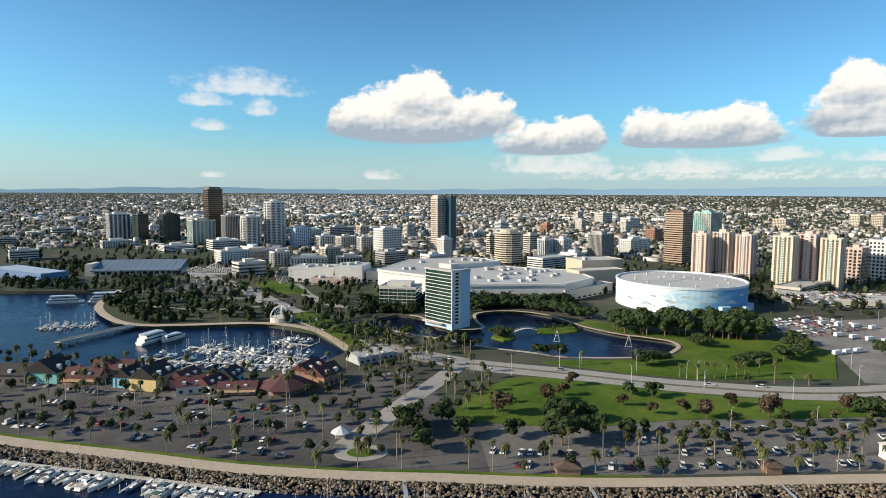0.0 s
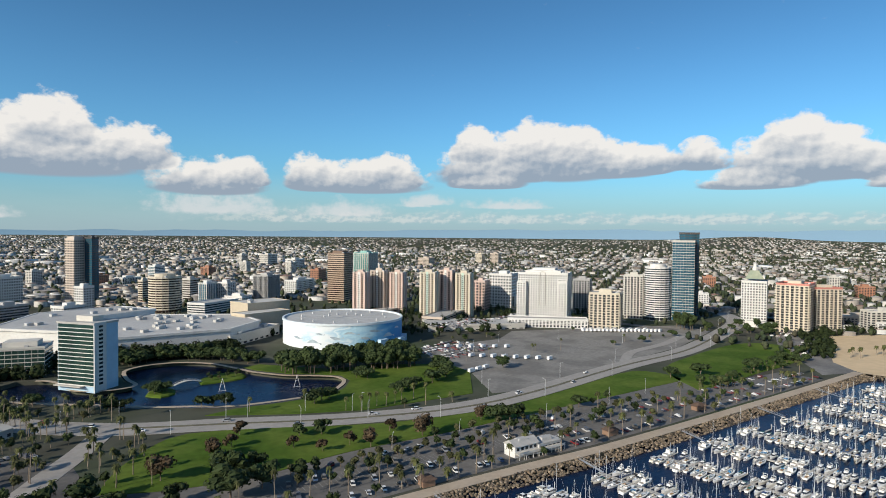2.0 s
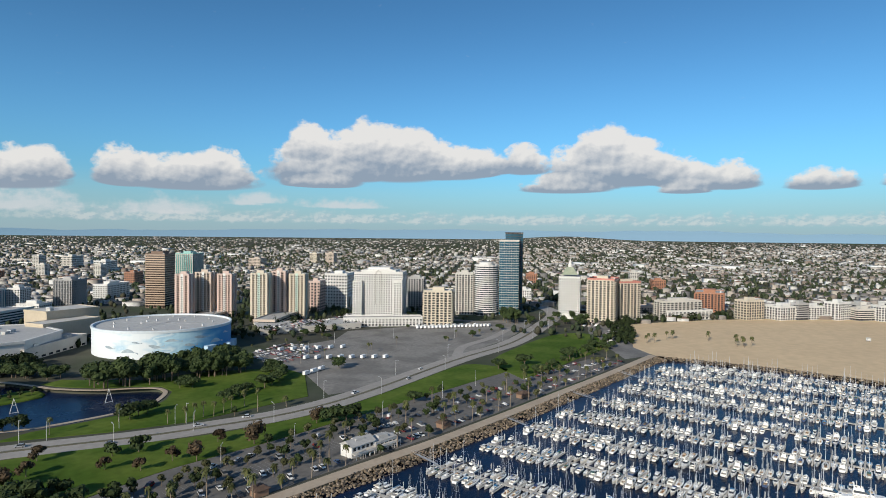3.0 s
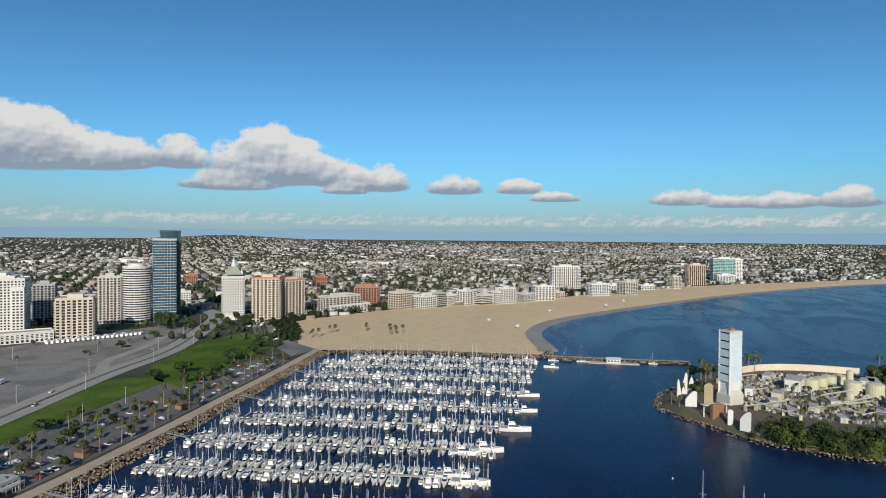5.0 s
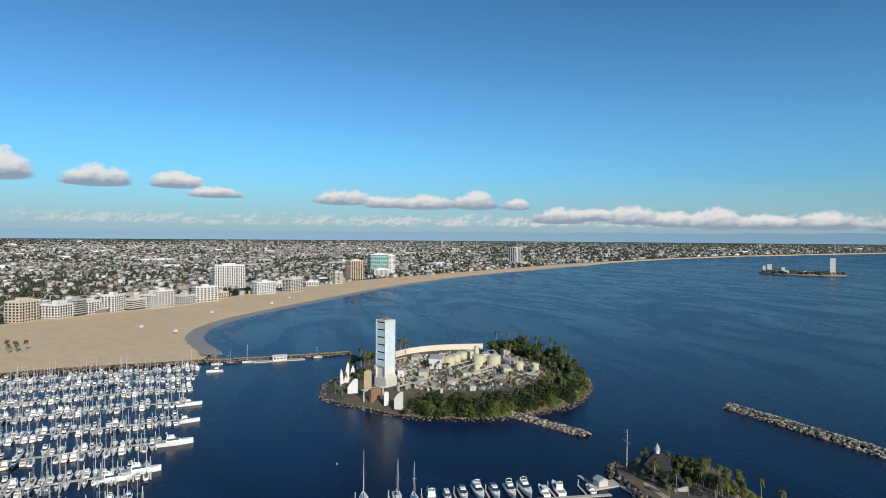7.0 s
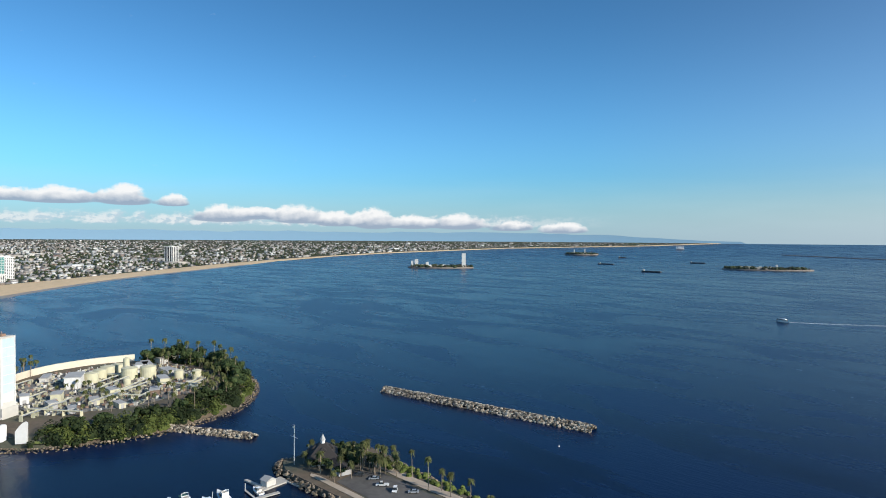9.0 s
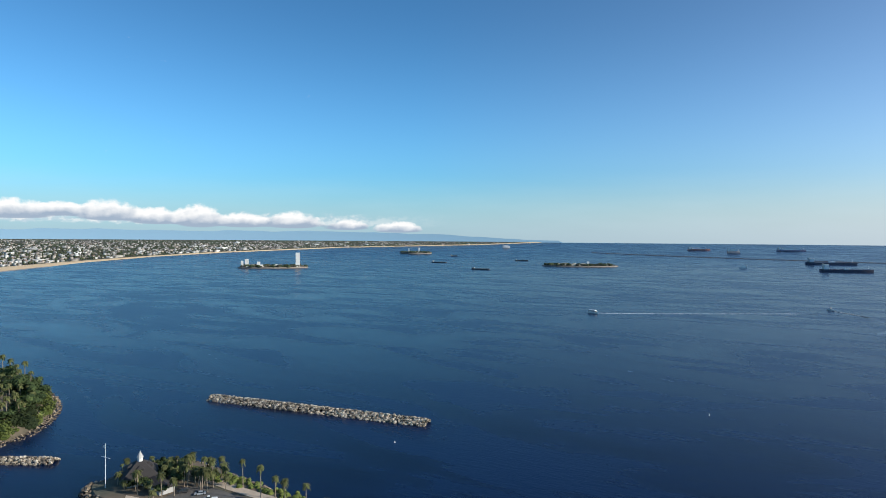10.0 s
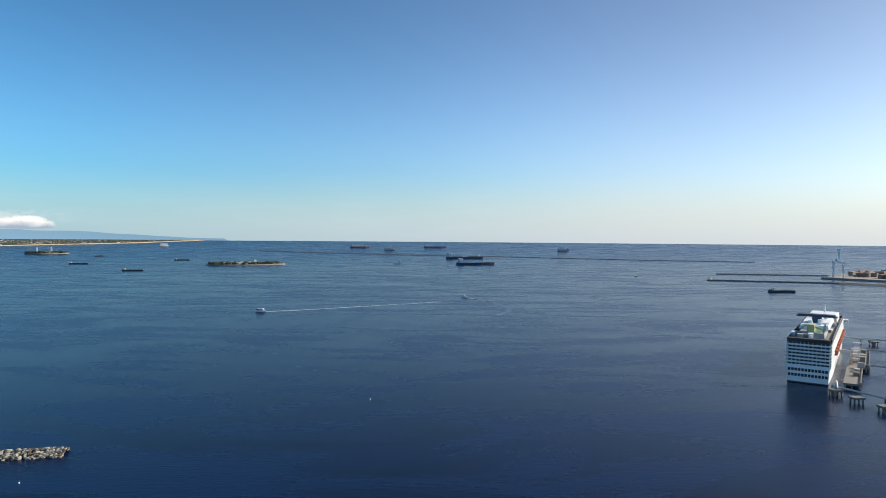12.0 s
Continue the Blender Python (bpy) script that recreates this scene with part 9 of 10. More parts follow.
# ---- mole with the little house ----
lh = thing("pilot_house", "grey-roofed house with a white cupola on the mole", "house", pose(241, -176, 3, 0, 0, -35) @ Matrix.Scale(0.92, 4))
part("wall", Mesh().box(-7, -6, -0.3, 7, 6, 4), GREY, lh)
part("roof", Mesh().prism([(-9, -8), (9, -8), (9, 8), (-9, 8)], 4, 9.5, 0.2), SHINGLE, lh)
part("cupola", Mesh().prism(ring(1.2), 9.0, 11.2), WHITE, lh)
part("spire", Mesh().prism(ring(1.6), 11.2, 14.4, 0.04), ROOFGREY, lh)
for s, (dx, dy) in enumerate(((8, 0), (-8, 0), (0, 7), (0, -7))):
    part("dormer", Mesh().box(dx * 0.55 - 1.4, dy * 0.55 - 1.4, 5, dx * 0.55 + 1.4, dy * 0.55 + 1.4, 7.4).prism([(dx * 0.55 - 1.8, dy * 0.55 - 1.8), (dx * 0.55 + 1.8, dy * 0.55 - 1.8), (dx * 0.55 + 1.8, dy * 0.55 + 1.8), (dx * 0.55 - 1.8, dy * 0.55 + 1.8)], 7.4, 8.6, 0.1), SHINGLE, lh)
for i in range(4):
    part("window", Mesh().box(-6 + i * 3.4, -6.06, 1.2, -4.2 + i * 3.4, -5.94, 2.8), GLASS, lh)
an = thing("guest_house", "dark-roofed low annex with white walls", "house", pose(225, -174, 3, 0, 0, -15) @ Matrix.Scale(0.78, 4))
part("wall", Mesh().box(-8, -4, -0.3, 8, 4, 3.2), GREY, an)
part("roof", Mesh().gable(-8, -4, 3.2, 8, 4, 2.2, 0.8), SHINGLE, an)
part("gable", Mesh().face((8.03, -4, 3.2), (8.03, 4, 3.2), (8.03, 0, 5.2)).face((-8.03, 4, 3.2), (-8.03, -4, 3.2), (-8.03, 0, 5.2)), WHITE, an)
fp = thing("signal_mast", "white signal mast with a yard on the rocks", "mast", (247, -164, 3))
part("pole", Mesh().tube(0, 0, -0.4, 19, 0.18, 0.1, 6), WHITE, fp)
part("yard", Mesh().rod((-3, 0, 13), (3, 0, 13), 0.1, 5), WHITE, fp)
part("flag", Mesh().box(0.1, -0.02, 17, 1.6, 0.02, 18), WHITE, fp)
for x, y, s in ((252, -178, 1.0), (244, -184, 0.8), (236, -190, 0.9), (230, -186, 0.8), (228, -192, 0.9), (216, -180, 0.8), (210, -184, 1.0), (207, -186, 1.0), (204, -190, 0.9), (200, -186, 0.8), (180, -186, 1.0), (176, -190, 1.0), (169, -188, 1.0),
                (220, -196, 0.9), (212, -195, 1.0), (196, -192, 0.9), (247, -172, 0.7), (160, -190, 0.9), (150, -189, 1.0)):
    plant("palm", x, y, s * 0.9, z=2.9)
for _ in range(22):
    plant("palm", isl.uniform(205, 236), isl.uniform(-192, -180), isl.uniform(0.75, 1.05), isl.choice((0, 1, 1, 2)), z=2.9)
for x, y, k in ((233, -168, 1), (229, -166, 0), (224, -168, 2), (218, -169, 0), (214, -172, 1), (236, -165, 2), (245, -168, 2), (231, -180, 1), (216, -164, 2)):
    plant("palm", x, y, 0.85, k, z=2.9)
for x, y in ((246, -190), (238, -194), (233, -182), (228, -188), (232, -171), (220, -170), (236, -169), (242, -188), (250, -186), (218, -190), (224, -182), (212, -190)):
    plant("round", x, y, 0.55, z=2.9)
mb = Mesh()
for _ in range(150):
    t = isl.random()
    x, y = (238 + isl.uniform(-14, 14), -190 + isl.uniform(-8, 6)) if t < 0.5 else (isl.uniform(150, 250), isl.choice((-197, -195, -193)) + isl.uniform(-2, 2))
    s = isl.uniform(0.7, 1.7)
    for _ in range(12):
        d = Vector((isl.gauss(0, 1), isl.gauss(0, 1), abs(isl.gauss(0, 1)))).normalized()
        c = Vector((x, y, 3.1)) + d * s
        u = d.orthogonal().normalized()
        b = d.cross(u)
        g = s * isl.uniform(0.25, 0.5)
        mb.face(c - u * g, c - b * g, c + u * g, c + b * g)
    mb.blob(x, y, 3.0, s, s, s, isl, 0.25, 6, 4)
tagged(part("mole_bushes", mb, SHRUB), "low green bushes along the mole", "bushes", kind="stuff")
for x, y, r_ in ((214, -176, 40), (206, -178, 45), (198, -176, 40), (190, -176, 130), (183, -180, 45)):
    place_car(x, y, r_, 3.12)
shed = thing("dock_shed", "small white shed on the float", "shed", pose(240, -146, 0, 0, 0, 5))
part("float", Mesh().box(-3.5, -9, -0.2, 3.5, 5, 0.6).box(-12, -9, -0.2, -3.5, -7.4, 0.6).box(3.5, 2, -0.2, 13, 3.6, 0.6), DOCKWOOD, shed)
part("wall", Mesh().box(-2.2, -2.4, 0.6, 2.2, 2.4, 3.1), OFFWHITE, shed)
part("roof", Mesh().gable(-2.2, -2.4, 3.1, 2.2, 2.4, 1.3, 0.3), ROOFGREY, shed)

# ---- buoys ----
for az, r_ in ((97, 300), (148, 330), (176, 420)):
    x, y = polar(az, r_)
    t = thing("buoy", "small white marker buoy on the water", "buoy", (x, y, 0), "buoys")
    part("float", Mesh().tube(0, 0, -0.4, 0.4, 0.4, 0.4, 8), WHITE, t)
    part("post", Mesh().tube(0, 0, 0.4, 1.2, 0.12, 0.08, 6), WHITE, t)

# ---- cruise ship and its pier ----
cs = thing("cruise_ship", "large white cruise ship moored at a pier", "cruise ship", pose(-393.4, -575.4, 0, 0, 0, math.degrees(math.atan2(-0.79, -0.612))))
L, B = 290, 31
hm_ = Mesh()
n = 14
for i in range(n):
    q = i / (n - 1)
    x = -L * 0.5 + L * q
    half = B / 2 * (0.94 + 0.06 * min(1, q * 6)) * (1 - max(0, (q - 0.72) / 0.28) ** 2)
    half = max(half, 0.2)
    hm_.v += [(x, -half, 13 + 3 * max(0, q - 0.8) * 5), (x, -half * 0.93, 0), (x, 0, -4), (x, half * 0.93, 0), (x, half, 13 + 3 * max(0, q - 0.8) * 5)]
for i in range(n - 1):
    a, b = i * 5, (i + 1) * 5
    for j in range(4):
        hm_.f.append((a + j, a + j + 1, b + j + 1, b + j))
    hm_.f.append((a + 4, a, b, b + 4))
hm_.f += [(4, 3, 2, 1, 0)]
SHIPWHITE = paint("ship_white", (0.8, 0.8, 0.79), 0.06)
part("hull", hm_, SHIPWHITE, cs)
part("boot_stripe", Mesh().box(-L * 0.5 - 0.15, -B * 0.445, -1, L * 0.3, B * 0.445, 1.0), paint("boot_dark_red", (0.06, 0.03, 0.035)), cs)
for d in range(7):
    z = 13 + d * 2.6
    x0 = -L * 0.5 + 1.5 + d * 0.7
    x1 = L * (0.30 - 0.012 * d)
    part("deck", Mesh().box(x0 + 2.2, -B / 2 + 1.2, z, x1, B / 2 - 1.2, z + 2.6), DARKFRAME, cs)
    part("balcony_edge", rim([(x0, -B / 2), (x1, -B / 2), (x1, B / 2), (x0, B / 2)], [(x0 + 0.4, -B / 2 + 0.4), (x1 - 0.4, -B / 2 + 0.4), (x1 - 0.4, B / 2 - 0.4), (x0 + 0.4, B / 2 - 0.4)], z - 0.2, z + 0.95), SHIPWHITE, cs)
    part("deck_slab", Mesh().box(x0, -B / 2, z - 0.35, x1, B / 2, z), SHIPWHITE, cs)
    for i in range(11):
        u = -B / 2 + (i + 0.5) * B / 11
        part("divider", Mesh().box(x0 + 0.2, u - 0.12, z, x0 + 2.2, u + 0.12, z + 2.3), SHIPWHITE, cs)
for i in range(12):
    u = -B / 2 + 3 + i * (B - 6) / 11
    for zz in (5, 9.2):
        part("stern_window", Mesh().box(-L * 0.5 - 0.12, u - 0.9, zz, -L * 0.5 + 0.1, u + 0.9, zz + 2.2), GLASS, cs)
for s in (-1, 1):
    for i in range(9):
        part("lifeboat", hull_mesh(11, 4.2, 2.4, 0.1).box(-4.5, -1.6, 2.3, 4, 1.6, 3.8, taper=0.75), paint("lifeboat_orange", (0.5, 0.13, 0.06)) if i == 0 and s == -1 else bpy.data.materials["lifeboat_orange"], cs, "orange lifeboat", at=(-90 + i * 18, s * (B / 2 + 0.6), 16.5))
TOPZ = 13 + 7 * 2.6
TEAKDECK = paint("worn_teak_deck", (0.2, 0.17, 0.14), 0.25)
SHIPGREY = paint("ship_grey", (0.32, 0.32, 0.32), 0.15)
part("lido_deck", Mesh().box(-L * 0.47, -B / 2, TOPZ, L * 0.24, B / 2, TOPZ + 0.5), TEAKDECK, cs)
part("stern_gallery", Mesh().box(-L * 0.478, -B * 0.47, TOPZ - 2.7, -L * 0.46, B * 0.47, TOPZ + 2.6), DARKFRAME, cs, "dark glazed gallery at the stern")
part("wind_screen", rim([(-L * 0.468, -B * 0.495), (L * 0.2, -B * 0.495), (L * 0.2, B * 0.495), (-L * 0.468, B * 0.495)], [(-L * 0.465, -B * 0.485), (L * 0.198, -B * 0.485), (L * 0.198, B * 0.485), (-L * 0.465, B * 0.485)], TOPZ + 0.5, TOPZ + 2.6), BOATGLASS, cs)
ship_rnd = random.Random(77)
for i in range(40):
    x, y = ship_rnd.uniform(-0.44, 0.18) * L, ship_rnd.uniform(-0.42, 0.42) * B
    w = ship_rnd.uniform(1.5, 5)
    part("deck_fitting", Mesh().box(x - w, y - w * 0.5, TOPZ + 0.5, x + w, y + w * 0.5, TOPZ + ship_rnd.uniform(1.6, 4.6), taper=0.93), ship_rnd.choice((SHIPWHITE, SHIPGREY, SHIPGREY, TEAKDECK, DARKFRAME)), cs)
part("sun_deck_house", Mesh().box(-L * 0.4, -B * 0.3, TOPZ + 0.5, -L * 0.2, B * 0.32, TOPZ + 4, taper=0.94), SHIPGREY, cs)
part("sports_court", Mesh().box(-L * 0.39, -B * 0.28, TOPZ + 4, -L * 0.31, B * 0.1, TOPZ + 4.3), paint("court_green", (0.17, 0.26, 0.14), 0.2), cs, "green sports court")
for k in range(5):
    part("net_post", Mesh().box(-L * 0.39 + k * 5.5, -B * 0.28, TOPZ + 4.3, -L * 0.39 + k * 5.5 + 0.4, -B * 0.26, TOPZ + 10), SHIPGREY, cs)
part("mid_house", Mesh().box(-L * 0.05, -B * 0.36, TOPZ, L * 0.16, B * 0.36, TOPZ + 3.6), TEAKDECK, cs)
part("slide_tower", Mesh().box(-L * 0.375, -B * 0.05, TOPZ + 4, -L * 0.34, B * 0.12, TOPZ + 10.5).rod((-L * 0.34, 4, TOPZ + 9), (-L * 0.3, 9, TOPZ + 5), 0.8, 6).rod((-L * 0.36, -1, TOPZ + 9), (-L * 0.33, -8, TOPZ + 5), 0.8, 6), paint("slide_yellow", (0.5, 0.47, 0.24), 0.25), cs)
part("dome", Mesh().tube(-L * 0.27, -3.5, TOPZ + 4, TOPZ + 12, 2.2, 1.6, 10).tube(-L * 0.27, 3.5, TOPZ + 4, TOPZ + 11, 2.2, 1.6, 10), SHIPWHITE, cs, "white exhaust housings")
fn = Mesh().prism([(-10, -4.5), (8, -4.5), (8, 4.5), (-10, 4.5)], TOPZ, TOPZ + 14, 0.7)
part("funnel", fn, paint("funnel_navy", (0.04, 0.06, 0.1)), cs, "dark blue winged funnel", at=(-L * 0.2, 0, 0))
part("funnel_wing", Mesh().box(-7, -16, TOPZ + 12.4, 3, 16, TOPZ + 14.6, taper=0.86), bpy.data.materials["funnel_navy"], cs, at=(-L * 0.2, 0, 0))
part("upper_house", Mesh().box(-L * 0.3, -B * 0.34, TOPZ + 4, -L * 0.04, B * 0.36, TOPZ + 7.4, taper=0.95), SHIPWHITE, cs)
part("fore_house", Mesh().box(L * 0.02, -B * 0.4, TOPZ + 0.5, L * 0.2, B * 0.4, TOPZ + 6.5, taper=0.93), SHIPWHITE, cs)
part("radome", Mesh().blob(-L * 0.1, -5, TOPZ + 10, 2.6, 2.6, 2.6, random.Random(2), 0.0, 12, 8), SHIPWHITE, cs, "white radar dome", smooth=True)
part("radome", Mesh().blob(-L * 0.07, 6, TOPZ + 9.6, 2.2, 2.2, 2.2, random.Random(2), 0.0, 12, 8), SHIPWHITE, cs, "white radar dome", smooth=True)
part("radar_mast", Mesh().tube(L * 0.16, 0, TOPZ + 3.4, TOPZ + 14, 1.2, 0.4, 8), SHIPWHITE, cs)
part("bridge_wing", Mesh().box(L * 0.25, -B * 0.62, TOPZ - 6, L * 0.29, B * 0.62, TOPZ - 3), SHIPWHITE, cs)
CONC = paint("pier_concrete", (0.19, 0.17, 0.145), 0.3)
pr_ = thing("ship_pier", "concrete ship pier on piles beside the liner", "pier", pose(-319, -452, 0, 0, 0, math.degrees(math.atan2(-0.79, -0.612))))
part("deck", Mesh().box(-3, -17.5, 2.6, 76, -6.5, 4.2).box(76, -22, 2.6, 165, -7, 4.2), CONC, pr_)
part("kerb", Mesh().box(-3, -17.8, 4.2, 76, -17.1, 5.6).box(76, -22.3, 4.2, 165, -21.6, 5.6), CONC, pr_)
for i in range(12):
    for y in (-16.5, -12, -7.5):
        part("pile", Mesh().tube(-1 + i * 14, y, -2, 2.8, 0.7, 0.7, 8), CONC, pr_)
for x in (92, 112, 132):
    tower = Mesh()
    for dx in (-3, 3):
        for dy in (-2.5, 2.5):
            tower.box(x + dx - 0.3, -12 + dy - 0.3, 4.2, x + dx + 0.3, -12 + dy + 0.3, 17 if x != 112 else 12)
    for z in (8, 12, 16.4):
        if z < 13 or x != 112:
            tower.box(x - 3.4, -15, z, x + 3.4, -9, z + 0.5)
    part("gangway_tower", tower, METALGREY, pr_, "open steel gangway tower")
part("gangway", Mesh().box(108, -9, 10.4, 111, 2, 12.6), METALGREY, pr_)
for i, (x, w, h_) in enumerate(((30, 4, 3), (48, 6, 2.4), (100, 8, 4.5), (122, 7, 3.5), (146, 9, 4.2), (66, 3, 5))):
    part("store", Mesh().box(x, -16 - (i > 1) * 3, 4.2, x + w, -12 - (i > 1) * 2, 4.2 + h_), (CONC, GREY)[i % 2], pr_)
for k, (x, y) in enumerate(((-302, -425), (-302, -404), (-305, -382), (-489, -631), (-330, -354))):
    t = thing("mooring_dolphin", "concrete mooring dolphin on piles", "dolphin", (x, y, 0), "mooring dolphins")
    part("cap", Mesh().box(-4, -3, 3.0, 4, 3, 4.4), CONC, t)
    for dx in (-3, 0, 3):
        for dy in (-2, 2):
            part("pile", Mesh().tube(dx, dy, -2, 3.1, 0.55, 0.55, 7), CONC, t)
for a, b in (((-318, -447), (-303, -425)), ((-305, -433), (-316, -396)), ((-316, -396), (-340, -330)), ((-484, -643), (-560, -590)), ((-441, -576), (-520, -500)), ((-385, -505), (-450, -440)), ((-470, -660), (-489, -631))):
    t = thing("catwalk", "long pale catwalk between mooring points", "catwalk", (0, 0, 0), "catwalks")
    part("truss", Mesh().rod((*a, 5.2), (*b, 5.2), 0.75, 4), OFFWHITE, t)
    n = max(1, int(math.hypot(b[0] - a[0], b[1] - a[1]) / 22))
    for i in range(n + 1):
        q = i / max(n, 1)
        part("leg", Mesh().tube(a[0] + (b[0] - a[0]) * q, a[1] + (b[1] - a[1]) * q, -2, 5.0, 0.6, 0.6, 7), CONC, t)

# ---- far islands, port and breakwaters ----
def far_z(x, y):
    return float(far_rise(math.hypot(x, y)))


def low_island(name, label, ax, ay, bx, by, width, seed, towers=()):
    rnd = random.Random(seed)
    z = far_z((ax + bx) / 2, (ay + by) / 2)
    d = np.array((bx - ax, by - ay))
    L = np.linalg.norm(d)
    ang_ = math.degrees(math.atan2(d[1], d[0]))
    t = thing(name, label, "island", pose((ax + bx) / 2, (ay + by) / 2, z, 0, 0, ang_))
    pts = [(L / 2 * math.cos(a) * (0.9 + 0.1 * math.cos(2 * a)), width / 2 * math.sin(a)) for a in np.linspace(0, 6.283, 29)[:-1]]
    part("shore", Mesh().prism(pts, -3, 4.5, 0.95), paint("shore_rock_%d" % seed, (0.2, 0.17, 0.14), 0.3), t)
    m = Mesh()
    for _ in range(150):
        a, q = rnd.uniform(0, 6.283), rnd.uniform(0.5, 0.92) if rnd.random() < 0.7 else rnd.uniform(0, 0.9)
        s = rnd.uniform(2.5, 6)
        m.blob(L / 2 * q * math.cos(a), width / 2 * q * math.sin(a), 5 + s * 0.5, s * 1.3, s * 1.3, s, rnd, 0.3, 6, 4)
    tagged(part("trees", m, FARTREE, t), kind="stuff")
    m = Mesh()
    for i in range(16):
        x, y = rnd.uniform(-0.4, 0.4) * L, rnd.uniform(-0.3, 0.3) * width
        w = rnd.uniform(4, 14)
        part("shed", Mesh().box(x - w, y - 4, 4, x + w, y + 4, rnd.uniform(7, 13)), rnd.choice((WHITE, OFFWHITE, CREAM)), t)
    for x, w, h_ in towers:
        part("tower", Mesh().box(x * L - w / 2, -w / 2, 4, x * L + w / 2, w / 2, h_), WHITE, t)
    return t


low_island("oil_island", "far oil island with two white towers", 1668, -1600, 1475, -1765, 110, 51, ((0.34, 15, 55), (-0.36, 12, 32), (-0.2, 10, 22), (-0.42, 8, 26)))
low_island("oil_island", "far low wooded oil island", 814, -2425, 525, -2563, 130, 52, ((0.1, 8, 20),))
low_island("oil_island", "distant low wooded oil island", 1976, -3197, 1787, -3279, 120, 53, ((0.1, 6, 34), (-0.2, 6, 30)))
for k, (a, b, w, h_) in enumerate((((949, -3826), (-528, -3434), 12, 2.6), ((-528, -3434), (-1657, -2925), 12, 2.6), ((-993, -1975), (-1320, -1905), 9, 3.2), ((-813, -1662), (-880, -1790), 8, 2.4), ((-813, -1662), (-1130, -1552), 9, 3.2), ((-1115, -1556), (-1500, -1130), 34, 4.5))):
    m = Mesh()
    n = 12
    for i in range(n):
        p, q = [np.array(a) + (np.array(b) - np.array(a)) * s / n for s in (i, i + 1)]
        t = (q - p) / np.linalg.norm(q - p)
        s = np.array((-t[1], t[0]))
        z0, z1 = far_z(*p), far_z(*q)
        P = [(*(p + s * w), z0 - 2), (*(p + s * w * 0.4), z0 + h_), (*(p - s * w * 0.4), z0 + h_), (*(p - s * w), z0 - 2)]
        Q = [(*(q + s * w), z1 - 2), (*(q + s * w * 0.4), z1 + h_), (*(q - s * w * 0.4), z1 + h_), (*(q - s * w), z1 - 2)]
        for j in range(3):
            m.face(P[j], P[j + 1], Q[j + 1], Q[j])
    tagged(part("breakwater", m, paint("far_rock_%d" % k, (0.13, 0.12, 0.11), 0.3)), "long low rock breakwater far out", "breakwater", kind="structure")
port = surface("ground_port", [(-1330, -1860), (-1200, -1760), (-1290, -1640), (-1500, -1400), (-2200, -1500), (-2300, -2000), (-1600, -2150)], 5.0, paint("port_ground", (0.3, 0.24, 0.19), 0.3), "port pier with stacked goods", 7)
pm = Mesh()
prd = random.Random(61)
for _ in range(160):
    x, y = prd.uniform(-2100, -1330), prd.uniform(-2050, -1620)
    if inside([(x, y)], [(-1330, -1840), (-1330, -1660), (-2200, -1520), (-2250, -1980), (-1600, -2120)])[0]:
        pm.box(-18, -6, 0, 18, 6, prd.uniform(5, 14), prd.choice((0.5, 0.5, 2.07)), (x, y, 5))
tagged(part("stacked_containers", pm, palette("container_paint", [(0.3, 0.2, 0.15), (0.35, 0.3, 0.26), (0.2, 0.22, 0.25), (0.4, 0.36, 0.3), (0.25, 0.14, 0.1)], 0.7)), "stacked containers on the port pier", "containers", kind="stuff")
cr = thing("port_crane", "tall pale gantry crane on the port pier", "crane", pose(-1250, -1758, 5, 0, 0, 60))
for x in (-14, 14):
    for y in (-12, 12):
        part("leg", Mesh().box(x - 1.5, y - 1.5, -0.5, x + 1.5, y + 1.5, 48), SHIPWHITE, cr)
part("beam", Mesh().box(-18, -14, 44, 18, 14, 48), SHIPWHITE, cr)
part("apex", Mesh().box(-4, -3, 48, 2, 3, 84), SHIPWHITE, cr)
part("boom", Mesh().rod((14, 0, 48), (22, 0, 84), 1.8, 4), SHIPWHITE, cr)
part("machine_house", Mesh().box(-16, -6, 48, -4, 6, 55), OFFWHITE, cr)


def ship(label, x0, y0, x1, y1, hullcol, seed, H=14, white=False):
    d = np.array((x1 - x0, y1 - y0))
    L = float(np.linalg.norm(d))
    cx, cy = (x0 + x1) / 2, (y0 + y1) / 2
    t = thing("ship", label, "ship", pose(cx, cy, far_z(cx, cy), 0, 0, math.degrees(math.atan2(d[1], d[0]))), "ships at anchor")
    part("hull", hull_mesh(L, L * 0.15, H * 0.62, 0.2, 0.92), paint("ship_hull_%d" % seed, hullcol, 0.12), t)
    part("bridge", Mesh().box(-L * 0.42, -L * 0.06, H * 0.55, -L * 0.34, L * 0.06, H * 1.7), SHIPWHITE, t)
    part("funnel", Mesh().box(-L * 0.46, -L * 0.015, H * 0.55, -L * 0.43, L * 0.015, H * 1.9), OFFWHITE, t)
    part("deck_house", Mesh().box(-L * 0.05, -L * 0.02, H * 0.6, L * 0.08, L * 0.02, H * 0.95), SHIPWHITE, t)
    part("mast", Mesh().tube(L * 0.4, 0, H * 0.6, H * 1.5, 0.8, 0.5, 6), SHIPWHITE, t)
    if white:
        part("superstructure", Mesh().box(-L * 0.3, -L * 0.05, H * 0.6, L * 0.3, L * 0.05, H * 1.5), SHIPWHITE, t)
    return t


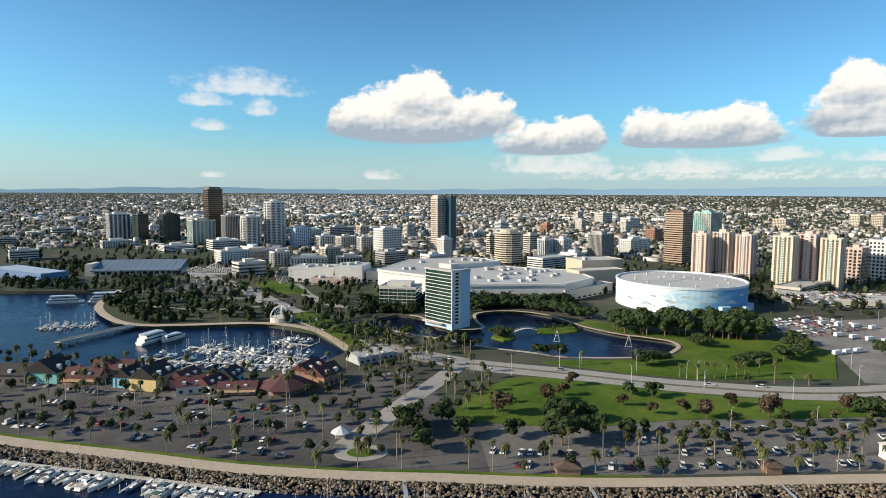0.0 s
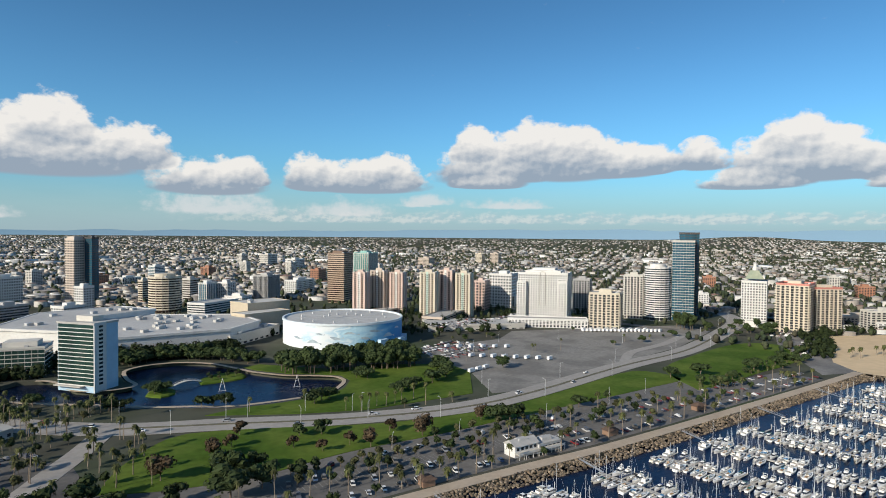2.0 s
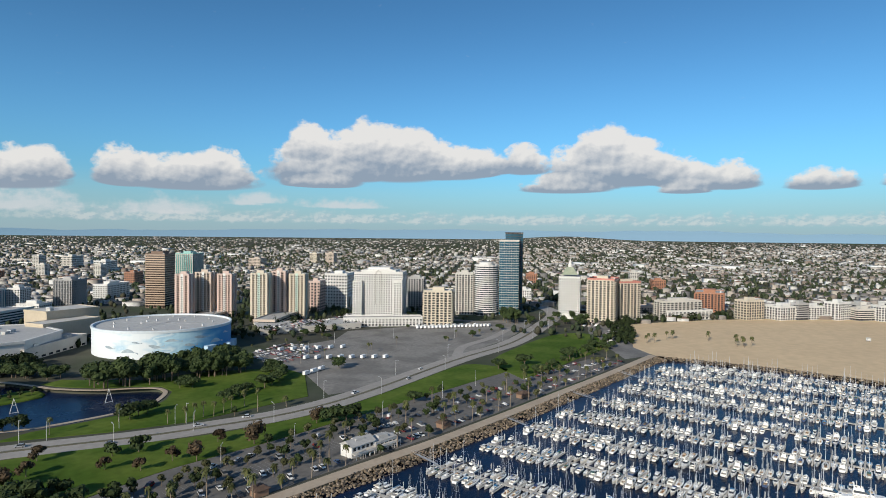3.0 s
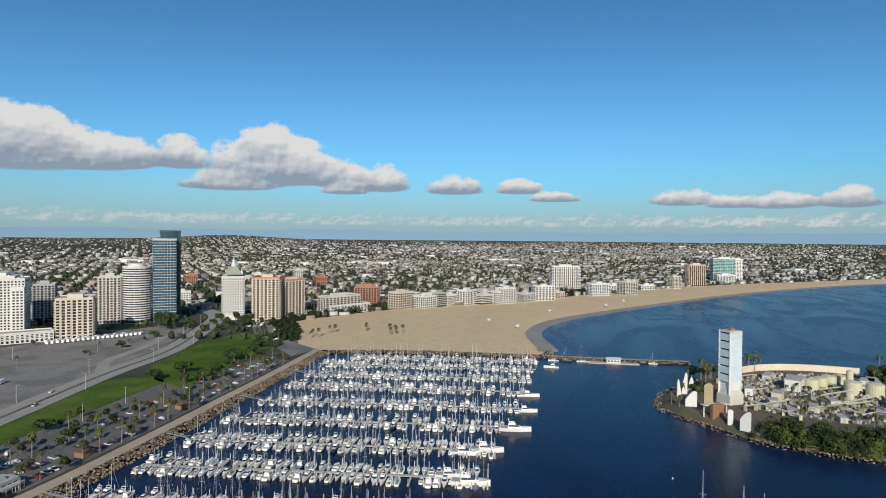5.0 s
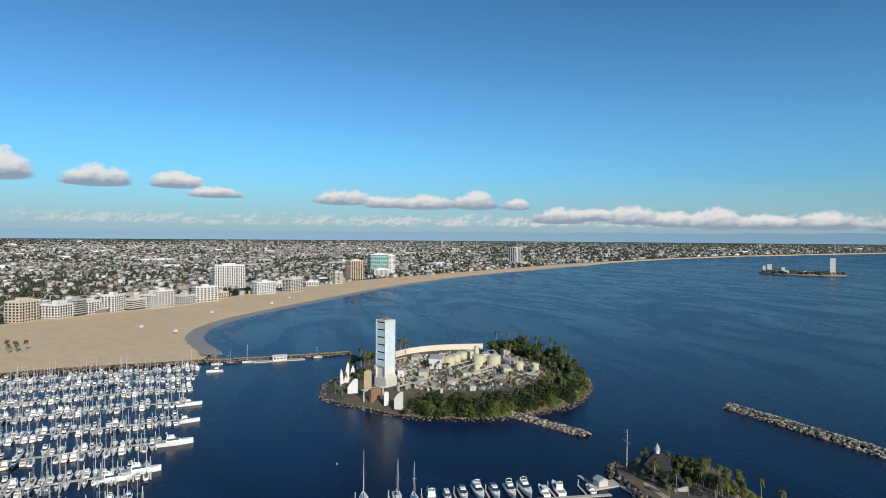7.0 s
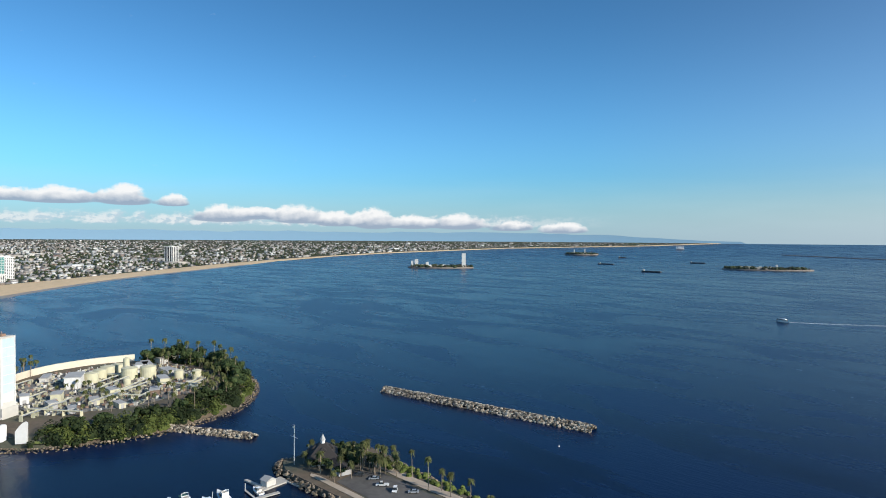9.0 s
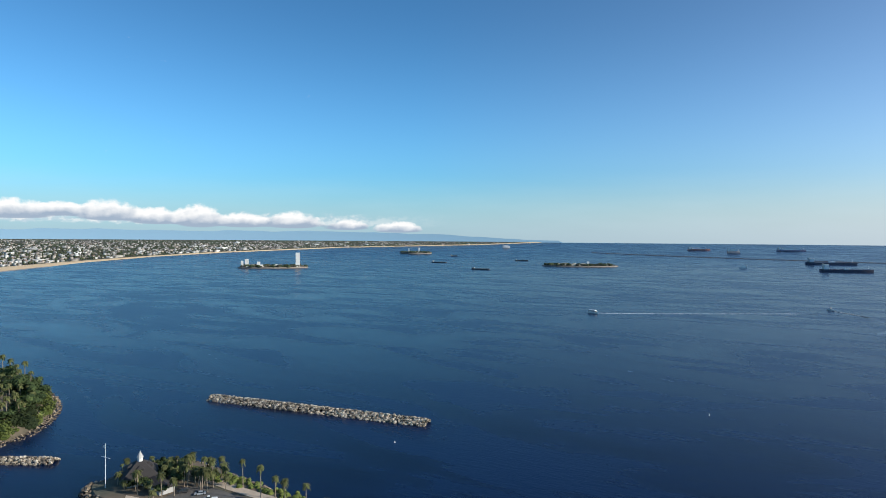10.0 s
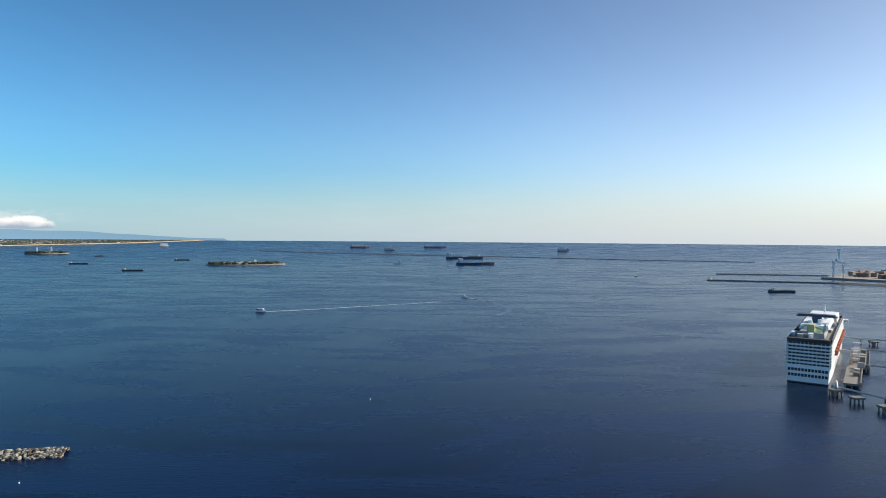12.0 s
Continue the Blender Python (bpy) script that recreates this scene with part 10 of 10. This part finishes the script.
ship("dark tanker at anchor", -167, -3262, -367, -3273, (0.07, 0.075, 0.11), 1, 16)
ship("dark tanker low in the water", -178, -2590, -341, -2610, (0.05, 0.055, 0.09), 2, 16)
ship("red-hulled cargo ship far out", 443, -4277, 309, -4299, (0.5, 0.24, 0.2), 3, 12, True)
ship("white and orange ship far out", 200, -4086, 130, -4090, (0.72, 0.5, 0.42), 4, 17, True)
ship("blue-grey cargo ship far out", -65, -4342, -226, -4352, (0.36, 0.3, 0.38), 5, 12, True)
ship("white and red ship far out", -940, -4010, -1010, -3990, (0.72, 0.46, 0.4), 6, 17, True)
ship("white ferry far out", 1640, -4040, 1592, -4059, (0.7, 0.7, 0.7), 7, 12, True)
ship("small white ship far out", 60, -2700, 88, -2696, (0.7, 0.7, 0.7), 8, 8, True)
for i, (x0, y0, x1, y1) in enumerate(((1346, -2466, 1277, -2474), (928, -2000, 863, -2006), (1110, -2905, 1046, -2918), (1580, -3115, 1545, -3130), (-766, -1291, -820, -1292))):
    d = np.array((x1 - x0, y1 - y0))
    L = float(np.linalg.norm(d))
    t = thing("barge", "dark flat barge at anchor", "barge", pose((x0 + x1) / 2, (y0 + y1) / 2, far_z(x0, y0), 0, 0, math.degrees(math.atan2(d[1], d[0]))), "barges")
    part("hull", Mesh().box(-L / 2, -7, -1, L / 2, 7, 4.5, taper=0.97), paint("barge_%d" % i, (0.05, 0.05, 0.055), 0.2), t)
    part("wheelhouse", Mesh().box(-L / 2 + 1, -3, 4.5, -L / 2 + 8, 3, 8.5), OFFWHITE, t)

# ---- boats under way, with their wakes ----
FOAM = mat("wake_foam", (0.55, 0.6, 0.64), 0.6, var=0.35, scale=0.12, big=0.03, space="World")
OLDWAKE = mat("faint_wake_water", (0.1, 0.15, 0.2), 0.5, var=0.5, spec=0.25, scale=0.1, big=0.02, space="World")


def wake(name, pts, w0, w1, material=FOAM, z=0.05):
    """A thin trail on the water, ragged at its edges."""
    line = smooth_line(pts, 9)
    m = Mesh()
    n = len(line)
    wr = random.Random(n)
    half = [(w0 + (w1 - w0) * i / n) * wr.uniform(0.6, 1.25) for i in range(n)]
    half[-1] = 0.05
    sides = [[offset(line, s * h)[i] for i, h in enumerate(half)] for s in (1, -1)]
    for i in range(n - 1):
        m.face((*sides[0][i], z), (*sides[1][i], z), (*sides[1][i + 1], z), (*sides[0][i + 1], z))
    return tagged(part(name, m, material), "pale wake behind a moving boat", "wake", kind="structure")


wake("wake_1", [(220, -922), (170, -945), (90, -990), (-50, -1073)], 2.6, 2.2)
wake("wake_2", [(-96, -1141), (-130, -1075), (-150, -960), (-120, -880)], 2.4, 4.5, OLDWAKE)
wake("wake_4", [(-96, -1141), (-122, -1100), (-140, -1050)], 2.4, 2.0)
wake("wake_3", [(-50, -1073), (-180, -1106), (-329, -1175), (-457, -1221)], 1.3, 0.8, OLDWAKE)
make_tour("dark-hulled work boat under way", 18, 5, 1).matrix_basis = pose(226, -919, 0, 0, 0, 155)
boat_at(5, pose(-95, -1150, 0, 0, 0, 120) @ Matrix.Scale(1.1, 4))
for x, y in ((-674, -1843), (-352, -2311)):
    boat_at(1, pose(x, y, 0, 0, 0, 30) @ Matrix.Scale(1.5, 4))

# ---- set out the trees: the nearest as things, the rest joined ----
planted.sort(key=lambda q: q[1].translation.length)
rest = {"palm": [], "tree": []}
count = {"palm": 0, "tree": 0}
MODELS = [t for kind in TREES.values() for t in kind]
for src, m in planted:
    kind = "palm" if src["category"] == "palm tree" else "tree"
    if src not in used_first:
        used_first.add(src)
        src.matrix_basis = m
    elif count[kind] < 205:
        copy_thing(src, m).matrix_basis = m
    else:
        rest[kind].append((MODELS.index(src), m))
        continue
    count[kind] += 1
joined("more_palms", "more fan palms farther from the shore", "palms", rest["palm"], MODELS)
joined("more_trees", "more dark leafy trees farther off", "trees", rest["tree"], MODELS)
